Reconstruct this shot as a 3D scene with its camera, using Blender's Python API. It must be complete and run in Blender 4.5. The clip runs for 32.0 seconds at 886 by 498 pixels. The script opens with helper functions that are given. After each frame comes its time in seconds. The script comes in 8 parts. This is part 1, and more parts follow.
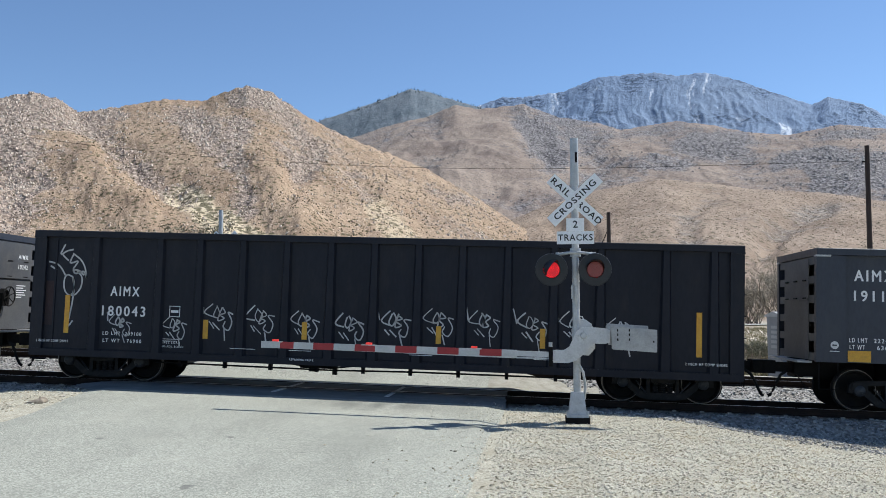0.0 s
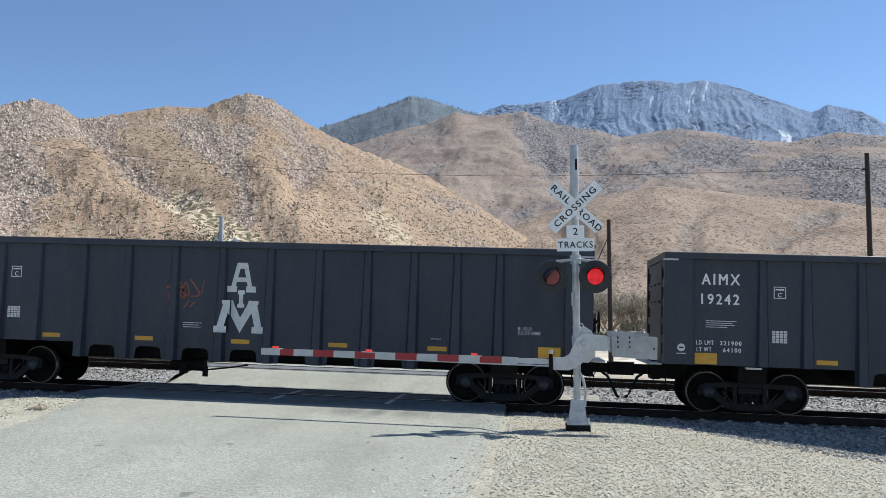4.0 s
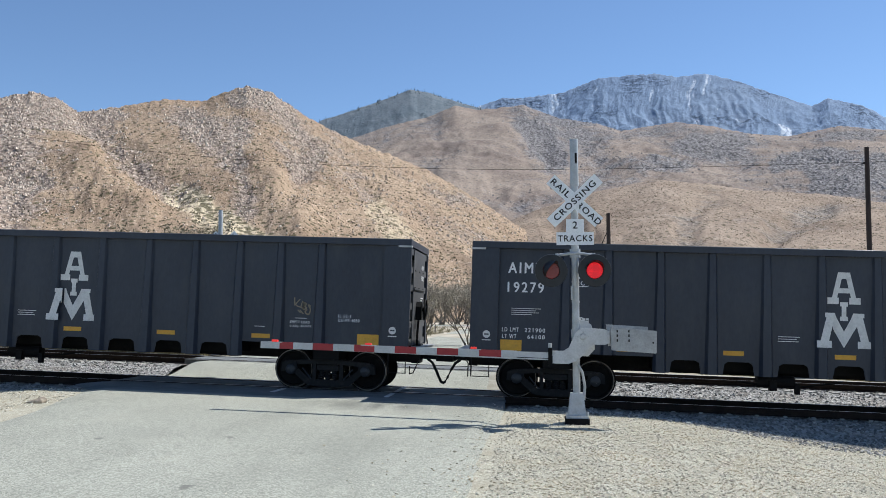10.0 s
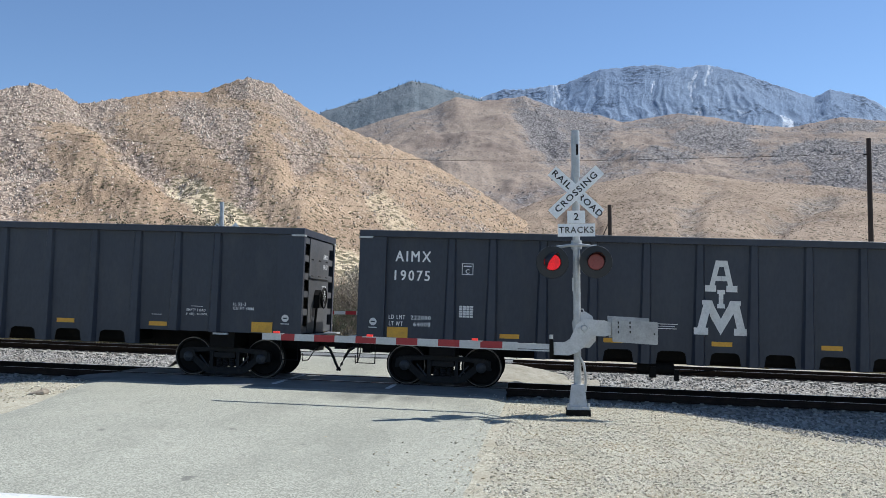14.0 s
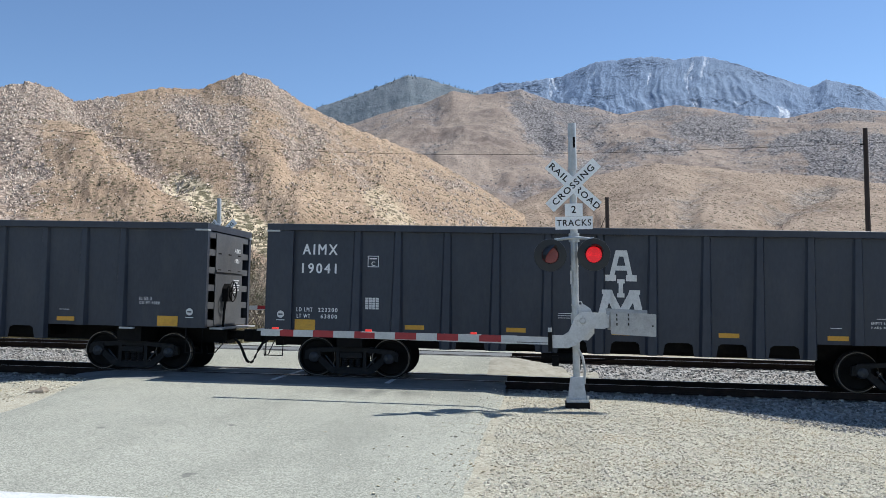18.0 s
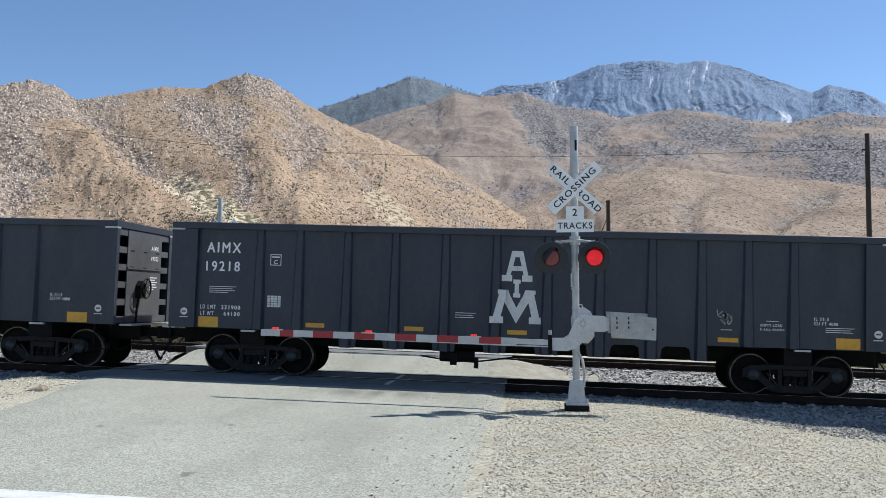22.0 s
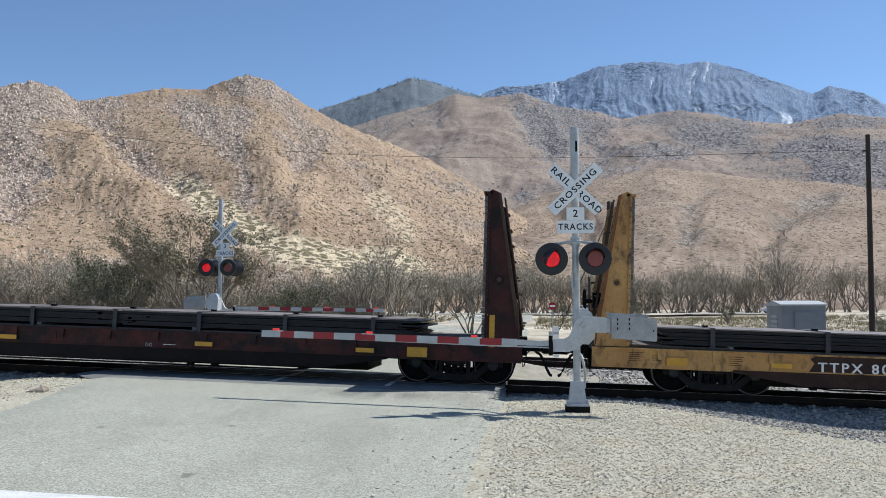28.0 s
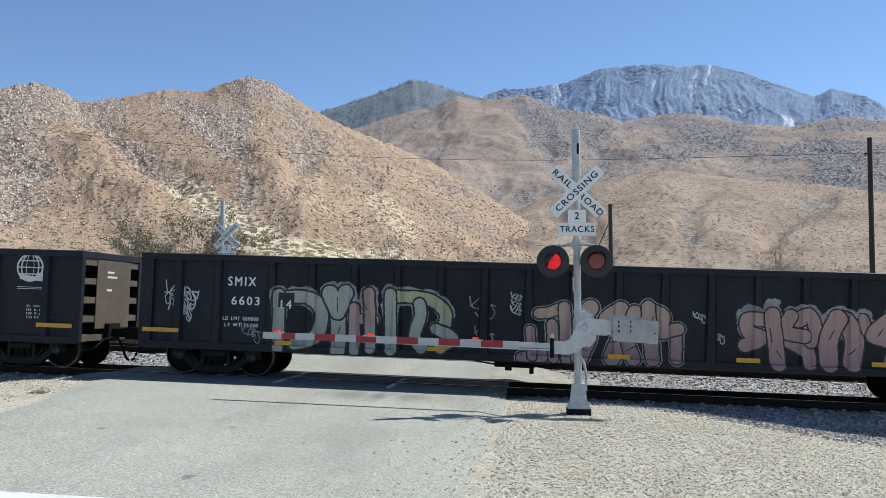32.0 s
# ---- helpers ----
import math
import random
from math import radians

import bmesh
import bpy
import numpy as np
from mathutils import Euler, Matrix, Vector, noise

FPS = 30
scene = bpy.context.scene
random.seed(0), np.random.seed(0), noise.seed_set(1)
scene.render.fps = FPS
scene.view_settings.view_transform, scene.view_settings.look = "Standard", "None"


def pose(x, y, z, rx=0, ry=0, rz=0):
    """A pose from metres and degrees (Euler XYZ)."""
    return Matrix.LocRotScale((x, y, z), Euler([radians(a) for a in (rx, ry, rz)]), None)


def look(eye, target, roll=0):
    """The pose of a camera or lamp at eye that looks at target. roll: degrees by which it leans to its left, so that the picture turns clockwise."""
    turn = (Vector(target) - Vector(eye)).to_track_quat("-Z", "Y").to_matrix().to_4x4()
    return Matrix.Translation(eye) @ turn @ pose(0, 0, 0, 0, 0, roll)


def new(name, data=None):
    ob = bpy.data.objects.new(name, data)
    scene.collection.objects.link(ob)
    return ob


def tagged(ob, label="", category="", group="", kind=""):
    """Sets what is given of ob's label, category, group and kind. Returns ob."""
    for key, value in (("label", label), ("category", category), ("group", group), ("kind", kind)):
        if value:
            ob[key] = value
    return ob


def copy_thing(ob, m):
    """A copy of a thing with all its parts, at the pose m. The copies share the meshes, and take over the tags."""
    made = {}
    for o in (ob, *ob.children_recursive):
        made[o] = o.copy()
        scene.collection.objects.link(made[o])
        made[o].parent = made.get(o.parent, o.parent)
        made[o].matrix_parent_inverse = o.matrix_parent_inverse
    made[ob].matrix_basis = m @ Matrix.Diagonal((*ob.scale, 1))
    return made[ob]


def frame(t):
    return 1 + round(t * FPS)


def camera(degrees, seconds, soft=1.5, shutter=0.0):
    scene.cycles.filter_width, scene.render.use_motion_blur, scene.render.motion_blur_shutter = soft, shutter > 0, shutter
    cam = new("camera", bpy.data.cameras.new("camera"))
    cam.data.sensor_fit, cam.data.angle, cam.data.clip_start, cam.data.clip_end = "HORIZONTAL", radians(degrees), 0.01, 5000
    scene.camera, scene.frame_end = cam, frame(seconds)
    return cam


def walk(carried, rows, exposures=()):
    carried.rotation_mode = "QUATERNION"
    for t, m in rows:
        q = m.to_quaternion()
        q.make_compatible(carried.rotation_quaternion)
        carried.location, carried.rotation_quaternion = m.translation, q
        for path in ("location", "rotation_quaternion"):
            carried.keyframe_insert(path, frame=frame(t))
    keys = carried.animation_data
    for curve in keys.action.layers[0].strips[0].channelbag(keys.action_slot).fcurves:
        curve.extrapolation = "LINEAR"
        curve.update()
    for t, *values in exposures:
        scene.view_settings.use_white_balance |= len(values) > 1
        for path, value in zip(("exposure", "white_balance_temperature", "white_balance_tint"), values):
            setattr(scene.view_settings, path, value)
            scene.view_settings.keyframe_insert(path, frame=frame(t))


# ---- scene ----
EYE = (0.0, 0.0, 1.91)
cam = camera(53.8, 32.0, soft=0.55, shutter=0.0)


def aim(tilt, lean, turn):
    """Camera pose from tilt, sideways lean and heading in degrees."""
    m = Matrix.Rotation(radians(turn), 4, "Z") @ Matrix.Rotation(radians(tilt - 90), 4, "X") @ Matrix.Rotation(radians(lean), 4, "Y")
    return Matrix.Translation(EYE) @ m @ Matrix.Rotation(radians(90), 4, "X")


# seconds, tilt, lean, heading
AIMS = [
    (0, 94.30, 0.12, 6.16),
    (0.5, 94.37, 0.13, 6.16),
    (1, 94.47, 0.13, 6.18),
    (1.5, 94.55, 0.13, 6.18),
    (2, 94.62, 0.09, 6.18),
    (2.5, 94.70, 0.09, 6.18),
    (3, 94.76, 0.08, 6.18),
    (3.5, 94.79, 0.06, 6.17),
    (5.5, 94.46, 0.18, 6.14),
    (6, 94.34, 0.25, 6.11),
    (6.5, 94.23, 0.24, 6.08),
    (7, 94.20, 0.20, 6.03),
    (7.5, 94.25, 0.18, 6.00),
    (8, 94.38, 0.11, 5.98),
    (8.5, 94.50, 0.02, 5.99),
    (9, 94.54, 0.00, 6.03),
    (9.5, 94.46, -0.01, 6.08),
    (10, 94.34, 0.01, 6.14),
    (10.5, 94.25, 0.09, 6.19),
    (11, 94.21, 0.09, 6.20),
    (11.5, 94.18, -0.00, 6.23),
    (12, 94.17, -0.01, 6.24),
    (12.5, 94.11, -0.02, 6.24),
    (13, 94.01, -0.00, 6.23),
    (13.5, 93.90, 0.00, 6.23),
    (14, 93.79, 0.03, 6.22),
    (14.5, 93.69, -0.00, 6.21),
    (16.5, 93.40, 0.27, 6.19),
    (17, 93.39, 0.41, 6.17),
    (17.5, 93.41, 0.52, 6.11),
    (18, 93.41, 0.64, 6.08),
    (18.5, 93.39, 0.60, 6.04),
    (19, 93.41, 0.53, 6.04),
    (19.5, 93.41, 0.34, 6.02),
    (20, 93.49, 0.16, 6.07),
    (20.5, 93.54, 0.08, 6.12),
    (21, 93.55, 0.00, 6.15),
    (21.5, 93.53, 0.05, 6.14),
    (22, 93.52, 0.12, 6.13),
    (22.5, 93.51, 0.21, 6.11),
    (23, 93.51, 0.21, 6.12),
    (23.5, 93.53, 0.19, 6.11),
    (24, 93.55, 0.17, 6.12),
    (24.5, 93.55, 0.13, 6.15),
    (25, 93.54, 0.04, 6.19),
    (25.5, 93.58, -0.02, 6.22),
    (27.5, 93.59, 0.08, 6.18),
    (28, 93.59, 0.12, 6.17),
    (28.5, 93.66, 0.19, 6.15),
    (29, 93.71, 0.20, 6.14),
    (29.5, 93.73, 0.18, 6.15),
    (30, 93.69, 0.12, 6.18),
    (30.5, 93.67, 0.07, 6.20),
    (31, 93.67, 0.01, 6.25),
    (31.5, 93.69, -0.02, 6.25),
    (32, 93.73, -0.01, 6.26),
]
walk(cam, [(t, aim(a, b, c)) for t, a, b, c in AIMS], exposures=[(0.0, 0.1, 6050, 8), (14.0, 0.1, 6050, 8), (22.0, 0.09, 6050, 8), (26.0, 0.02, 6050, 8), (29.5, 0.02, 6050, 8), (32.0, 0.12, 6050, 8)])

# ---------------------------------------------------------------- light
SUN_WAY = Vector((0.65, 0.45, 1.0)).normalized()
elev = math.asin(SUN_WAY.z)
world = bpy.data.worlds.new("world")
scene.world = world
world.use_nodes = True
wn = world.node_tree.nodes
sky = wn.new("ShaderNodeTexSky")
sky.sky_type, sky.sun_disc = "NISHITA", False
sky.sun_elevation, sky.sun_rotation = elev, math.atan2(SUN_WAY.x, SUN_WAY.y)
sky.altitude, sky.air_density, sky.dust_density, sky.ozone_density = 300, 0.8, 0.0, 2.75
wn["Background"].inputs["Strength"].default_value = 0.128
world.node_tree.links.new(sky.outputs[0], wn["Background"].inputs[0])
sun = new("sun", bpy.data.lights.new("sun", "SUN"))
sun.data.energy, sun.data.angle, sun.data.color = 5.6, radians(0.53), (1.0, 0.955, 0.88)
sun.matrix_world = look(SUN_WAY * 100, (0, 0, 0))


# ---------------------------------------------------------------- materials
def lin(r, g, b):
    return (r, g, b, 1.0)


def node(nt, kind, **values):
    n = nt.nodes.new(kind)
    for key, value in values.items():
        n.inputs[key.replace("_", " ")].default_value = value
    return n


def noise_at(nt, coord, scale, detail=4.0, rough=0.6):
    n = node(nt, "ShaderNodeTexNoise", Scale=scale, Detail=detail, Roughness=rough)
    nt.links.new(coord, n.inputs["Vector"])
    return n.outputs["Fac"]


def ramp(nt, fac, low, high):
    n = nt.nodes.new("ShaderNodeMapRange")
    n.inputs["From Min"].default_value, n.inputs["From Max"].default_value = low, high
    nt.links.new(fac, n.inputs["Value"])
    return n.outputs["Result"]


def mixed(nt, fac, a, b):
    """Mix of two colours (tuples or sockets) by a factor socket or number."""
    n = nt.nodes.new("ShaderNodeMix")
    n.data_type = "RGBA"
    for socket, value in ((n.inputs[0], fac), (n.inputs[6], a), (n.inputs[7], b)):
        if isinstance(value, (tuple, float, int)):
            socket.default_value = value
        else:
            nt.links.new(value, socket)
    return n.outputs[2]


def times_of(nt, a, b):
    n = nt.nodes.new("ShaderNodeMath")
    n.operation = "MULTIPLY"
    for socket, value in zip(n.inputs, (a, b)):
        if isinstance(value, (float, int)):
            socket.default_value = value
        else:
            nt.links.new(value, socket)
    return n.outputs[0]


def base_material(name, rough=0.8, metal=0.0, spec=0.5):
    m = bpy.data.materials.new(name)
    m.use_nodes = True
    nt = m.node_tree
    b = nt.nodes["Principled BSDF"]
    b.inputs["Roughness"].default_value, b.inputs["Metallic"].default_value = rough, metal
    b.inputs["Specular IOR Level"].default_value = spec
    coord = nt.nodes.new("ShaderNodeTexCoord").outputs["Object"]
    return m, nt, b, coord


def bump_to(nt, b, height, strength, distance):
    n = node(nt, "ShaderNodeBump", Strength=strength, Distance=distance)
    nt.links.new(height, n.inputs["Height"])
    nt.links.new(n.outputs[0], b.inputs["Normal"])


def surface(name, c1, c2, scale=1.5, rough=0.7, metal=0.0, grain=30.0, bump=0.2, depth=0.01, dirt=None, dirt_amount=0.5, dirt_range=(0.5, 0.72), spec=0.5, stretch=(1, 1, 1), vary=0.0):
    """A worn surface: two tones at a large scale, grain at a small one, a layer of dirt, fine relief."""
    m, nt, b, coord = base_material(name, rough, metal, spec)
    if stretch != (1, 1, 1):
        mp = nt.nodes.new("ShaderNodeMapping")
        mp.inputs["Scale"].default_value = stretch
        nt.links.new(coord, mp.inputs["Vector"])
        coord = mp.outputs[0]
    big = ramp(nt, noise_at(nt, coord, scale), 0.35, 0.65)
    fine = noise_at(nt, coord, grain, 3.0)
    col = mixed(nt, big, lin(*c1), lin(*c2))
    col = mixed(nt, times_of(nt, ramp(nt, fine, 0.3, 0.7), 0.35), col, lin(*[v * 0.6 for v in c1]))
    if dirt:
        d = ramp(nt, noise_at(nt, coord, scale * 2.7, 6.0, 0.7), dirt_range[0], dirt_range[1])
        col = mixed(nt, times_of(nt, d, dirt_amount), col, lin(*dirt))
    if vary:
        info = nt.nodes.new("ShaderNodeObjectInfo")
        col = mixed(nt, times_of(nt, info.outputs["Random"], vary), col, lin(*[v * 0.3 for v in c1]))
    nt.links.new(col, b.inputs["Base Color"])
    r = nt.nodes.new("ShaderNodeMapRange")
    r.inputs["To Min"].default_value, r.inputs["To Max"].default_value = max(0.05, rough - 0.12), min(1, rough + 0.12)
    nt.links.new(fine, r.inputs["Value"])
    nt.links.new(r.outputs[0], b.inputs["Roughness"])
    bump_to(nt, b, fine, bump, depth)
    return m


def glow(name, colour, strength, base=(0.4, 0.02, 0.02)):
    m, nt, b, coord = base_material(name, 0.35)
    b.inputs["Base Color"].default_value = lin(*base)
    b.inputs["Emission Color"].default_value = lin(*colour)
    b.inputs["Emission Strength"].default_value = strength
    return m


CAR_GREY = surface("car_paint_charcoal", (0.02, 0.0252, 0.0395), (0.029, 0.0355, 0.0525), 0.8, 0.5, grain=18, bump=0.12, dirt=(0.048, 0.05, 0.056), dirt_amount=0.45, stretch=(1, 1, 0.35), spec=0.5)
CAR_BLACK = surface("car_paint_black", (0.0095, 0.011, 0.0175), (0.0145, 0.016, 0.024), 0.6, 0.55, grain=16, bump=0.15, dirt=(0.05, 0.042, 0.036), dirt_amount=0.25, stretch=(1, 1, 0.35), spec=0.25)
CAR_INSIDE = surface("car_inside_worn", (0.09, 0.085, 0.08), (0.16, 0.145, 0.13), 0.8, 0.8, dirt=(0.2, 0.15, 0.11))
IRON = surface("truck_iron", (0.006, 0.006, 0.006), (0.011, 0.01, 0.0095), 2.0, 0.7, grain=40, dirt=(0.022, 0.018, 0.015), spec=0.12)
TREAD = surface("wheel_tread", (0.15, 0.135, 0.125), (0.24, 0.22, 0.2), 4, 0.4, 0.8)
HUB = surface("bearing_cap", (0.018, 0.021, 0.027), (0.026, 0.029, 0.034), 6, 0.5)
TRUCK_GREY = surface("truck_cast_steel", (0.0045, 0.005, 0.006), (0.008, 0.008, 0.009), 2.5, 0.65, grain=30, dirt=(0.04, 0.034, 0.03), dirt_amount=0.5, spec=0.3)
WHITE_MARK = surface("stencil_white", (0.78, 0.78, 0.77), (0.85, 0.85, 0.84), 2.0, 0.6, dirt=(0.55, 0.53, 0.51), dirt_amount=0.3)
LOGO_GREY = surface("logo_pale_grey", (0.66, 0.66, 0.64), (0.74, 0.73, 0.71), 2.0, 0.6, dirt=(0.33, 0.32, 0.31), dirt_amount=0.4)
YELLOW_MARK = surface("reflective_yellow", (0.62, 0.31, 0.02), (0.7, 0.38, 0.03), 3.0, 0.45, dirt=(0.3, 0.17, 0.04), dirt_amount=0.4)
YELLOW_CAR = surface("flatcar_yellow", (0.45, 0.235, 0.07), (0.58, 0.34, 0.115), 1.5, 0.65, dirt=(0.085, 0.038, 0.02), dirt_amount=0.85, dirt_range=(0.5, 0.66), stretch=(1, 1, 0.55))
BROWN_CAR = surface("flatcar_oxide", (0.048, 0.0125, 0.0105), (0.085, 0.022, 0.0165), 0.8, 0.65, dirt=(0.012, 0.008, 0.008), dirt_amount=0.95, dirt_range=(0.42, 0.6), spec=0.3)
RUST_ORANGE = surface("orange_rust", (0.16, 0.06, 0.022), (0.26, 0.11, 0.04), 2.0, 0.8, dirt=(0.07, 0.03, 0.015), dirt_amount=0.7)
DECK_WOOD = surface("deck_wood", (0.075, 0.06, 0.05), (0.12, 0.1, 0.085), 1.2, 0.9, grain=25, stretch=(0.3, 3, 1), dirt=(0.04, 0.035, 0.03))
RUST_DARK = surface("dark_rust_paint", (0.055, 0.035, 0.022), (0.09, 0.055, 0.03), 1.2, 0.8, dirt=(0.02, 0.014, 0.01))
BOARD_GREY = surface("weathered_board", (0.17, 0.16, 0.158), (0.29, 0.272, 0.262), 2.5, 0.9, grain=30, stretch=(1, 0.2, 4), dirt=(0.06, 0.05, 0.046), dirt_amount=0.9, vary=0.45)
END_TAN = surface("car_end_dusty", (0.085, 0.064, 0.044), (0.125, 0.095, 0.066), 1.0, 0.7, dirt=(0.06, 0.045, 0.035), dirt_amount=0.6)
BELLY_BROWN = surface("flatcar_belly_brown", (0.035, 0.018, 0.014), (0.06, 0.03, 0.02), 1.6, 0.7, dirt=(0.014, 0.01, 0.009), dirt_amount=0.7, spec=0.25)
STEEL_PLATE = surface("dark_steel_plate", (0.008, 0.009, 0.012), (0.014, 0.015, 0.019), 0.7, 0.55, 0.0, dirt=(0.028, 0.024, 0.022), dirt_amount=0.3, spec=0.3)
GALV = surface("galvanised_steel", (0.42, 0.425, 0.42), (0.54, 0.545, 0.54), 6.0, 0.5, 0.25, grain=60, bump=0.08)
PLATE_GREY = surface("weathered_zinc_plate", (0.33, 0.335, 0.335), (0.43, 0.435, 0.435), 4.0, 0.5, 0.15, dirt=(0.2, 0.195, 0.185), dirt_amount=0.4)
SILVER = surface("aluminium_paint", (0.5, 0.505, 0.505), (0.62, 0.625, 0.625), 3.0, 0.5, 0.1, dirt=(0.24, 0.235, 0.22), dirt_amount=0.4)
SIGN_WHITE = surface("sign_white", (0.84, 0.84, 0.84), (0.88, 0.88, 0.88), 3.0, 0.4, bump=0.03)
SIGN_BLACK = surface("sign_black", (0.012, 0.012, 0.012), (0.018, 0.018, 0.018), 3.0, 0.5, bump=0.03)
LAMP_BLACK = surface("lamp_black", (0.01, 0.01, 0.011), (0.017, 0.017, 0.018), 5.0, 0.45, bump=0.05)
STRIPE_RED = surface("stripe_red", (0.29, 0.012, 0.018), (0.34, 0.017, 0.022), 4.0, 0.4, bump=0.03)
STRIPE_WHITE = surface("stripe_white", (0.47, 0.475, 0.47), (0.55, 0.555, 0.55), 4.0, 0.4, bump=0.03)
RED_DULL = surface("lens_red_unlit", (0.2, 0.035, 0.03), (0.25, 0.045, 0.035), 20.0, 0.3, bump=0.05)
RED_LIT = glow("lens_red_lit", (1.0, 0.004, 0.012), 0.8, (0.3, 0.01, 0.015))
nt = RED_LIT.node_tree          # rows of small diodes behind the lens
dots = node(nt, "ShaderNodeTexVoronoi", Scale=48.0, Randomness=0.15)
nt.links.new(nt.nodes["Texture Coordinate"].outputs["Object"], dots.inputs["Vector"])
bright = nt.nodes.new("ShaderNodeMapRange")
for key, value in (("From Min", 0.55), ("From Max", 0.25), ("To Min", 0.3), ("To Max", 1.0)):
    bright.inputs[key].default_value = value
nt.links.new(dots.outputs["Distance"], bright.inputs["Value"])
nt.links.new(bright.outputs[0], nt.nodes["Principled BSDF"].inputs["Emission Strength"])
RED_SMALL = glow("arm_light_lit", (1.0, 0.05, 0.03), 0.5)
RAIL_SIDE = surface("rail_rust", (0.02, 0.015, 0.013), (0.034, 0.024, 0.019), 5.0, 0.8, spec=0.12)
RAIL_TOP = surface("rail_polished", (0.35, 0.35, 0.36), (0.45, 0.45, 0.45), 5.0, 0.3, 0.9)
TIE = surface("concrete_tie", (0.34, 0.32, 0.29), (0.44, 0.42, 0.38), 4.0, 0.9, dirt=(0.2, 0.17, 0.14))
STONE = surface("tan_stone", (0.26, 0.21, 0.155), (0.38, 0.325, 0.25), 9.0, 0.9, grain=50, bump=0.5, dirt=(0.16, 0.13, 0.1))
POLE_WOOD = surface("creosote_pole", (0.035, 0.024, 0.02), (0.06, 0.042, 0.034), 3.0, 0.9, stretch=(3, 3, 0.3))
CABINET_GREY = surface("cabinet_grey", (0.2, 0.215, 0.235), (0.25, 0.265, 0.285), 2.0, 0.55)
CAR_WHITE = surface("motor_car_white", (0.7, 0.7, 0.7), (0.76, 0.76, 0.76), 1.0, 0.25, bump=0.0)
GLASS_DARK = surface("dark_glazing", (0.015, 0.018, 0.02), (0.02, 0.022, 0.025), 1.0, 0.1, bump=0.0)
RUBBER = surface("rubber", (0.01, 0.01, 0.01), (0.016, 0.016, 0.016), 8.0, 0.8, spec=0.2)
PAINT_LINE = surface("road_line_white", (0.6, 0.6, 0.58), (0.7, 0.7, 0.68), 2.0, 0.8, dirt=(0.36, 0.37, 0.36), dirt_amount=0.6)
BARK = surface("shrub_bark", (0.17, 0.14, 0.11), (0.29, 0.245, 0.195), 8.0, 0.95)
LEAF_TWIG = surface("twig_tip", (0.34, 0.295, 0.22), (0.46, 0.4, 0.305), 3.0, 0.9)
LEAF_DRY = surface("dry_leaf", (0.17, 0.15, 0.095), (0.27, 0.23, 0.15), 3.0, 0.8)
LEAF_GREEN = surface("desert_leaf", (0.09, 0.095, 0.055), (0.15, 0.15, 0.085), 3.0, 0.8)
GRAF_WHITE = surface("spray_white", (0.42, 0.42, 0.42), (0.58, 0.58, 0.58), 2.0, 0.6)
GRAF_HAZE = surface("spray_thin_grey", (0.2, 0.2, 0.2), (0.36, 0.36, 0.36), 3.0, 0.6, dirt=(0.04, 0.04, 0.045), dirt_amount=0.8)
WORN_MARK = surface("worn_stencil", (0.5, 0.48, 0.46), (0.62, 0.6, 0.57), 5.0, 0.6, dirt=(0.06, 0.025, 0.02), dirt_amount=0.95, dirt_range=(0.45, 0.6))
# Dusty top plate, made paler so its colour holds the sunlit sheen.
STEEL_SHEEN = surface("sheen_toned_steel_plate", (0.14, 0.115, 0.1), (0.25, 0.205, 0.18), 0.5, 0.5, grain=25, dirt=(0.05, 0.045, 0.042), dirt_amount=0.6)
BELLY_BLACK = surface("grimy_black_belly", (0.009, 0.0075, 0.0075), (0.018, 0.013, 0.012), 1.3, 0.75, dirt=(0.03, 0.016, 0.012), dirt_amount=0.5, spec=0.2)
GRAF_DARK = surface("spray_black", (0.014, 0.014, 0.015), (0.02, 0.02, 0.02), 2.0, 0.6)
GRAF_DULL = surface("spray_dull_tan", (0.2, 0.165, 0.11), (0.26, 0.21, 0.14), 2.0, 0.6)
GRAF_RUST = surface("spray_rust", (0.24, 0.07, 0.03), (0.3, 0.09, 0.04), 2.0, 0.6)


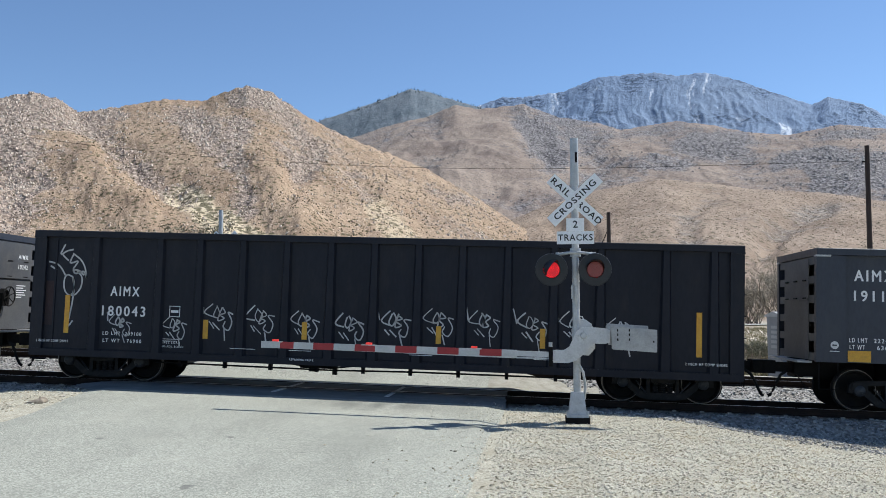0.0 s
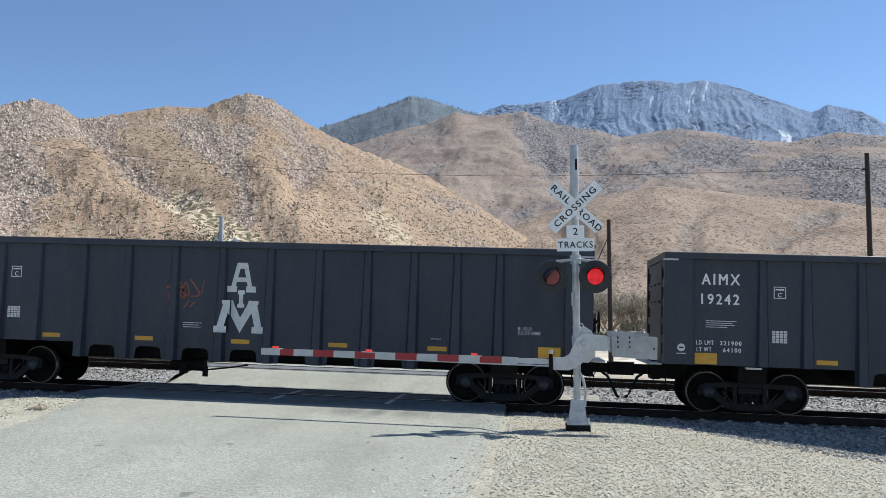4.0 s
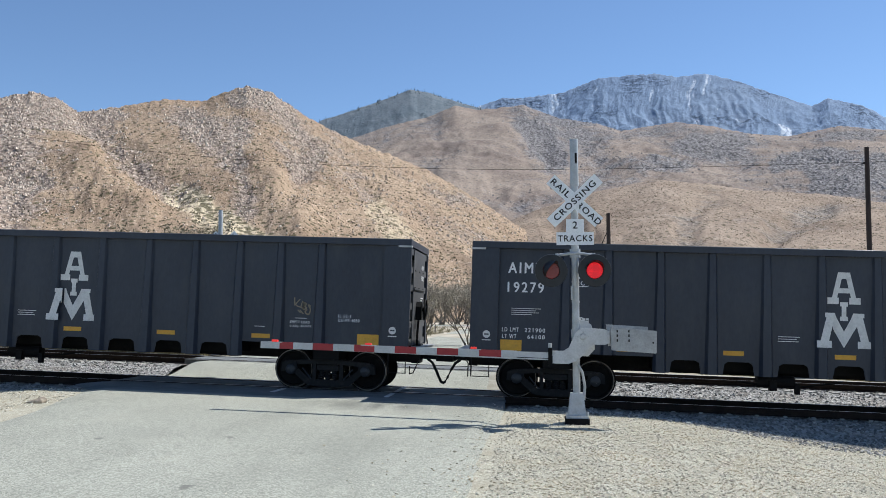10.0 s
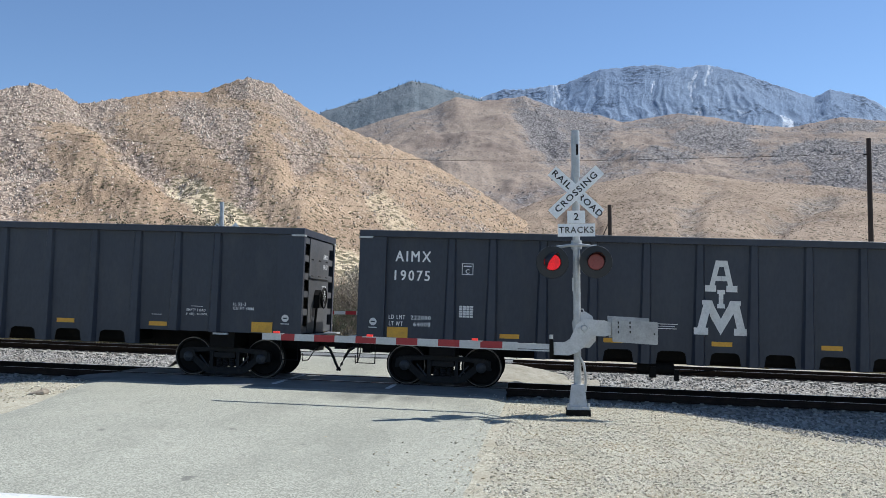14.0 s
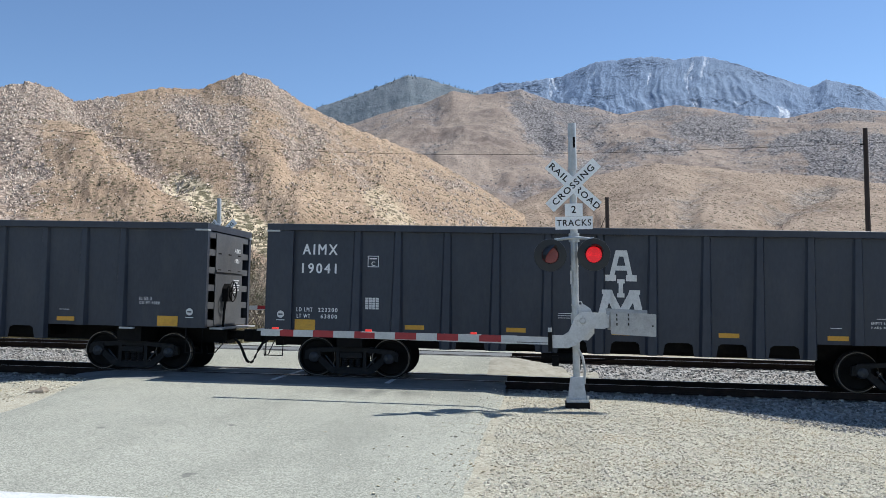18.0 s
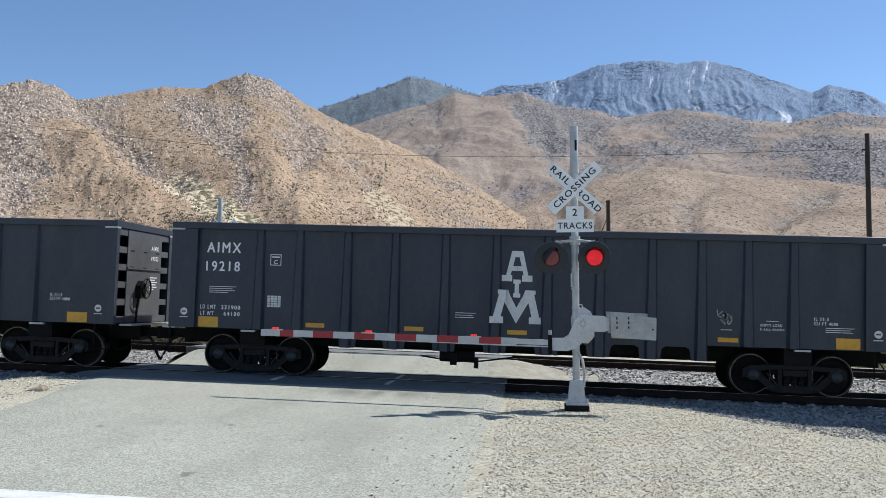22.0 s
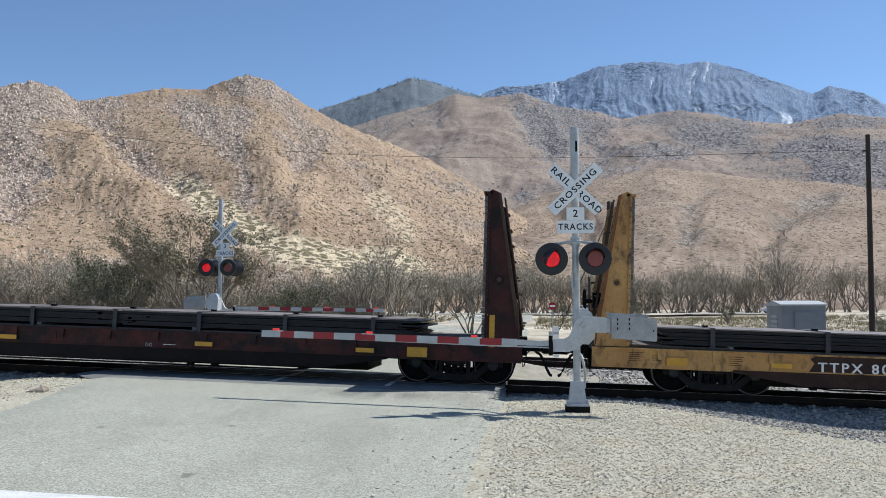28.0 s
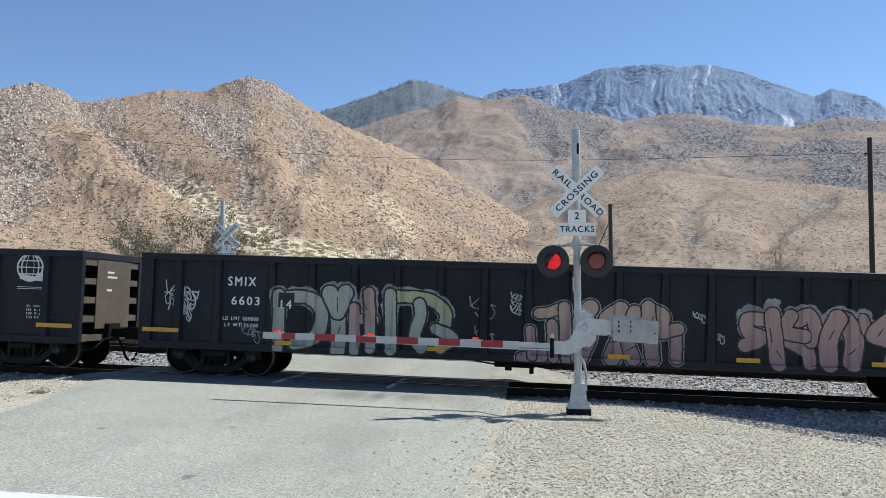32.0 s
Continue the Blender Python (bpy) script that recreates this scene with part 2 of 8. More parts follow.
# ---------------------------------------------------------------- building helpers
class Geo:
    """Collects verts and faces of one mesh."""

    def __init__(self):
        self.v, self.f = [], []

    def add(self, verts, faces):
        k = len(self.v)
        self.v += [tuple(p) for p in verts]
        self.f += [tuple(i + k for i in face) for face in faces]
        return self

    def box(self, x0, x1, y0, y1, z0, z1, m=None):
        p = [(x, y, z) for x in (x0, x1) for y in (y0, y1) for z in (z0, z1)]
        if m:
            p = [m @ Vector(q) for q in p]
        return self.add(p, [(0, 1, 3, 2), (4, 6, 7, 5), (0, 4, 5, 1), (2, 3, 7, 6), (0, 2, 6, 4), (1, 5, 7, 3)])

    def prism(self, outline, axis, a, b, m=None):
        """Outline (2D, in the two other axes' order) pushed from a to b along axis."""
        def at(p, w):
            q = {"x": (w, p[0], p[1]), "y": (p[0], w, p[1]), "z": (p[0], p[1], w)}[axis]
            return m @ Vector(q) if m else q
        n = len(outline)
        faces = [tuple(range(n))[::-1], tuple(range(n, 2 * n))] + [(i, (i + 1) % n, n + (i + 1) % n, n + i) for i in range(n)]
        return self.add([at(p, a) for p in outline] + [at(p, b) for p in outline], faces)

    def cyl(self, c, r, axis, a, b, n=16, r2=None, m=None):
        """Round bar about c (the two other coordinates) from a to b along axis, r2 at b."""
        r2 = r if r2 is None else r2
        ring = [(math.cos(2 * math.pi * i / n), math.sin(2 * math.pi * i / n)) for i in range(n)]
        def at(p, k, w):
            s, t = c[0] + p[0] * k, c[1] + p[1] * k
            q = {"x": (w, s, t), "y": (s, w, t), "z": (s, t, w)}[axis]
            return m @ Vector(q) if m else q
        faces = [tuple(range(n))[::-1], tuple(range(n, 2 * n))] + [(i, (i + 1) % n, n + (i + 1) % n, n + i) for i in range(n)]
        return self.add([at(p, r, a) for p in ring] + [at(p, r2, b) for p in ring], faces)

    def turned(self, profile, axis, c=(0, 0), n=24, m=None, caps=True):
        """A lathe body: profile of (along, radius) about the axis."""
        rows = []
        for w, r in profile:
            for i in range(n):
                s, t = c[0] + r * math.cos(2 * math.pi * i / n), c[1] + r * math.sin(2 * math.pi * i / n)
                q = {"x": (w, s, t), "y": (s, w, t), "z": (s, t, w)}[axis]
                rows.append(m @ Vector(q) if m else q)
        faces = []
        for k in range(len(profile) - 1):
            for i in range(n):
                j = (i + 1) % n
                faces.append((k * n + i, k * n + j, (k + 1) * n + j, (k + 1) * n + i))
        if caps:
            faces += [tuple(range(n))[::-1], tuple((len(profile) - 1) * n + i for i in range(n))]
        return self.add(rows, faces)

    def tube(self, pts, r, n=6, r1=None):
        """A round bar along points."""
        pts = [Vector(p) for p in pts]
        r1 = r if r1 is None else r1
        rows = []
        for i, p in enumerate(pts):
            d = (pts[min(i + 1, len(pts) - 1)] - pts[max(i - 1, 0)]).normalized()
            u = d.cross(Vector((0, 0, 1)) if abs(d.z) < 0.9 else Vector((1, 0, 0))).normalized()
            w = d.cross(u)
            k = r + (r1 - r) * i / max(1, len(pts) - 1)
            rows += [p + (u * math.cos(2 * math.pi * j / n) + w * math.sin(2 * math.pi * j / n)) * k for j in range(n)]
        faces = [(k * n + j, k * n + (j + 1) % n, (k + 1) * n + (j + 1) % n, (k + 1) * n + j) for k in range(len(pts) - 1) for j in range(n)]
        faces += [tuple(range(n))[::-1], tuple((len(pts) - 1) * n + j for j in range(n))]
        return self.add(rows, faces)

    def mesh(self, name, material, smooth=False):
        me = bpy.data.meshes.new(name)
        me.from_pydata(self.v, [], self.f)
        me.materials.append(material)
        me.update()
        bm = bmesh.new()
        bm.from_mesh(me)
        bmesh.ops.recalc_face_normals(bm, faces=bm.faces)
        bm.to_mesh(me)
        bm.free()
        if smooth:
            me.polygons.foreach_set("use_smooth", [True] * len(me.polygons))
            me.set_sharp_from_angle(angle=radians(40))
        return me


def part(name, geo, material, parent=None, label="", at=None, smooth=False):
    """One mesh object, under a thing or a part where parent is given."""
    me = geo if isinstance(geo, bpy.types.Mesh) else geo.mesh(name, material, smooth)
    ob = new(name, me)
    if parent:
        ob.parent = parent
    if at is not None:
        ob.matrix_basis = at
    if label:
        tagged(ob, label)
    return ob


def sheet(name, xs, ys, height, material, smooth=True):
    """A ground sheet over a grid."""
    verts = [(x, y, height(x, y)) for y in ys for x in xs]
    n = len(xs)
    faces = [(j * n + i, j * n + i + 1, (j + 1) * n + i + 1, (j + 1) * n + i) for j in range(len(ys) - 1) for i in range(n - 1)]
    me = bpy.data.meshes.new(name)
    me.from_pydata(verts, [], faces)
    me.materials.append(material)
    me.polygons.foreach_set("use_smooth", [smooth] * len(me.polygons))
    return new(name, me)


def ease(v):
    v = min(1.0, max(0.0, v))
    return v * v * (3 - 2 * v)


LETTERS = {}


def lettering(text, size, material, space=1.16, weight=0.016):
    """Flat raised letters as a mesh in the xz plane, facing -y, cached by text."""
    key = (text, size, material.name, space)
    if key not in LETTERS:
        cu = bpy.data.curves.new("lettering", "FONT")
        cu.body, cu.size, cu.align_x, cu.align_y, cu.extrude = text, size, "CENTER", "CENTER", 0.001
        cu.space_character, cu.resolution_u, cu.offset = space, 3, size * weight
        ob = bpy.data.objects.new("lettering", cu)
        scene.collection.objects.link(ob)
        me = bpy.data.meshes.new_from_object(ob.evaluated_get(bpy.context.evaluated_depsgraph_get()))
        me.transform(Matrix.Rotation(radians(90), 4, "X"))
        if weight == 0.0:
            # heavier strokes: the same letters three times, a little apart
            bm = bmesh.new()
            bm.from_mesh(me)
            first = bm.verts[:] + bm.edges[:] + bm.faces[:]
            for dx, dy, dz in ((0.05, -0.0004, 0.0), (0.025, -0.0008, 0.02)):
                twin = bmesh.ops.duplicate(bm, geom=first)["geom"]
                bmesh.ops.translate(bm, verts=[v for v in twin if isinstance(v, bmesh.types.BMVert)], vec=(size * dx, dy, size * dz))
            bm.to_mesh(me)
            bm.free()
        me.materials.clear()
        me.materials.append(material)
        bpy.data.objects.remove(ob)
        LETTERS[key] = me
    return LETTERS[key]


def write(text, size, material, parent, x, y, z, wide=1.0):
    ob = part("lettering", lettering(text, size, material), None, parent, at=Matrix.Translation((x, y, z)) @ Matrix.Diagonal((wide, 1, 1, 1)))
    return ob


def mark(text, wide, high, material, parent, x, y, z):
    """Stencilled letters of a given width and height, centred at x, z."""
    me = lettering(text, 0.3, material, 1.32, 0.0)
    us = [v.co.x for v in me.vertices]
    ws = [v.co.z for v in me.vertices]
    a, b = wide / (max(us) - min(us)), high / (max(ws) - min(ws))
    m = Matrix.Translation((x - a * (max(us) + min(us)) / 2, y, z - b * (max(ws) + min(ws)) / 2)) @ Matrix.Diagonal((a, 1, b, 1))
    return part("lettering", me, None, parent, at=m)


# ---------------------------------------------------------------- ground
GRADE = 0.0338          # the line falls towards +x
PITCH_DEG = math.degrees(math.atan(GRADE))
TRACK_Y, TRACK2_Y = 21.28, 25.8


def plane(x):
    """Height of the rail tops."""
    return -GRADE * max(-70.0, min(70.0, x))


def far_plane(x, y):
    return plane(x) * (1 - ease((y - 40) / 60)) + 0.42 * ease((y - 60) / 60)


def bank(y):
    """The second track lies on a slightly higher bed."""
    return 0.3 * ease((y - 22.4) / 2.5) * (1 - ease((y - 28.5) / 4.5))


def ground_z(x, y):
    drop = 0.075
    if y < 30:
        drop += 0.38 * ease((x - 1.2) / 6.0) * ease((20.5 - y) / 2.0)
        drop += 0.25 * ease((-10.6 - x) / 2.5)
        drop += 0.32 * ease((y - 18.6) / 0.8) * ease((29.2 - y) / 1.0)
    drop += 0.35 * ease((y - 28) / 6)
    bumps = 0.03 * noise.noise((x * 0.5, y * 0.5, 3.0)) * ease((x + 0.3) / 1.0 if x > -5 else (-9.6 - x) / 1.0)
    bumps += 0.5 * noise.noise((x * 0.03, y * 0.03, 1.0)) * ease((y - 45) / 60)
    return far_plane(x, y) - drop + bumps + bank(y)


def chip_tone(nt, coord, scale):
    """One grey value per stone chip."""
    vor = node(nt, "ShaderNodeTexVoronoi", Scale=scale, Randomness=1.0)
    nt.links.new(coord, vor.inputs["Vector"])
    bw = nt.nodes.new("ShaderNodeRGBToBW")
    nt.links.new(vor.outputs["Color"], bw.inputs[0])
    return bw.outputs[0]


def ground_material():
    m, nt, b, coord = base_material("gravel_and_sand", 0.95, spec=0.2)
    sep = nt.nodes.new("ShaderNodeSeparateXYZ")
    nt.links.new(coord, sep.inputs[0])
    coarse, small = chip_tone(nt, coord, 52.0), chip_tone(nt, coord, 105.0)
    stones = mixed(nt, ramp(nt, coarse, 0.28, 0.72), lin(0.2, 0.19, 0.15), lin(0.74, 0.7, 0.58))
    grit = mixed(nt, ramp(nt, small, 0.28, 0.72), lin(0.2, 0.19, 0.15), lin(0.72, 0.69, 0.57))
    gravel = mixed(nt, ramp(nt, noise_at(nt, coord, 2.1, 5.0), 0.38, 0.62), stones, grit)
    tan = mixed(nt, ramp(nt, noise_at(nt, coord, 0.45, 5.0), 0.42, 0.62), lin(0.36, 0.295, 0.18), lin(0.5, 0.44, 0.32))
    gravel = mixed(nt, 0.3, gravel, tan)
    speck = mixed(nt, ramp(nt, noise_at(nt, coord, 30.0, 8.0, 0.85), 0.44, 0.56), lin(0.07, 0.062, 0.045), lin(0.62, 0.585, 0.47))
    gravel = mixed(nt, 0.35, gravel, speck)
    dirty = ramp(nt, noise_at(nt, coord, 1.3, 7.0, 0.7), 0.46, 0.62)
    gravel = mixed(nt, times_of(nt, dirty, 0.4), gravel, lin(0.26, 0.22, 0.15))
    grimy = ramp(nt, noise_at(nt, coord, 8.0, 6.0, 0.8), 0.47, 0.6)
    gravel = mixed(nt, times_of(nt, grimy, 0.3), gravel, lin(0.17, 0.15, 0.11))
    sand = mixed(nt, ramp(nt, noise_at(nt, coord, 0.05, 6.0), 0.4, 0.62), lin(0.3, 0.25, 0.175), lin(0.66, 0.59, 0.48))
    sand = mixed(nt, times_of(nt, ramp(nt, noise_at(nt, coord, 0.6, 6.0), 0.5, 0.62), 0.6), sand, lin(0.2, 0.17, 0.11))
    col = mixed(nt, ramp(nt, sep.outputs[1], 29.0, 34.0), gravel, sand)
    nt.links.new(col, b.inputs["Base Color"])
    return m


GROUND = ground_material()


def asphalt_material():
    m, nt, b, coord = base_material("bleached_asphalt", 0.9, spec=0.3)
    small, large = chip_tone(nt, coord, 70.0), chip_tone(nt, coord, 28.0)
    chips = mixed(nt, ramp(nt, small, 0.3, 0.7), lin(0.145, 0.144, 0.117), lin(0.52, 0.513, 0.428))
    chips = mixed(nt, times_of(nt, ramp(nt, large, 0.3, 0.7), 0.35), chips, lin(0.31, 0.307, 0.255))
    pale = mixed(nt, ramp(nt, noise_at(nt, coord, 0.35, 6.0), 0.35, 0.65), lin(0.256, 0.254, 0.21), lin(0.37, 0.366, 0.308))
    col = mixed(nt, 0.3, chips, pale)
    mp = nt.nodes.new("ShaderNodeMapping")
    mp.inputs["Scale"].default_value = (1.0, 0.16, 1.0)
    nt.links.new(coord, mp.inputs["Vector"])
    worn = ramp(nt, noise_at(nt, mp.outputs[0], 0.9, 6.0), 0.48, 0.72)
    col = mixed(nt, times_of(nt, worn, 0.45), col, lin(0.19, 0.189, 0.158))
    spots = ramp(nt, noise_at(nt, coord, 2.3, 2.0), 0.7, 0.75)
    col = mixed(nt, times_of(nt, spots, 0.6), col, lin(0.1, 0.1, 0.09))
    sub = nt.nodes.new("ShaderNodeVectorMath")
    sub.operation = "SUBTRACT"
    sub.inputs[1].default_value = (-3.1, 17.6, 0.08)
    nt.links.new(coord, sub.inputs[0])
    mul = nt.nodes.new("ShaderNodeVectorMath")
    mul.operation = "MULTIPLY"
    mul.inputs[1].default_value = (0.55, 1.0, 0.0)
    nt.links.new(sub.outputs[0], mul.inputs[0])
    ln = nt.nodes.new("ShaderNodeVectorMath")
    ln.operation = "LENGTH"
    nt.links.new(mul.outputs[0], ln.inputs[0])
    smear = times_of(nt, ramp(nt, ln.outputs["Value"], 1.15, 0.2), ramp(nt, noise_at(nt, mp.outputs[0], 2.2, 4.0), 0.3, 0.6))
    col = mixed(nt, times_of(nt, smear, 0.6), col, lin(0.07, 0.07, 0.065))
    dust = ramp(nt, noise_at(nt, coord, 0.6, 6.0), 0.55, 0.75)
    col = mixed(nt, times_of(nt, dust, 0.35), col, lin(0.42, 0.4, 0.33))
    nt.links.new(col, b.inputs["Base Color"])
    bump_to(nt, b, small, 0.5, 0.01)
    return m


ASPHALT = asphalt_material()
# Darker than the road: part of the passing train's shade is in this colour.
APRON = surface("shade_toned_asphalt", (0.13, 0.134, 0.13), (0.2, 0.204, 0.195), 1.2, 0.9, grain=60, bump=0.4, dirt=(0.27, 0.265, 0.24), dirt_amount=0.5)


def steps(points):
    """Grid lines: (start, end, step) stretches run together."""
    out = []
    for a, b, d in points:
        n = max(1, round((b - a) / d))
        out += [a + (b - a) * i / n for i in range(n)]
    return out + [points[-1][1]]


GX = steps([(-4000, -400, 600), (-400, -60, 40), (-60, -16, 4), (-16, 16, 0.35), (16, 60, 4), (60, 400, 40), (400, 4000, 600)])
GY = steps([(-300, -20, 40), (-20, 6, 2), (6, 32, 0.35), (32, 60, 2), (60, 200, 10), (200, 600, 80), (600, 4600, 500)])
ground = tagged(sheet("ground", GX, GY, ground_z, GROUND), "pale gravel and desert sand around the railway line", "ground", kind="structure")


def road_left(y):
    return -9.9 + 1.35 * ease((19.6 - y) / 7.0) - 0.9 * ease((y - 18.4) / 1.2) * ease((21 - y) / 1.0)


def road_right(y):
    return -0.72 + 0.03 * math.sin(y * 0.8) + 0.012 * math.sin(y * 5.1)


def road_z(x, y):
    return far_plane(x, y) - 0.03 - 0.02 * ease((19 - y) / 8) + 0.012 - (0.3 * ease((y - 30) / 6)) + bank(y)


def road_sheet(name, y0, y1, dy):
    rows, n = [], 25
    ys = steps([(y0, y1, dy)])
    for y in ys:
        a, b = road_left(y), road_right(y)
        for i in range(n):
            x = a + (b - a) * i / (n - 1)
            edge = -0.05 if i in (0, n - 1) else 0.0
            jag = 0.05 * noise.noise((y * 2.0, i, 0.0)) if i in (0, n - 1) else 0.0
            rows.append((x + jag, y, road_z(x, y) + edge))
    faces = [(j * n + i, j * n + i + 1, (j + 1) * n + i + 1, (j + 1) * n + i) for j in range(len(ys) - 1) for i in range(n - 1)]
    me = bpy.data.meshes.new(name)
    me.from_pydata(rows, [], faces)
    me.materials.append(ASPHALT)
    me.polygons.foreach_set("use_smooth", [True] * len(me.polygons))
    return new(name, me)


tagged(road_sheet("crossing_apron", 18.55, 20.45, 0.38), "asphalt apron in front of the rails, train's shade in its colour", "road", kind="structure").data.materials[0] = APRON
tagged(road_sheet("road", -25, 18.55, 0.4), "sun-bleached grey asphalt road up to the crossing", "road", kind="structure")
tagged(road_sheet("road_beyond", 26.62, 141, 1.0), "pale asphalt road leading on beyond the tracks", "road", kind="structure")
tagged(road_sheet("crossing_strip", 22.11, 24.97, 0.4), "asphalt strip between the two crossing tracks", "road", kind="structure")
g = Geo()
for a, b, w in ((-9.2, -2.2, 0.32),):
    y = 7.66
    g.add([(a, y, road_z(a, y) + 0.005), (b, y, road_z(b, y) + 0.005), (b, y + w, road_z(b, y + w) + 0.005), (a, y + w, road_z(a, y + w) + 0.005)], [(0, 1, 2, 3)])
tagged(part("stop_line", g, PAINT_LINE), "worn white stop line painted across the road", "road marking", kind="structure")

# highway far beyond, running along the valley
highway = sheet("highway", steps([(-900, 900, 60)]), [141.0, 149.0, 157.0], lambda x, y: ground_z(max(-400, min(400, x)), 149) * 0.4 + 0.2, ASPHALT)
tagged(highway, "pale two-lane highway beyond the desert scrub", "road", kind="structure")


# ---------------------------------------------------------------- railway tracks
def rail_profile():
    return [(-0.07, -0.17), (0.07, -0.17), (0.07, -0.155), (0.014, -0.135), (0.014, -0.045), (0.037, -0.035), (0.037, -0.006), (0.028, 0.0), (-0.028, 0.0), (-0.037, -0.006), (-0.037, -0.035), (-0.014, -0.045), (-0.014, -0.135), (-0.07, -0.155)]


def tie_geo():
    g = Geo()
    out = [(-0.13, 0.0), (0.13, 0.0), (0.1, 0.2), (-0.1, 0.2)]
    g.prism(out, "y", -1.3, 1.3)
    for y in (-0.755, 0.755):
        for s in (-0.11, 0.11):
            g.box(-0.04, 0.04, y + s - 0.03, y + s + 0.03, 0.2, 0.235)
    return g


def track(name, y, x_road, lift=0.0):
    t = new(name)
    t.matrix_basis = pose(0, y, lift, 0, PITCH_DEG, 0)
    tagged(t, "standard-gauge railway track with concrete ties on ballast", "railway track", kind="structure")
    for s in (-0.755, 0.755):
        part("rail", Geo().prism([(s + a, b) for a, b in rail_profile()], "x", -70, 70), RAIL_SIDE, t)
        part("running_surface", Geo().box(-70, 70, s - 0.026, s + 0.026, -0.004, 0.0015), RAIL_TOP, t, "polished steel running surface")
    me = tie_geo().mesh("tie", TIE)
    for i in range(-38, 39):
        x = i * 0.61
        if x_road[0] - 0.2 < x < x_road[1] + 0.2:
            continue
        part("tie", me, TIE, t, at=pose(x, 0, -0.385))
    # crossing panels between and beside the rails
    a, b = x_road
    n = 4
    w = (b - a) / n
    for i in range(n):
        for y0, y1 in ((-0.68, 0.66), (0.83, 1.06), (-1.0, -0.83)):
            part("crossing_panel", Geo().box(a + i * w + 0.015, a + (i + 1) * w - 0.015, y0, y1, -0.16, -0.012), PANEL, t)
    for x in (-5.95, -3.35) if lift == 0 else ():
        part("panel_joint", Geo().box(x - 0.05, x + 0.05, -1.95, -1.02, -0.16, -0.004), PAINT_LINE, t, "pale panel joint")
        part("panel_joint", Geo().box(x - 0.05, x + 0.05, -0.66, 0.62, -0.16, -0.006), PAINT_LINE, t, "pale panel joint")
    return t


# The panels' colour also takes up some of the train's shade.
PANEL = surface("crossing_panel_asphalt", (0.13, 0.134, 0.13), (0.19, 0.194, 0.186), 2.0, 0.9, grain=60, dirt=(0.06, 0.06, 0.06))
track("track_near", TRACK_Y, (-10.3, -0.75))
track("track_far", TRACK2_Y, (-10.3, -0.75), 0.3)


def ballast_z(x, y):
    d = min(abs(y - TRACK_Y), abs(y - TRACK2_Y))
    top = -0.2 - 0.06 * ease((d - 1.4) / 0.6)
    side = max(0.0, (TRACK_Y - 1.75) - y, y - (TRACK2_Y + 1.75))
    return plane(x) + bank(min(y, 28.0)) + top - 0.52 * side + 0.018 * noise.noise((x * 7, y * 7, 0))


def ballast_material():
    m, nt, b, coord = base_material("ballast_stone", 0.95, spec=0.2)
    vor = node(nt, "ShaderNodeTexVoronoi", Scale=17.0, Randomness=1.0)
    nt.links.new(coord, vor.inputs["Vector"])
    bw = nt.nodes.new("ShaderNodeRGBToBW")
    nt.links.new(vor.outputs["Color"], bw.inputs[0])
    col = mixed(nt, bw.outputs[0], lin(0.075, 0.073, 0.07), lin(0.5, 0.485, 0.455))
    col = mixed(nt, times_of(nt, ramp(nt, noise_at(nt, coord, 0.9, 4.0), 0.45, 0.65), 0.35), col, lin(0.25, 0.19, 0.14))
    nt.links.new(col, b.inputs["Base Color"])
    bump_to(nt, b, vor.outputs["Distance"], 0.9, 0.05)
    return m


SAND_WASH = surface("washed_sand", (0.31, 0.29, 0.235), (0.41, 0.385, 0.32), 2.2, 0.95, grain=45, bump=0.5, depth=0.02, dirt=(0.2, 0.165, 0.11), dirt_amount=0.7, spec=0.15)
def sand_z(x, y):
    edge = 1.1 + 0.5 * noise.noise((y * 1.3, 2.0, 0.0))
    k = ease((x + 0.9) / (edge + 0.9))
    return road_z(-0.8, y) + 0.03 - 0.32 * k + 0.02 * noise.noise((x * 4, y * 4, 5.0)) - 0.25 * ease((abs(y - 23.5) - 1.05) / 0.4)


tagged(sheet("sand_wash", steps([(-1.3, 1.6, 0.1)]), steps([(22.15, 24.95, 0.1)]), sand_z, SAND_WASH), "tan sand washed up at the end of the crossing", "sand", kind="structure")
BALLAST = ballast_material()
for nm, x0, x1 in (("ballast_bed", -0.7, 70), ("ballast_bed_beyond", -70, -10.35)):
    tagged(sheet(nm, steps([(x0, x1, 0.5)]), steps([(17.9, 29.2, 0.16)]), ballast_z, BALLAST), "crushed grey ballast under the railway tracks", "ballast", kind="structure")


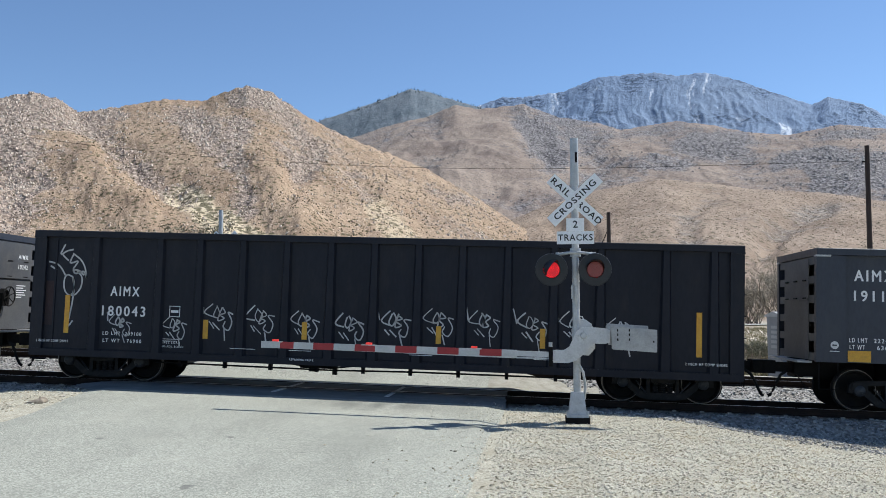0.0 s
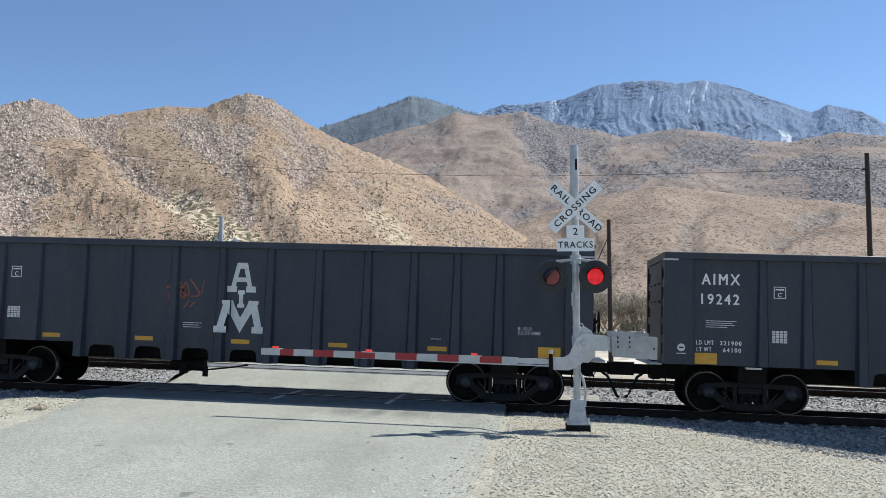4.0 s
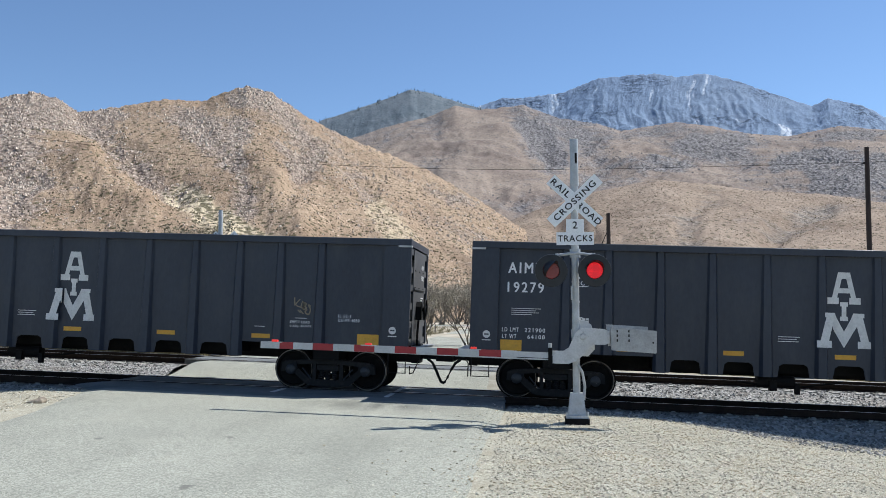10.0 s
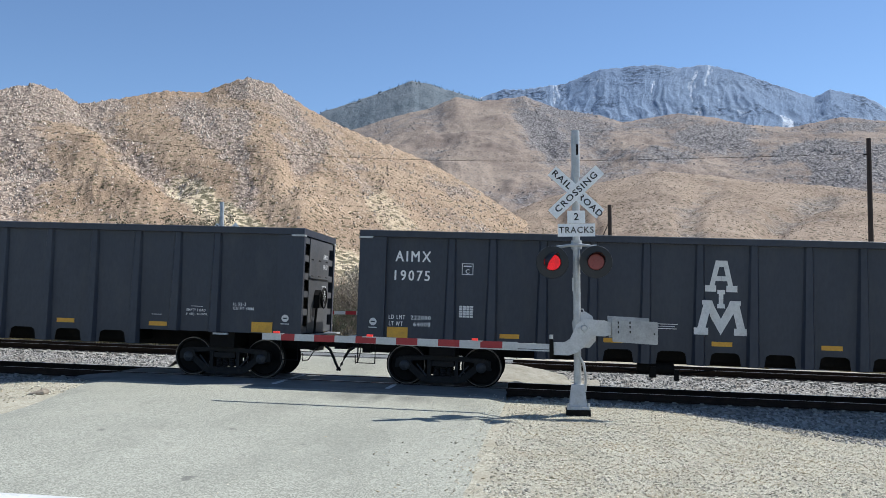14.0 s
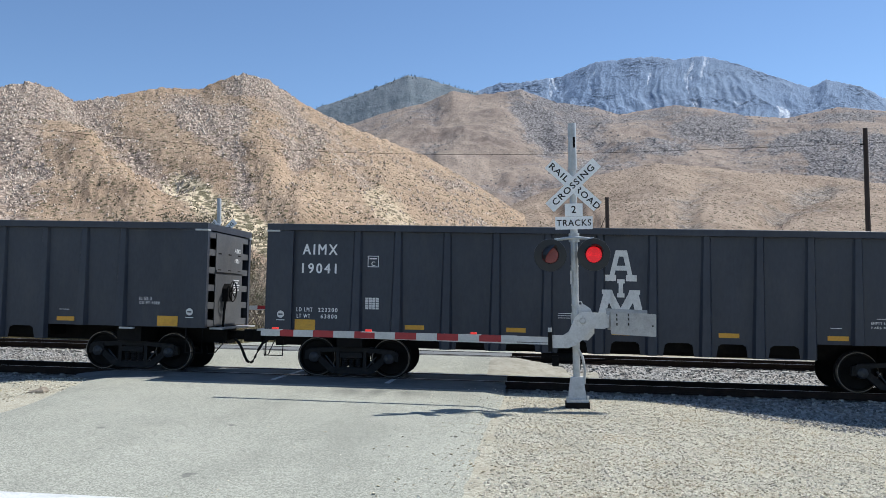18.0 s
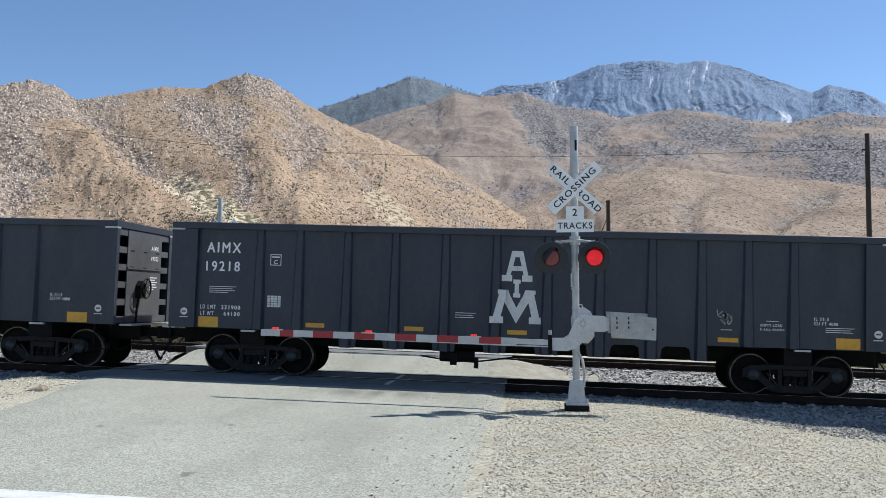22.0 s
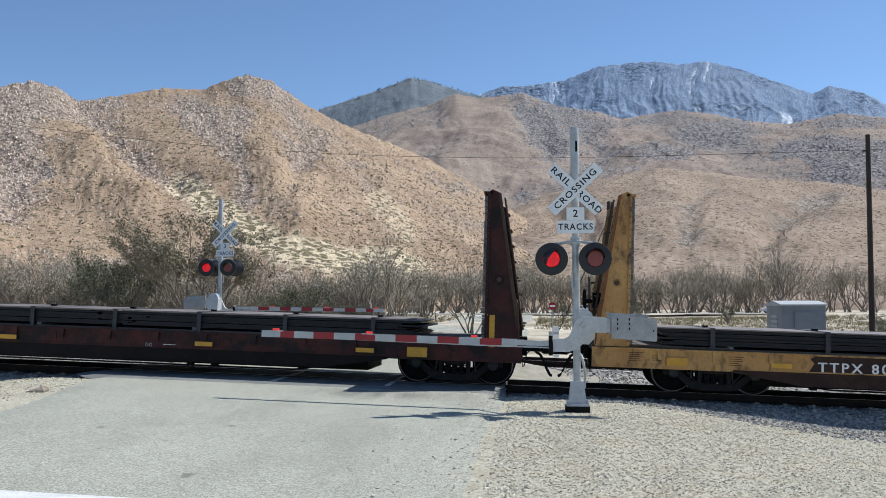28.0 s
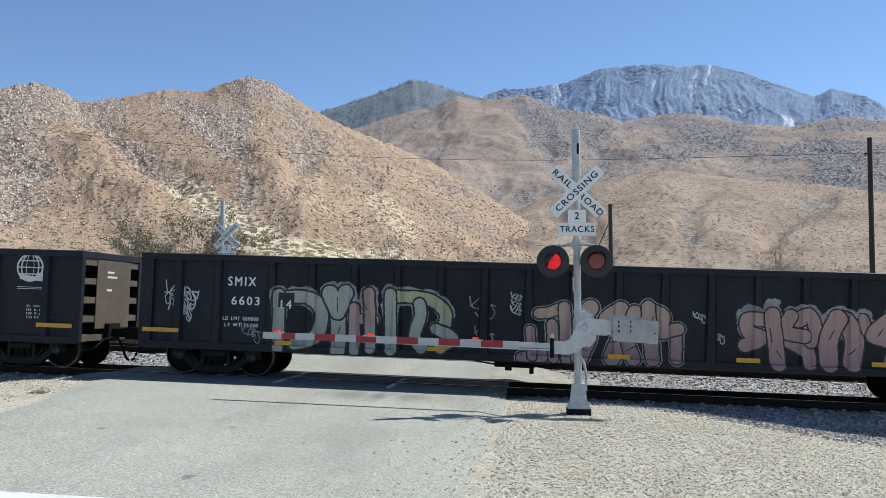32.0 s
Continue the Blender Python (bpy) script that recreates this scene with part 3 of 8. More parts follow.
def scatter(name, count, region, size, height, material, label, category, seed, flat=0.7):
    """Many small stones as one mesh."""
    rng = random.Random(seed)
    verts, faces = [], []
    base = [(1, 0, 0), (-1, 0, 0), (0, 1, 0), (0, -1, 0), (0, 0, 1), (0, 0, -1)]
    tri = [(0, 2, 4), (2, 1, 4), (1, 3, 4), (3, 0, 4), (2, 0, 5), (1, 2, 5), (3, 1, 5), (0, 3, 5)]
    for i in range(count):
        x, y = region(rng)
        s = size[0] + (size[1] - size[0]) * rng.random() ** 2
        m = Matrix.Translation((x, y, height(x, y) + s * 0.25)) @ Euler((rng.uniform(-0.5, 0.5), rng.uniform(-0.5, 0.5), rng.uniform(0, 6.28))).to_matrix().to_4x4() @ Matrix.Diagonal((s * rng.uniform(0.7, 1.2), s * rng.uniform(0.6, 1.0), s * flat * rng.uniform(0.6, 1.1), 1))
        k = len(verts)
        verts += [tuple(m @ Vector([c * rng.uniform(0.75, 1.2) for c in p])) for p in base]
        faces += [tuple(j + k for j in f) for f in tri]
    me = bpy.data.meshes.new(name)
    me.from_pydata(verts, [], faces)
    me.materials.append(material)
    return tagged(new(name, me), label, category, kind="stuff")


def island_stone(name, a, b, stain=None):
    m, nt, bs, coord = base_material(name, 0.95, spec=0.2)
    geo = nt.nodes.new("ShaderNodeNewGeometry")
    col = mixed(nt, geo.outputs["Random Per Island"], lin(*a), lin(*b))
    col = mixed(nt, times_of(nt, noise_at(nt, coord, 60.0), 0.4), col, lin(*[v * 0.5 for v in a]))
    if stain:
        col = mixed(nt, times_of(nt, ramp(nt, noise_at(nt, coord, 0.9, 5.0, 0.7), 0.45, 0.65), 0.5), col, lin(*stain))
    nt.links.new(col, bs.inputs["Base Color"])
    return m


BALLAST_STONES = island_stone("ballast_stones", (0.12, 0.118, 0.115), (0.58, 0.565, 0.53))
PEBBLES = island_stone("pebbles", (0.3, 0.275, 0.215), (0.92, 0.87, 0.72), (0.58, 0.455, 0.27))


def bed_spot(rng):
    while True:
        y = rng.uniform(18.1, 28.6)
        x = rng.uniform(-0.5, 15.5) if rng.random() < 0.72 else rng.uniform(-17, -10.6)
        near = min(abs(y - TRACK_Y), abs(y - TRACK2_Y))
        if not (abs(near - 0.755) < 0.12):
            return x, y


scatter("ballast_stones", 15000, bed_spot, (0.025, 0.06), ballast_z, BALLAST_STONES, "loose crushed ballast stones beside the rails", "stones", 4)


def verge_spot(rng):
    while True:
        y = 7.5 + 11.5 * rng.random() ** 1.1
        x = rng.uniform(-1.0, 0.48 * y + 0.6) if rng.random() < 0.99 else -0.7 - rng.expovariate(1.5)
        if x < -1.0:
            return x, y
        if x < road_right(y) + 0.1 and rng.random() < 0.85:
            continue
        return x, y


scatter("verge_pebbles", 52000, verge_spot, (0.006, 0.026), lambda x, y: max(ground_z(x, y), road_z(x, y) if x < road_right(y) else -9), PEBBLES, "loose pebbles on the gravel verge", "stones", 5, 0.5)


scatter("verge_stones", 5000, verge_spot, (0.012, 0.034), lambda x, y: max(ground_z(x, y), road_z(x, y) if x < road_right(y) else -9), island_stone("verge_stone", (0.34, 0.31, 0.245), (0.84, 0.79, 0.66), (0.5, 0.4, 0.25)), "larger loose stones on the gravel verge", "stones", 16, 0.6)


def shoulder_spot(rng):
    x = rng.uniform(0.9, 14)
    reach = 0.6 + 2.3 * ease((x - 1.0) / 7.0)
    return x, 19.0 - reach * rng.random() ** 1.6 + rng.uniform(-0.15, 0.3)


scatter("shoulder_stones", 7000, shoulder_spot, (0.022, 0.055), lambda x, y: max(ground_z(x, y), ballast_z(x, y) if y > 17.9 else -9), BALLAST_STONES, "grey ballast stones spilled down the shoulder", "stones", 14)
scatter("verge_pebbles_west", 2500, lambda r: (r.uniform(-15, -9.2), 14.2 + 4.5 * r.random()), (0.01, 0.035), ground_z, PEBBLES, "loose pebbles on the gravel beside the road", "stones", 6)


# ---------------------------------------------------------------- hills and mountains
def gnoise(x, y, seed):
    """Gradient noise over arrays, about -1 to 1."""
    ix, iy = np.floor(x).astype(np.int64), np.floor(y).astype(np.int64)
    fx, fy = x - ix, y - iy

    def corner(a, b):
        h = ((ix + a) * 374761393 + (iy + b) * 668265263 + int(seed * 10) * 144665) & 0xFFFFFFFF
        h = ((h ^ (h >> 13)) * 1274126177) & 0xFFFFFFFF
        w = ((h ^ (h >> 16)) & 0xFFFF) / 65536.0 * 2 * np.pi
        return np.cos(w) * (fx - a) + np.sin(w) * (fy - b)

    u, v = fx * fx * fx * (fx * (fx * 6 - 15) + 10), fy * fy * fy * (fy * (fy * 6 - 15) + 10)
    low = corner(0, 0) * (1 - u) + corner(1, 0) * u
    high = corner(0, 1) * (1 - u) + corner(1, 1) * u
    return (low * (1 - v) + high * v) * 1.5


def layers(x, y, seed, count=5, gain=0.5, ridge=False):
    """Several octaves of noise; ridge gives sharp crests."""
    out, k, total = 0.0, 1.0, 0.0
    for o in range(count):
        n = gnoise(x * 2.07 ** o, y * 2.07 ** o, seed + o * 1.7)
        out = out + k * ((1 - 2 * np.abs(n)) if ridge else n)
        total += k
        k *= gain
    return out / total


def soft(v, a, b):
    v = np.clip((v - a) / (b - a), 0, 1)
    return v * v * (3 - 2 * v)


def from_line(az, el, line):
    """Angular distance from a broken line of (azimuth, elevation)."""
    best = np.full(az.shape, 99.0)
    for (a, b), (c, d) in zip(line, line[1:]):
        k = np.clip(((az - a) * (c - a) + (el - b) * (d - b)) / ((c - a) ** 2 + (d - b) ** 2), 0, 1)
        best = np.minimum(best, np.hypot(az - a - k * (c - a), el - b - k * (d - b)))
    return best


def blobs(az, el, spots, wob):
    """Soft uneven patches: azimuth, elevation, half width, half height, slant, strength."""
    out = np.zeros(az.shape)
    for a, e, ra, re, slant, w in spots:
        d = np.hypot((az - a - slant * (el - e)) / ra, (el - e) / re) + wob * 0.75
        out = np.maximum(out, w * soft(d, 1.25, 0.55))
    return out


def hill_material(name, soil, soil2, rock, rock2, pale, bush, unit, bushes=1.0, stones=0.8, grit=0.7):
    """Desert slope: soil in two tones, broken rock where the slope is rocky, washed pale sand, stones and bush dots about unit metres apart."""
    m, nt, b, coord = base_material(name, 0.95, spec=0.1)

    def given(which):
        n = nt.nodes.new("ShaderNodeAttribute")
        n.attribute_name = which
        return n.outputs["Fac"]

    def calc(op, a, c):
        n = nt.nodes.new("ShaderNodeMath")
        n.operation = op
        for socket, value in zip(n.inputs, (a, c)):
            if isinstance(value, float):
                socket.default_value = value
            else:
                nt.links.new(value, socket)
        return n.outputs[0]

    def cells(scale):
        v = node(nt, "ShaderNodeTexVoronoi", Scale=scale, Randomness=1.0)
        nt.links.new(coord, v.inputs["Vector"])
        tone = nt.nodes.new("ShaderNodeRGBToBW")
        nt.links.new(v.outputs["Color"], tone.inputs[0])
        return v.outputs["Distance"], tone.outputs[0]

    patchy = noise_at(nt, coord, 0.09 / unit, 7.0, 0.7)
    rocky = ramp(nt, calc("ADD", given("rocky"), calc("MULTIPLY", calc("SUBTRACT", patchy, 0.5), 1.5)), 0.3, 0.62)
    fine = noise_at(nt, coord, 0.8 / unit, 5.0, 0.8)
    ground_col = mixed(nt, ramp(nt, noise_at(nt, coord, 0.025 / unit, 7.0, 0.65), 0.4, 0.6), lin(*soil), lin(*soil2))
    ground_col = mixed(nt, times_of(nt, ramp(nt, fine, 0.5, 0.66), grit * 0.5), ground_col, lin(*[v * 0.5 for v in soil]))
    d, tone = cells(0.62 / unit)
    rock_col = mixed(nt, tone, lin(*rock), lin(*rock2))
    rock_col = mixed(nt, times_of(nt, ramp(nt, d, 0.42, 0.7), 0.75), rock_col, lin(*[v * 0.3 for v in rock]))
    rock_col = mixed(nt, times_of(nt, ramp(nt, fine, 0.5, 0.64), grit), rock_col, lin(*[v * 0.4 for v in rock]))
    col = mixed(nt, rocky, ground_col, rock_col)
    sandy = times_of(nt, given("pale"), ramp(nt, noise_at(nt, coord, 0.3 / unit, 6.0, 0.75), 0.3, 0.5))
    col = mixed(nt, times_of(nt, sandy, 0.9), col, lin(*pale))
    d2, tone2 = cells(0.95 / unit)
    shown = times_of(nt, ramp(nt, d2, 0.34, 0.2), ramp(nt, calc("ADD", times_of(nt, rocky, 0.3), tone2), 0.62, 0.7))
    col = mixed(nt, times_of(nt, shown, stones), col, lin(*[min(0.85, v * 1.5) for v in rock2]))
    d3, tone3 = cells(0.5 / unit)
    dots = times_of(nt, ramp(nt, calc("SUBTRACT", d3, times_of(nt, sandy, 0.2)), 0.42, 0.28), ramp(nt, calc("SUBTRACT", calc("ADD", tone3, times_of(nt, sandy, 0.25)), times_of(nt, rocky, 0.3)), 0.34, 0.4))
    col = mixed(nt, times_of(nt, dots, 0.85 * bushes), col, lin(*bush))
    nt.links.new(col, b.inputs["Base Color"])
    bump_to(nt, b, calc("ADD", fine, times_of(nt, rocky, d)), 0.8, unit * 0.7)
    return m


def mountain(name, table, near, far, material, relief, cell, steepness, label, seed, n_az=220, n_r=90, rough=0.005, along=0.5, lumpy=0.6, crags=0.0, folds=(), rocks=(), sands=(), rock_bias=0.0, snow=False, melt=3.0):
    """A range as a sheet from its foot to its crest and over it, with ravines that run down the slope. folds: line, width, depth, rockiness."""
    az = np.linspace(table[0][0], table[-1][0], n_az + 1)
    sky_el = np.interp(az, [p[0] for p in table], [p[1] for p in table])
    step = az[1] - az[0]
    k = np.arange(-int(3 * melt / step), int(3 * melt / step) + 1) * step
    kernel = np.exp(-(k / melt) ** 2)
    blurred = np.convolve(np.pad(sky_el, len(k) // 2, mode="edge"), kernel / kernel.sum(), "valid")
    A, S = np.meshgrid(az, np.linspace(0, 1.25, n_r + 1))
    up = np.minimum(S, 1.0)
    sweep = (1 - up) * (6.0 * layers(A * 0.11, S * 2.2, seed, 2))
    keep = soft(S, 0.72, 1.0)
    el = np.interp(A + sweep, az, blurred) * (1 - keep) + np.interp(A, az, sky_el) * keep
    crest = np.tan(np.radians(el)) * far + EYE[2]
    crest = crest + far * rough * 0.3 * layers(A * 1.7, S * 9.0, seed + 3, 4, 0.6) * up ** 8
    R = np.where(S <= 1, near + (far - near) * S, far + (far - near) * 0.35 * (S - 1) * 4)
    z = crest * np.where(S <= 1, up ** steepness, 1 - 0.5 * (S - 1) * 4)
    ar = np.radians(A)
    X, Y = np.sin(ar) * R, np.cos(ar) * R
    base_el = np.degrees(np.arctan2(z, R))
    env = np.where(S < 1, np.sin(np.pi * up) ** 0.7, 0.0)
    wx, wy = layers(X / cell * 0.9, Y / cell * 0.9, seed + 5, 3), layers(X / cell * 0.9, Y / cell * 0.9, seed + 6, 3)
    ravine = layers(ar * far / cell + 0.55 * wx, R / cell * along + 0.4 * wy, seed, 5, 0.5, True)
    lumps = layers(X / cell * 2.6, Y / cell * 2.6, seed + 9, 6, 0.58)
    crag = layers(X / cell * 9.0, Y / cell * 9.0, seed + 12, 4, 0.6, True)
    wob = layers(A * 0.9, base_el * 0.9, seed + 15, 5, 0.6)
    rocky = rock_bias + 0.5 * soft(ravine, 0.1, -0.25) + 0.55 * layers(X / cell * 1.1, Y / cell * 1.1, seed + 18, 3) + blobs(A, base_el, rocks, wob)
    z = z + env * (ravine * relief + lumps * relief * lumpy)
    if snow:
        z = z + env * relief * 0.28 * layers(ar * far / cell * 5.0 + 0.9 * wx, R / cell * 0.3, seed + 31, 4, 0.55, True)
    for line, width, depth, rockiness in folds:
        d = from_line(A + 0.5 * wob, base_el + 0.3 * wob, line)
        g = np.exp(-(d / width) ** 2)
        z = z + depth * g * env
        rocky = rocky + rockiness * np.exp(-(d / width / 1.2) ** 2)
    rocky = np.clip(rocky, 0, 1)
    z = z + env * crags * (0.25 + rocky) * crag
    top = np.tan(np.radians(sky_el))[None, :] * (1 - 0.12 * (1 - up)) * R + EYE[2]
    z = np.where(S < 1, np.minimum(z, np.maximum(top, 0.5)), z)
    z = np.where(S > 0.02, np.maximum(z, -1.0), -1.5)
    verts = np.stack([X, Y, z], -1).reshape(-1, 3)
    n = n_az + 1
    q = (np.arange(n_r)[:, None] * n + np.arange(n_az)[None, :]).reshape(-1)
    faces = np.stack([q, q + 1, q + n + 1, q + n], -1)
    me = bpy.data.meshes.new(name)
    me.from_pydata(verts.tolist(), [], faces.tolist())
    me.materials.append(material)
    me.polygons.foreach_set("use_smooth", [True] * len(me.polygons))
    if snow:
        flute = layers(ar * far / cell * 5.0 + 0.9 * wx, R / cell * 0.3, seed + 31, 4, 0.55, True)
        pale = soft(flute, 0.15, 0.03) * soft(lumps + 0.8 * layers(A * 0.35, S * 3, seed + 30, 3), -0.12, 0.3) * soft(S, 0.42, 0.66) * soft(A, 20.4, 18.6)
    else:
        pale = np.zeros(A.shape)
        for line, width, strength in sands:
            pale = np.maximum(pale, strength * soft(from_line(A, base_el, line) / width + 0.8 * wob, 1.25, 0.5))
    for which, values in (("rocky", rocky), ("pale", pale)):
        me.attributes.new(which, "FLOAT", "POINT").data.foreach_set("value", values.reshape(-1).astype(np.float32))
    ob = tagged(new(name, me), label, "mountain", kind="structure")
    return ob, verts, n, rocky.reshape(-1)


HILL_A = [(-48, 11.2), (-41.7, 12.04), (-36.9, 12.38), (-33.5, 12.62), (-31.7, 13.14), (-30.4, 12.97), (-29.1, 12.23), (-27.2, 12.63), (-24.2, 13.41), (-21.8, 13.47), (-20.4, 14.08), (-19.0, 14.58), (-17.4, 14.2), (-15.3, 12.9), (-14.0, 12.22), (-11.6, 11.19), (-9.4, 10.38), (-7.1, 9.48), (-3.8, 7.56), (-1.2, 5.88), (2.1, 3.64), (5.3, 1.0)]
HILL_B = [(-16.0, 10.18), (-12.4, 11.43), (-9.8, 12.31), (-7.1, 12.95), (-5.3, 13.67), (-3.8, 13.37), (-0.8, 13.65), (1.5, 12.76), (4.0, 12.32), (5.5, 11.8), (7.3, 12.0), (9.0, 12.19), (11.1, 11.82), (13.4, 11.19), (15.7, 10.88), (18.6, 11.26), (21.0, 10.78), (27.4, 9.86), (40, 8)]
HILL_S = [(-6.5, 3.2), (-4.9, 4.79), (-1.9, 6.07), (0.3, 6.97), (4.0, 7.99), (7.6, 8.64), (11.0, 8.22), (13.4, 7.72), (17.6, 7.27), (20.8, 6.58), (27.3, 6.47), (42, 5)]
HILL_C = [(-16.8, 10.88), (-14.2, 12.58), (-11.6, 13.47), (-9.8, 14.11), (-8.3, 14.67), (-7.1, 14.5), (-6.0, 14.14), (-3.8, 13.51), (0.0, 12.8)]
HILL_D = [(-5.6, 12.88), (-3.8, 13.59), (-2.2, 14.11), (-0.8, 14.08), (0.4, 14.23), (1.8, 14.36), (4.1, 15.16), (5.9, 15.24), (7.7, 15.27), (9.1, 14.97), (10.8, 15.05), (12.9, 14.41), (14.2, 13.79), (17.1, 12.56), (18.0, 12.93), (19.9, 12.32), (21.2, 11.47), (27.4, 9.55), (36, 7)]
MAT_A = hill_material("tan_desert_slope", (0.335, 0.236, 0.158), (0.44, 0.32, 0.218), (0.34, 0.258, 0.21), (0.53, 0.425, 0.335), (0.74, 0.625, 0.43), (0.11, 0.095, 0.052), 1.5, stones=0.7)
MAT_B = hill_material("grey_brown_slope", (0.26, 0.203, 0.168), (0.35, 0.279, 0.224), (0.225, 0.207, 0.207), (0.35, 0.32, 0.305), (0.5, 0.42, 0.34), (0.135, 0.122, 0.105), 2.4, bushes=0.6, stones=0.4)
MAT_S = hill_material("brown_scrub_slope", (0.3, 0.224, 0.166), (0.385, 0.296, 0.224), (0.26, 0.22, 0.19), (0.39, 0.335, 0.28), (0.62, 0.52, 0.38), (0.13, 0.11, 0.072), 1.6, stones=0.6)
# The two farthest ranges carry the air's haze in their blue base colours.
MAT_C = hill_material("pine_slope_hazed", (0.15, 0.178, 0.2), (0.2, 0.225, 0.245), (0.12, 0.152, 0.182), (0.18, 0.21, 0.24), (0.3, 0.32, 0.34), (0.085, 0.11, 0.13), 5.0, bushes=0.5, stones=0.15, grit=0.35)
MAT_D = hill_material("alpine_rock_hazed", (0.205, 0.275, 0.39), (0.25, 0.32, 0.43), (0.175, 0.24, 0.355), (0.23, 0.3, 0.41), (0.74, 0.78, 0.84), (0.145, 0.195, 0.28), 14.0, bushes=0.4, stones=0.1, grit=0.35)
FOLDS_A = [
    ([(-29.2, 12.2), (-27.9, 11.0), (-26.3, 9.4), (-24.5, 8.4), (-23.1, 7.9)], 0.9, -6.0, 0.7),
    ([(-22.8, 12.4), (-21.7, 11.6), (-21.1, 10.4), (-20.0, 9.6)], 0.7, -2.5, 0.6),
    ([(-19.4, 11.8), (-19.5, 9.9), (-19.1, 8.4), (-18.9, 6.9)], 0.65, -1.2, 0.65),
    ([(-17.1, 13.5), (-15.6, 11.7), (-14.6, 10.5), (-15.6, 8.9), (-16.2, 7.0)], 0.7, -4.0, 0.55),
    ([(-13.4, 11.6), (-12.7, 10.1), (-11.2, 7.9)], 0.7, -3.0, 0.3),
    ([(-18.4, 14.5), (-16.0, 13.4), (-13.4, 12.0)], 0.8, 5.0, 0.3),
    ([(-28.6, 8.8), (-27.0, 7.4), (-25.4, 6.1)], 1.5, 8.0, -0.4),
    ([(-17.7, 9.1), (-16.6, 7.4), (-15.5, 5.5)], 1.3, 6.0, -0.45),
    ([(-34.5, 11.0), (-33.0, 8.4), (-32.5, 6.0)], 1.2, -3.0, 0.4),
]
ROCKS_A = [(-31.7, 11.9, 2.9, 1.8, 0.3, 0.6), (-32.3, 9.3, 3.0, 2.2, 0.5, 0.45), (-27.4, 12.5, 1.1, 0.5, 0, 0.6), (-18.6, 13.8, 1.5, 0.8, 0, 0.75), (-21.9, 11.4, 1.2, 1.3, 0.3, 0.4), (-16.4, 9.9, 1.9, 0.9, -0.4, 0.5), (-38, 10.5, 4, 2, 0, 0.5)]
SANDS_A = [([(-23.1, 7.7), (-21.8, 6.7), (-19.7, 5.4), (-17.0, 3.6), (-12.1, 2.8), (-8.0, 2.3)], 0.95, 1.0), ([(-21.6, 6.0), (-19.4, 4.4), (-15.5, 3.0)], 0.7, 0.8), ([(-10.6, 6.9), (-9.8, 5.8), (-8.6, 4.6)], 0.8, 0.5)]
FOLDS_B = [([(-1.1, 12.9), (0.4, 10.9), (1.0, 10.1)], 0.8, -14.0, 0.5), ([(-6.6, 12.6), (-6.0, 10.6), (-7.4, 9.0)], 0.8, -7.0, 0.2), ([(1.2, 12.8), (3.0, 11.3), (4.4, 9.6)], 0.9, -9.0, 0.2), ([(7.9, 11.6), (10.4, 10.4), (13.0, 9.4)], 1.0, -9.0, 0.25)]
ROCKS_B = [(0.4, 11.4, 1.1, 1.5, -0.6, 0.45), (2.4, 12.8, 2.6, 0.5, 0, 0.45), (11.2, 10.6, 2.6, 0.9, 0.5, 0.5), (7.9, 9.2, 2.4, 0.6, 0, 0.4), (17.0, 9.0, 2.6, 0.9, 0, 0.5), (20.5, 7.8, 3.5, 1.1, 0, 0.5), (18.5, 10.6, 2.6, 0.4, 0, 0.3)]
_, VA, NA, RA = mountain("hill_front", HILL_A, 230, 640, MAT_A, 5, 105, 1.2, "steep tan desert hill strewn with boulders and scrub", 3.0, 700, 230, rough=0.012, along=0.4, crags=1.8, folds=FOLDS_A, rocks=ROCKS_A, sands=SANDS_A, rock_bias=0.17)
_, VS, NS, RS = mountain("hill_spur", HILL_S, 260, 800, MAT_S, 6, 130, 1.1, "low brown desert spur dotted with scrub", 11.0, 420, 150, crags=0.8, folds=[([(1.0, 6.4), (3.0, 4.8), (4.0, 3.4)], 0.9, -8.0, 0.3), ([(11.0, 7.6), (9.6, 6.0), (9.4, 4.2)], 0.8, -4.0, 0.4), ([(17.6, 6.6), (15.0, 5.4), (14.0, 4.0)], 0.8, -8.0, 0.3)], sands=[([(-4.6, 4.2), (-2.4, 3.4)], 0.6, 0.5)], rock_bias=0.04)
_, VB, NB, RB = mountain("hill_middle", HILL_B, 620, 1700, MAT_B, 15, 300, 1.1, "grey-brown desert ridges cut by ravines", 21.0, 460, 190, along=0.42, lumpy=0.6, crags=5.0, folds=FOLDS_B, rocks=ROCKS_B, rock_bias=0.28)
_, VC, NC, _ = mountain("mountain_pine", HILL_C, 1500, 2700, MAT_C, 30, 380, 1.1, "dark mountain with pines along its crest, haze in its blue colour", 31.0, 240, 120, crags=6.0, rock_bias=0.2)
mountain("mountain_far", HILL_D, 2600, 4400, MAT_D, 60, 330, 1.1, "high bare mountain with snow streaks, tinted blue-grey for haze", 41.0, 640, 220, rough=0.008, along=0.2, lumpy=0.3, crags=5.0, rock_bias=0.3, snow=True, melt=1.2)


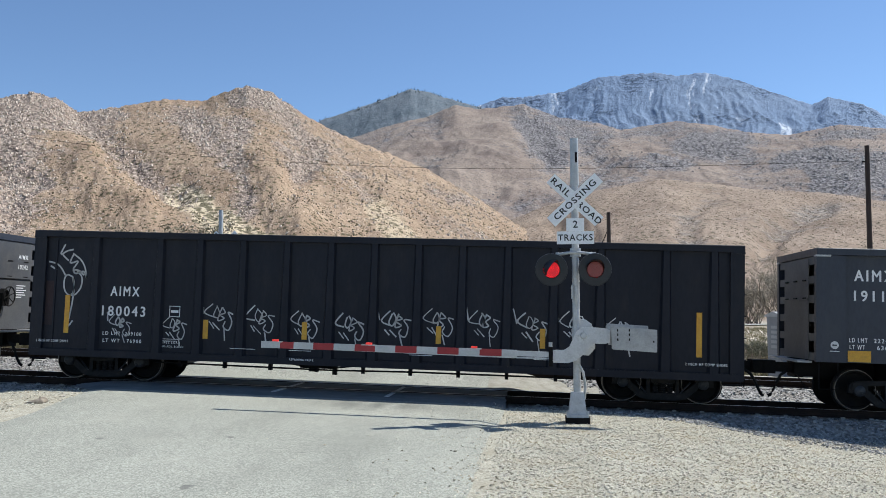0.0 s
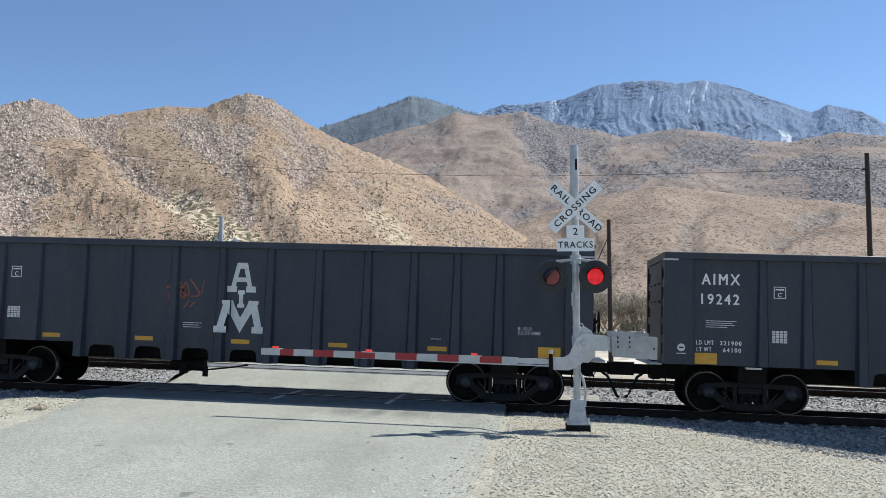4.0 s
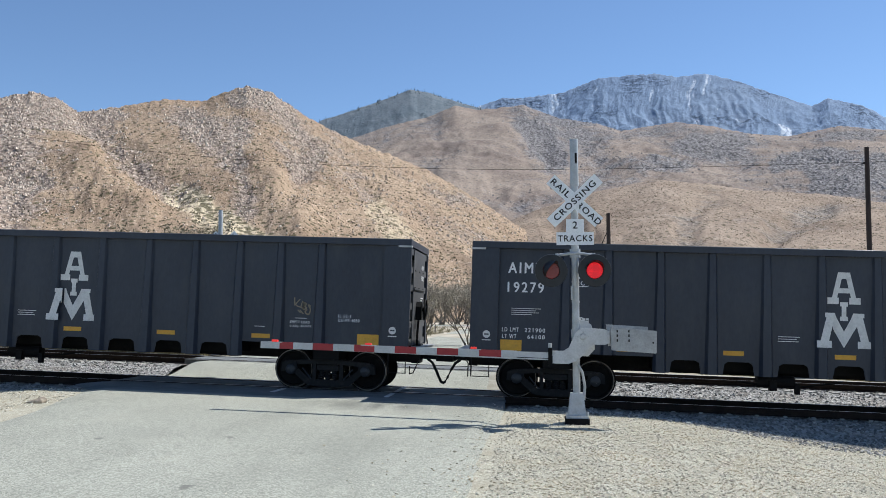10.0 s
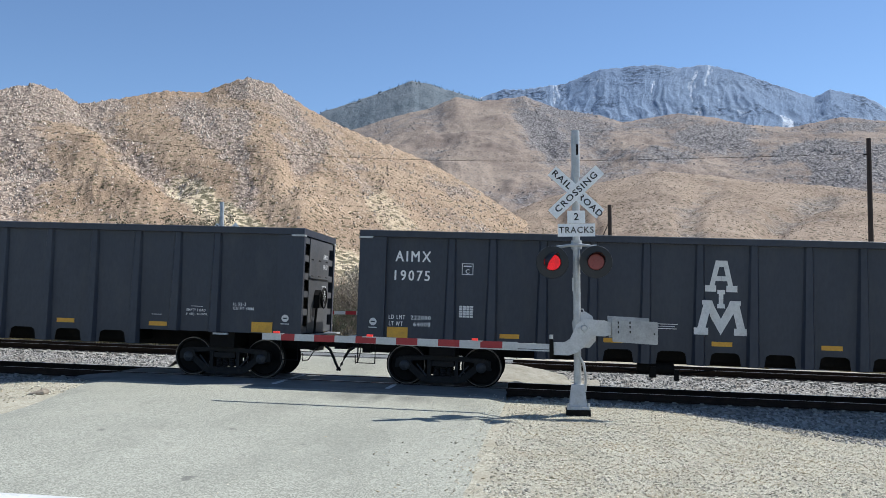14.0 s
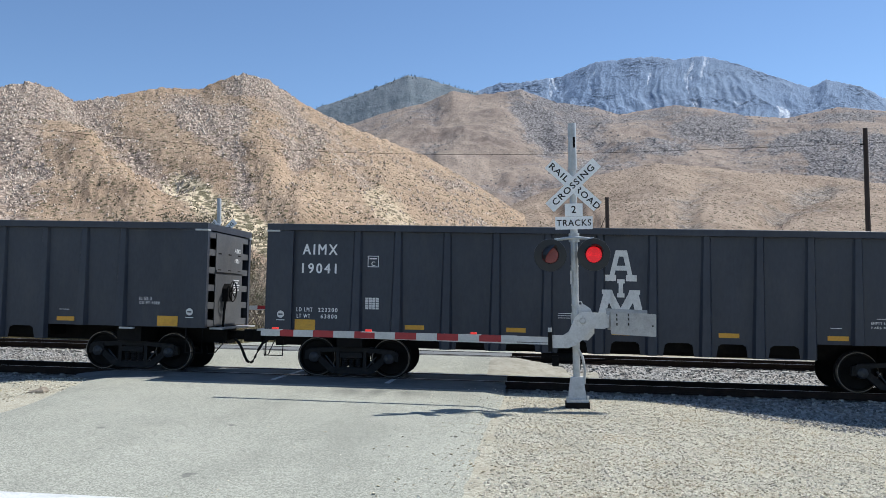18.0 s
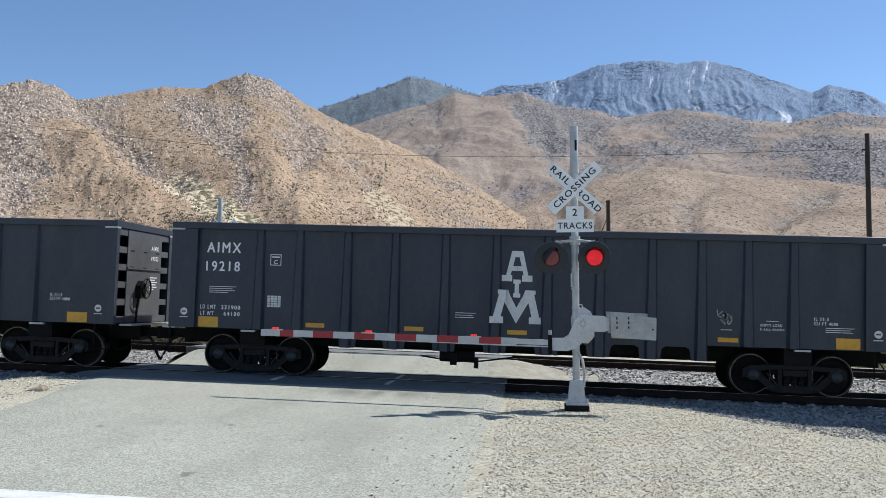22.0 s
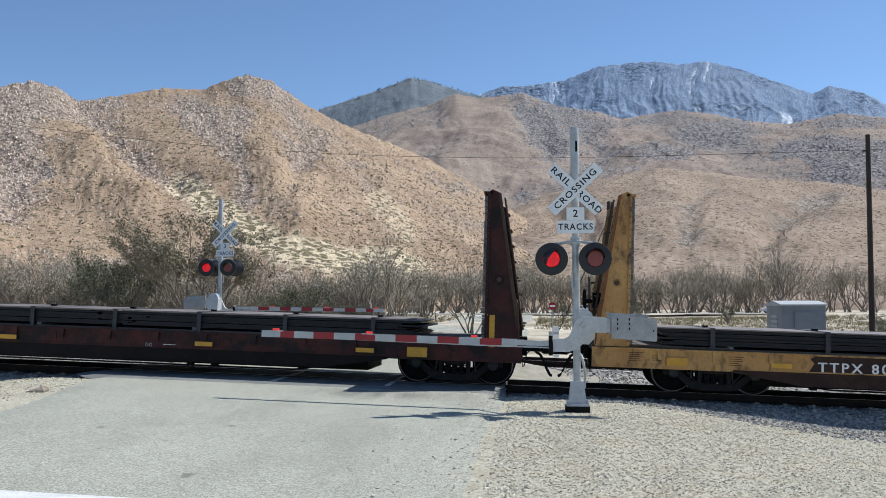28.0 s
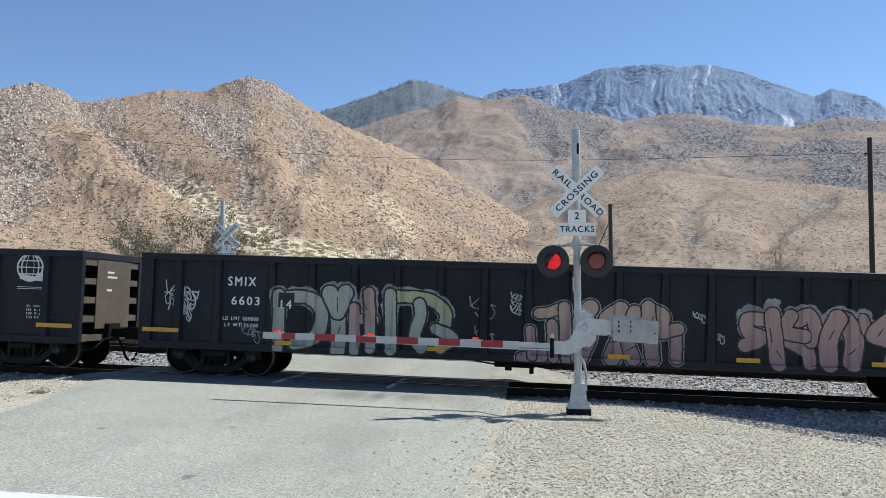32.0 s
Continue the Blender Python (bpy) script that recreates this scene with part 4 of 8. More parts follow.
def slope_clumps(name, verts, n, density, count, rows, size, material, label, category, seed, flat, reach=520):
    """Low faceted clumps as one mesh, thicker on the ground where density (one value a vertex) is high."""
    r = np.random.default_rng(seed)
    j, i = r.integers(rows[0], rows[1], count * 4), r.integers(0, n - 1, count * 4)
    at = j * n + i
    at = at[r.random(len(at)) < density[at]][:count]
    u, w = r.random((len(at), 1)), r.random((len(at), 1))
    p = verts[at] + (verts[at + 1] - verts[at]) * u + (verts[at + n] - verts[at]) * w
    base = np.array([(1, 0, 0), (0.3, 0.95, 0), (-0.8, 0.6, 0), (-0.8, -0.6, 0), (0.3, -0.95, 0), (0.5, 0.3, 0.8), (-0.5, 0.3, 0.85), (0, -0.55, 0.8)])
    tri = np.array([(0, 1, 5), (1, 2, 6), (1, 6, 5), (2, 3, 6), (3, 4, 7), (3, 7, 6), (4, 0, 7), (0, 5, 7), (5, 6, 7)])
    s = (size[0] + (size[1] - size[0]) * r.random((len(at), 1, 1)) ** 4) * np.clip(np.hypot(p[:, 0], p[:, 1]) / reach, 0.4, 1.0)[:, None, None]
    q = base[None] * s * r.uniform(0.65, 1.3, (len(at), 8, 3)) * np.array([0.8, 0.8, flat])
    a = r.random((len(at), 1)) * 6.28
    c, sn = np.cos(a), np.sin(a)
    q = np.stack([q[..., 0] * c - q[..., 1] * sn, q[..., 0] * sn + q[..., 1] * c, q[..., 2] - 0.12 * s[..., 0]], -1) + p[:, None]
    faces = (tri[None] + np.arange(len(at))[:, None, None] * 8).reshape(-1, 3)
    me = bpy.data.meshes.new(name)
    me.from_pydata(q.reshape(-1, 3).tolist(), [], faces.tolist())
    me.materials.append(material)
    return tagged(new(name, me), label, category, kind="stuff")


BUSH_STUFF = island_stone("hillside_bush", (0.1, 0.086, 0.048), (0.24, 0.19, 0.12))
ROCK_STUFF = island_stone("hillside_boulder", (0.42, 0.325, 0.25), (0.82, 0.7, 0.57))
slope_clumps("hillside_bushes", VA, NA, np.clip(0.9 - 0.8 * RA, 0.1, 1) * np.where(np.arange(len(RA)) // NA < 70, 1.0, 0.4), 17000, (2, 150), (0.28, 0.9), BUSH_STUFF, "low desert bushes dotted over the hillside", "bushes", 7, 1.15)
slope_clumps("hillside_boulders", VA, NA, np.clip(RA ** 1.4, 0.07, 1), 25000, (12, 184), (0.2, 1.35), ROCK_STUFF, "pale boulders strewn over the hillside", "boulders", 8, 1.15)
slope_clumps("spur_bushes", VS, NS, np.clip(0.9 - 0.6 * RS, 0.1, 1), 15000, (2, 122), (0.2, 0.62), BUSH_STUFF, "low desert bushes dotted over the brown spur", "bushes", 9, 1.1)
slope_clumps("ridge_boulders", VB, NB, np.clip(RB ** 1.5, 0.01, 1), 10000, (30, 152), (0.5, 2.6), island_stone("ridge_boulder", (0.22, 0.205, 0.2), (0.43, 0.395, 0.365)), "grey boulders on the brown ridges", "boulders", 10, 1.1, 1300)


def crest_pines(verts, n, row, count, seed):
    """Tiny far conifers along a crest as one mesh."""
    r = random.Random(seed)
    v, f = [], []
    for _ in range(count):
        i = r.randrange(20, n - 20)
        x, y, z = verts[r.choice((row, row - 1, row - 2)) * n + i]
        h = r.uniform(3, 9)
        w = h * 0.2
        k = len(v)
        v += [(x - w, y, z - 2), (x + w, y, z - 2), (x, y - w, z - 2), (x, y + w, z - 2), (x + r.uniform(-1, 1), y, z + h)]
        f += [(k, k + 2, k + 4), (k + 2, k + 1, k + 4), (k + 1, k + 3, k + 4), (k + 3, k, k + 4)]
    me = bpy.data.meshes.new("crest_pines")
    me.from_pydata(v, [], f)
    me.materials.append(PINE)
    return tagged(new("crest_pines", me), "dark conifers along the distant crest", "trees", kind="stuff")


PINE = island_stone("far_pine", (0.05, 0.065, 0.06), (0.1, 0.12, 0.11))
crest_pines(VC, NC, 96, 150, 33)


# ---------------------------------------------------------------- shrubs and trees
def grow(g, leaves, rng, p, d, length, r, depth, spread, leafy):
    """A limb that bends, tapers and forks."""
    pts = [p]
    for k in range(3):
        d = (d + Vector((rng.uniform(-1, 1), rng.uniform(-1, 1), rng.uniform(-0.5, 0.8))) * 0.22).normalized()
        pts.append(pts[-1] + d * length / 3)
    g.tube(pts, r, 3, r * 0.55)
    if depth == 0:
        for _ in range(leafy):
            q = pts[rng.randrange(1, 4)] + Vector((rng.gauss(0, 0.1), rng.gauss(0, 0.1), rng.gauss(0, 0.08)))
            a = Vector((rng.uniform(-1, 1), rng.uniform(-1, 1), rng.uniform(-1, 1))).normalized()
            b = a.cross(Vector((rng.uniform(-1, 1), rng.uniform(-1, 1), 1))).normalized()
            s = rng.uniform(0.02, 0.05)
            leaves.add([q - a * s * 1.8, q + b * s * 0.7, q + a * s * 1.8, q - b * s * 0.7], [(0, 1, 2, 3)])
        return
    for _ in range(rng.choice((2, 3, 3))):
        nd = (d + Vector((rng.uniform(-1, 1), rng.uniform(-1, 1), rng.uniform(-0.2, 0.7))) * spread).normalized()
        grow(g, leaves, rng, pts[rng.choice((2, 3, 3))], nd, length * rng.uniform(0.6, 0.85), r * 0.55, depth - 1, spread, leafy)


def shrub(name, seed, stems, height, spread, leafy, leaf, depth, label, category, m):
    rng = random.Random(seed)
    thing = new(name)
    tagged(thing, label, category)
    g, leaves = Geo(), Geo()
    for _ in range(stems):
        d = Vector((rng.uniform(-1, 1) * spread, rng.uniform(-1, 1) * spread, 1)).normalized()
        grow(g, leaves, rng, Vector((rng.uniform(-0.3, 0.3), rng.uniform(-0.3, 0.3), -0.1)), d, height * rng.uniform(0.35, 0.5), 0.03 + 0.012 * height, depth, spread, leafy)
    part("trunk", g, BARK, thing)
    if leaves.v:
        part("crown", leaves, leaf, thing)
    thing.matrix_basis = m
    return thing


def settle(x, y):
    return ground_z(x, y) - 0.03


BARE_LABEL = "bare grey-brown desert shrub with thin upright twigs"
kinds = [shrub("desert_shrub", 20 + k, 7, 3.2 + 0.35 * k, 0.62 + 0.12 * (k % 2), 6, LEAF_TWIG, 4, BARE_LABEL, "shrub", pose(-14 + 3.1 * k, 58 + k, settle(-14 + 3.1 * k, 58 + k))) for k in range(4)]
rng = random.Random(77)
for i in range(160):
    way = -0.75 + 1.3 * ((i + rng.random()) / 160) if i < 125 or i % 2 else rng.uniform(-0.75, -0.17)
    far = way > -0.17
    y = 160 + 34 * rng.random() if far else 47 + 40 * rng.random() ** 1.3
    x = way * y
    k = rng.choice(kinds)
    s = rng.uniform(1.5, 2.3) if far else rng.uniform(0.7, 1.15)
    copy_thing(k, pose(x, y, settle(x, y), 0, 0, rng.uniform(0, 360)) @ Matrix.Diagonal((s, s, s * rng.uniform(0.8, 1.05), 1)))
tree = shrub("mesquite_tree", 5, 8, 4.75, 0.78, 44, LEAF_DRY, 4, "wide mesquite tree with sparse dry olive leaves", "tree", pose(-16.1, 40, settle(-16.1, 40)))
green = shrub("green_bush", 6, 11, 3.6, 0.7, 34, LEAF_GREEN, 3, "dense dark green desert bush", "bush", pose(-20.3, 41, settle(-20.3, 41)))
for x, y, s, r in ((-11.9, 43.5, 0.72, 40), (-9.9, 44.5, 0.5, 150), (-13.4, 45, 0.6, 10), (12.5, 47, 0.35, 10), (-22.5, 43, 0.85, 80), (10.6, 45, 0.34, 60), (11.6, 46, 0.3, 200), (17.5, 50, 0.3, 100), (-13.6, 70, 0.5, 30), (-16.5, 78, 0.6, 130), (5.5, 75, 0.4, 20), (9.0, 90, 0.5, 70), (20, 95, 0.5, 140), (30, 100, 0.6, 200), (3.0, 110, 0.5, 250), (14, 120, 0.6, 300), (26, 70, 0.4, 340)):
    copy_thing(green, pose(x, y, settle(x, y), 0, 0, r) @ Matrix.Diagonal((s, s, s, 1)))


def dry_tufts(name, count, seed):
    """Dry grass and low scrub as one mesh of thin blades."""
    r = random.Random(seed)
    v, f = [], []
    while len(f) < count * 7:
        y = 38 + 90 * r.random() ** 1.6
        x = y * r.uniform(-0.72, 0.5)
        if road_left(y) - 0.6 < x < road_right(y) + 0.6 and y < 142:
            continue
        if -1.0 < x < max(4.0, 0.18 * y) and y < 75:
            continue
        z, h = ground_z(x, y), r.uniform(0.18, 0.5)
        for _ in range(7):
            a, w = r.uniform(0, 6.28), r.uniform(0.015, 0.04)
            dx, dy = math.cos(a), math.sin(a)
            k, lean = len(v), r.uniform(0.3, 1.3) * h
            ox, oy = x + r.uniform(-0.25, 0.25), y + r.uniform(-0.25, 0.25)
            v += [(ox - dy * w, oy + dx * w, z - 0.03), (ox + dy * w, oy - dx * w, z - 0.03), (ox + dx * lean, oy + dy * lean, z + h * r.uniform(0.6, 1.0))]
            f.append((k, k + 1, k + 2))
    me = bpy.data.meshes.new(name)
    me.from_pydata(v, [], f)
    me.materials.append(TUFT)
    return tagged(new(name, me), "dry yellow-green grass and low scrub beyond the tracks", "grass", kind="stuff")


TUFT = island_stone("dry_tuft", (0.13, 0.12, 0.06), (0.34, 0.285, 0.17))
dry_tufts("dry_grass", 15000, 15)


# ---------------------------------------------------------------- poles, cable, cabinet, stop sign
def utility_pole(x, y, z_top, lean, r, cross):
    p = new("utility_pole")
    tagged(p, "tall dark creosoted wooden utility pole", "utility pole", "poles along the line")
    z0 = ground_z(x, y)
    h = z_top - z0
    part("shaft", Geo().cyl((0, 0), r, "z", -0.3, h, 10, r * 0.75), POLE_WOOD, p, smooth=True)
    if cross:
        part("insulator_pin", Geo().cyl((-r - 0.06, 0), 0.03, "z", h - 0.75, h - 0.5, 8), GALV, p)
        part("bracket", Geo().box(-r - 0.1, 0, -0.03, 0.03, h - 0.78, h - 0.72), IRON, p)
    p.matrix_basis = pose(x, y, z0, 0, lean, 0)
    return p


utility_pole(15.2, 42, 9.7, 0.5, 0.14, True)
utility_pole(3.65, 45, 7.1, 0, 0.13, False)
utility_pole(3.5, 60, 3.7, 0, 0.11, False)
guy = part("guy_wire", Geo().tube([(3.6, 45, 6.2), (1.5, 45, 1.5), (0.6, 45, ground_z(0.6, 45))], 0.018, 5), IRON)
tagged(guy, "thin steel guy wire beside a wooden pole", "wire")
pts = [(-70 + 100 * k / 40, 42, 8.9 + 1.25 * ((-70 + 100 * k / 40 - 3) / 22) ** 2 * (1 if -70 + 100 * k / 40 < 3 else 0.25)) for k in range(41)]
tagged(part("overhead_wire", Geo().tube(pts, 0.006, 5), IRON), "single overhead wire sagging between poles", "wire")


ROOF_GREY = surface("cabinet_roof", (0.36, 0.37, 0.38), (0.42, 0.43, 0.44), 2.0, 0.6)


def relay_cabinet(x, y):
    c = new("relay_cabinet")
    tagged(c, "grey metal relay cabinet with a shallow peaked roof", "cabinet")
    part("body", Geo().box(-0.9, 0.9, -0.75, 0.75, 0.15, 2.4), CABINET_GREY, c)
    part("roof", Geo().prism([(-0.83, 2.4), (0.83, 2.4), (0.83, 2.45), (0.0, 2.58), (-0.83, 2.45)], "x", -0.97, 0.97), ROOF_GREY, c, "pale metal roof")
    part("base", Geo().box(-1.0, 1.0, -0.8, 0.8, -0.3, 0.15), TIE, c, "concrete base")
    part("door", Geo().box(-0.4, 0.5, -0.785, -0.753, 0.3, 2.2), CABINET_GREY, c)
    part("door_handle", Geo().box(0.36, 0.4, -0.83, -0.787, 1.0, 1.25), IRON, c)
    for k in range(5):
        part("vent_slat", Geo().box(-0.93, -0.902, -0.3, 0.3, 1.3 + 0.17 * k, 1.4 + 0.17 * k), ROOF_GREY, c, "pale vent slat")
    c.matrix_basis = pose(x, y, ground_z(x, y), 0, 0, 7) @ Matrix.Diagonal((0.84, 0.9, 1, 1))


relay_cabinet(9.0, 31.9)


def stop_sign(x, y):
    s = new("stop_sign")
    tagged(s, "red octagonal stop sign on a steel post", "road sign")
    part("post", Geo().cyl((0, 0), 0.03, "z", -0.2, 2.5, 8), GALV, s)
    out = [(0.28 * math.cos(radians(22.5 + 45 * k)), 2.2 + 0.28 * math.sin(radians(22.5 + 45 * k))) for k in range(8)]
    part("plate", Geo().prism(out, "y", -0.05, -0.033), STRIPE_RED, s, "red octagonal plate")
    part("legend_bar", Geo().box(-0.18, 0.18, -0.054, -0.0515, 2.14, 2.26), SIGN_WHITE, s, "plain white bar")
    s.matrix_basis = pose(x, y, ground_z(x, y), 0, 0, 0)


stop_sign(1.0, 60)


def marker_post(x, y, high, wide, label, material):
    """A road marker: a slim post with a rounded head and a band."""
    p = new("marker_post")
    tagged(p, label, "marker post")
    part("post", Geo().prism([(-wide / 2, -0.2), (wide / 2, -0.2), (wide / 2, high - wide * 0.3), (wide * 0.3, high), (-wide * 0.3, high), (-wide / 2, high - wide * 0.3)], "y", -0.03, 0.03), material, p)
    part("band", Geo().box(-wide / 2 - 0.004, wide / 2 + 0.004, -0.036, 0.036, high * 0.8, high * 0.86), GALV, p)
    p.matrix_basis = pose(x, y, ground_z(x, y))


marker_post(0.66, 32.5, 1.45, 0.2, "white marker post beside the far side of the crossing", SIGN_WHITE)
marker_post(-10.6, 80, 1.0, 0.1, "slim dark marker post beside the road beyond", POLE_WOOD)
marker_post(-11.2, 96, 1.0, 0.1, "slim dark marker post beside the road beyond", POLE_WOOD)
g = Geo()
rng = random.Random(12)
rows, n = [(0.0, 0.92), (0.05, 1.0), (0.1, 0.93), (0.14, 0.7), (0.155, 0.3)], 13
edge = [1 + rng.uniform(-0.16, 0.16) for _ in range(n)]
v = [(0.31 * k * edge[i] * math.cos(6.283 * i / n), 0.17 * k * edge[i] * math.sin(6.283 * i / n), z * (1 + 0.25 * math.cos(6.283 * i / n) + rng.uniform(-0.1, 0.1))) for z, k in rows for i in range(n)]
f = [(j * n + i, j * n + (i + 1) % n, (j + 1) * n + (i + 1) % n, (j + 1) * n + i) for j in range(4) for i in range(n)] + [tuple(range(n))[::-1], tuple(4 * n + i for i in range(n))]
g.add(v, f)
st = part("flat_stone", g, STONE)
st.matrix_basis = pose(-9.5, 15.9, ground_z(-9.5, 15.9) - 0.01, 4, -5, 20) @ Matrix.Diagonal((0.62, 0.8, 0.6, 1))
tagged(st, "flat tan stone lying on the gravel by the road", "stone")


# ---------------------------------------------------------------- crossing signals
LED_BOARDS = []


def flash_lamp(parent, x, z, turn, first, flip, hood_turn=0, hood_roll=0):
    """Round black target with a hood and a two-faced lens board that turns."""
    lamp = part("flasher", Geo().turned([(0.02, 0.305), (0.0, 0.305), (-0.02, 0.3), (-0.022, 0.163), (0.05, 0.158), (0.05, 0.0)], "y", n=36), LAMP_BLACK, parent, "round black flasher target", at=flip @ pose(x, -0.16, z, 0, 0, turn), smooth=True)
    part("lamp_case", Geo().turned([(0.02, 0.2), (0.12, 0.19), (0.2, 0.12), (0.22, 0.05)], "y", n=20), LAMP_BLACK, lamp, smooth=True)
    hood = Geo()
    n = 14
    for k in range(n):
        a, b = radians(5 + 170 * k / n), radians(5 + 170 * (k + 1) / n)
        la, lb = 0.04 + 0.26 * math.sin(a) ** 1.5, 0.04 + 0.26 * math.sin(b) ** 1.5
        for r in (0.166, 0.172):
            hood.add([(r * math.cos(a), -0.02, r * math.sin(a)), (r * math.cos(b), -0.02, r * math.sin(b)), (r * math.cos(b), -0.02 - lb, r * math.sin(b)), (r * math.cos(a), -0.02 - la, r * math.sin(a))], [(0, 1, 2, 3)])
    part("hood", hood, LAMP_BLACK, lamp, at=pose(0, 0, 0, 0, 0, hood_turn) @ pose(0, 0, 0, 0, hood_roll, 0))
    board = part("lens_board", Geo().turned([(-0.012, 0.0), (-0.012, 0.143), (-0.002, 0.15)], "y", n=28), RED_LIT, lamp, "red lens of the flasher", at=pose(0, -0.005, 0))
    board.data.materials.append(RED_DULL)
    me = board.data
    k = len(me.vertices)
    bm = bmesh.new()
    bm.from_mesh(me)
    ring = [bm.verts.new((0.15 * math.cos(2 * math.pi * i / 28), 0.002, 0.15 * math.sin(2 * math.pi * i / 28))) for i in range(28)]
    ring2 = [bm.verts.new((0.143 * math.cos(2 * math.pi * i / 28), 0.012, 0.143 * math.sin(2 * math.pi * i / 28))) for i in range(28)]
    f = bm.faces.new(ring2)
    f.material_index = 1
    for i in range(28):
        f = bm.faces.new((ring[i], ring[(i + 1) % 28], ring2[(i + 1) % 28], ring2[i]))
        f.material_index = 1
    bm.to_mesh(me)
    bm.free()
    LED_BOARDS.append((board, first))
    return lamp


def crossing_signal(m, front=True):
    flip = Matrix.Identity(4) if front else Matrix.Translation((-0.22, 0, -0.08)) @ Matrix.Rotation(math.pi - 0.12, 4, "Z")
    s = new("crossing_signal")
    tagged(s, "silver railway crossing signal with white crossbuck, red flashers and lowered gate", "crossing signal", "crossing signals")
    part("foundation", Geo().box(-0.22, 0.22, -0.22, 0.22, -0.3, 0.13), IRON, s, "dark foundation block")
    b = Geo()
    for k, (z0, z1, w0, w1) in enumerate(((0.13, 0.18, 0.2, 0.2), (0.18, 0.58, 0.165, 0.115))):
        b.add([(x * w, y * w, z) for w, z in ((w0, z0), (w1, z1)) for x, y in ((-1, -1), (1, -1), (1, 1), (-1, 1))], [(0, 3, 2, 1), (4, 5, 6, 7), (0, 1, 5, 4), (1, 2, 6, 5), (2, 3, 7, 6), (3, 0, 4, 7)])
    part("base_casting", b, SILVER, s, "silver cast base")
    part("bolt", Geo().cyl((-0.18, -0.18), 0.025, "z", 0.18, 0.25, 6), GALV, s)
    part("bolt", Geo().cyl((0.18, -0.18), 0.025, "z", 0.18, 0.25, 6), GALV, s)
    part("cover_plate", Geo().box(-0.08, 0.1, -0.143, -0.14, 0.18, 0.42), SILVER, s)
    part("conduit", Geo().tube([(0.13, -0.02, 0.45), (0.15, -0.04, 0.7), (0.11, -0.06, 0.95), (0.03, -0.06, 1.1)], 0.025, 8), GALV, s, smooth=True)
    part("mast", Geo().turned([(0.55, 0.068), (4.5, 0.068)], "z", n=20), GALV, s, smooth=True)
    part("mast_cap", Geo().turned([(4.48, 0.082), (4.6, 0.082), (4.6, 0.078), (5.31, 0.078), (5.33, 0.074), (5.335, 0.0)], "z", n=20), GALV, s, "thicker galvanised top section", smooth=True)
    part("mast_collar", Geo().turned([(4.44, 0.086), (4.5, 0.086)], "z", n=20), GALV, s, smooth=True)
    part("number_bar", Geo().box(0.01, 0.05, -0.084, -0.079, 4.86, 5.06), IRON, s)
    for k, (ang, y) in enumerate(((43, -0.09), (-43, -0.075))):
        blade = part("crossbuck_blade", Geo().box(-0.61, 0.61, -0.004, 0.004, -0.114, 0.114), SIGN_WHITE, s, "white crossbuck blade with black letters", at=flip @ pose(0, y - 0.02, 4.15, 0, 0, 0) @ Matrix.Rotation(radians(-ang), 4, "Y"))
        yy = -0.007
        if k == 0:
            write("CROSSING", 0.165, SIGN_BLACK, blade, 0.0, yy, -0.004, 1.16)
        else:
            write("RAIL", 0.165, SIGN_BLACK, blade, -0.36, yy, -0.004, 1.2)
            write("ROAD", 0.165, SIGN_BLACK, blade, 0.36, yy, -0.004, 1.12)
    np_ = part("number_plate", Geo().box(-0.165, 0.165, -0.1, -0.093, 3.565, 3.805), SIGN_WHITE, s, "white plate with a black figure", at=flip)
    write("2", 0.19, SIGN_BLACK, np_, 0, -0.103, 3.685)
    tp = part("tracks_plate", Geo().box(-0.345, 0.345, -0.1, -0.093, 3.32, 3.56), SIGN_WHITE, s, "white plate with black letters", at=flip)
    write("TRACKS", 0.165, SIGN_BLACK, tp, 0, -0.103, 3.437, 0.95)
    part("crossarm", Geo().tube([(-0.34, -0.05, 3.13), (-0.1, -0.09, 3.16), (0.1, -0.09, 3.16), (0.34, -0.05, 3.13)], 0.028, 8), GALV, s, smooth=True)
    part("crossarm_clamp", Geo().turned([(3.09, 0.1), (3.25, 0.1)], "z", n=16), GALV, s, smooth=True)
    for x in (-0.34, 0.34):
        part("lamp_stem", Geo().cyl((x, -0.04), 0.03, "z", 3.02, 3.17, 8), GALV, s)
    part("junction_box", Geo().box(-0.09, -0.06, -0.13, -0.07, 2.3, 2.55), GALV, s)
    for zz in (1.9, 2.25, 2.62):
        part("mast_clip", Geo().turned([(zz, 0.075), (zz + 0.03, 0.075)], "z", n=14), GALV, s)
    lamp_flip = flip if front else Matrix.Rotation(math.pi, 4, "Z")
    flash_lamp(s, -0.45, 2.84, 2, "L", lamp_flip, 24 if front else 6, -42 if front else 0)
    flash_lamp(s, 0.35, 2.84, 2, "R", lamp_flip)
    if not front:
        for x in (-0.34, 0.46):
            part("rear_flasher", Geo().turned([(0.24, 0.31), (0.22, 0.31), (0.12, 0.2), (0.06, 0.12)], "y", n=24), LAMP_BLACK, s, "round black flasher facing the other way", at=lamp_flip @ pose(x, 0.1, 2.84, 0, 0, 0))
    # gate mechanism
    h = part("gate_mechanism", Geo().prism([(-0.04, 1.27), (0.22, 1.25), (0.34, 1.38), (0.34, 1.66), (0.28, 1.84), (0.16, 1.92), (0.0, 1.9), (-0.08, 1.72)], "y", 0.0, 0.36), SILVER, s, "silver gate mechanism housing")
    part("lifting_eye", Geo().tube([(0.04, 0.15, 1.9), (0.06, 0.15, 1.97), (0.12, 0.15, 1.97), (0.14, 0.15, 1.91)], 0.012, 6), GALV, h)
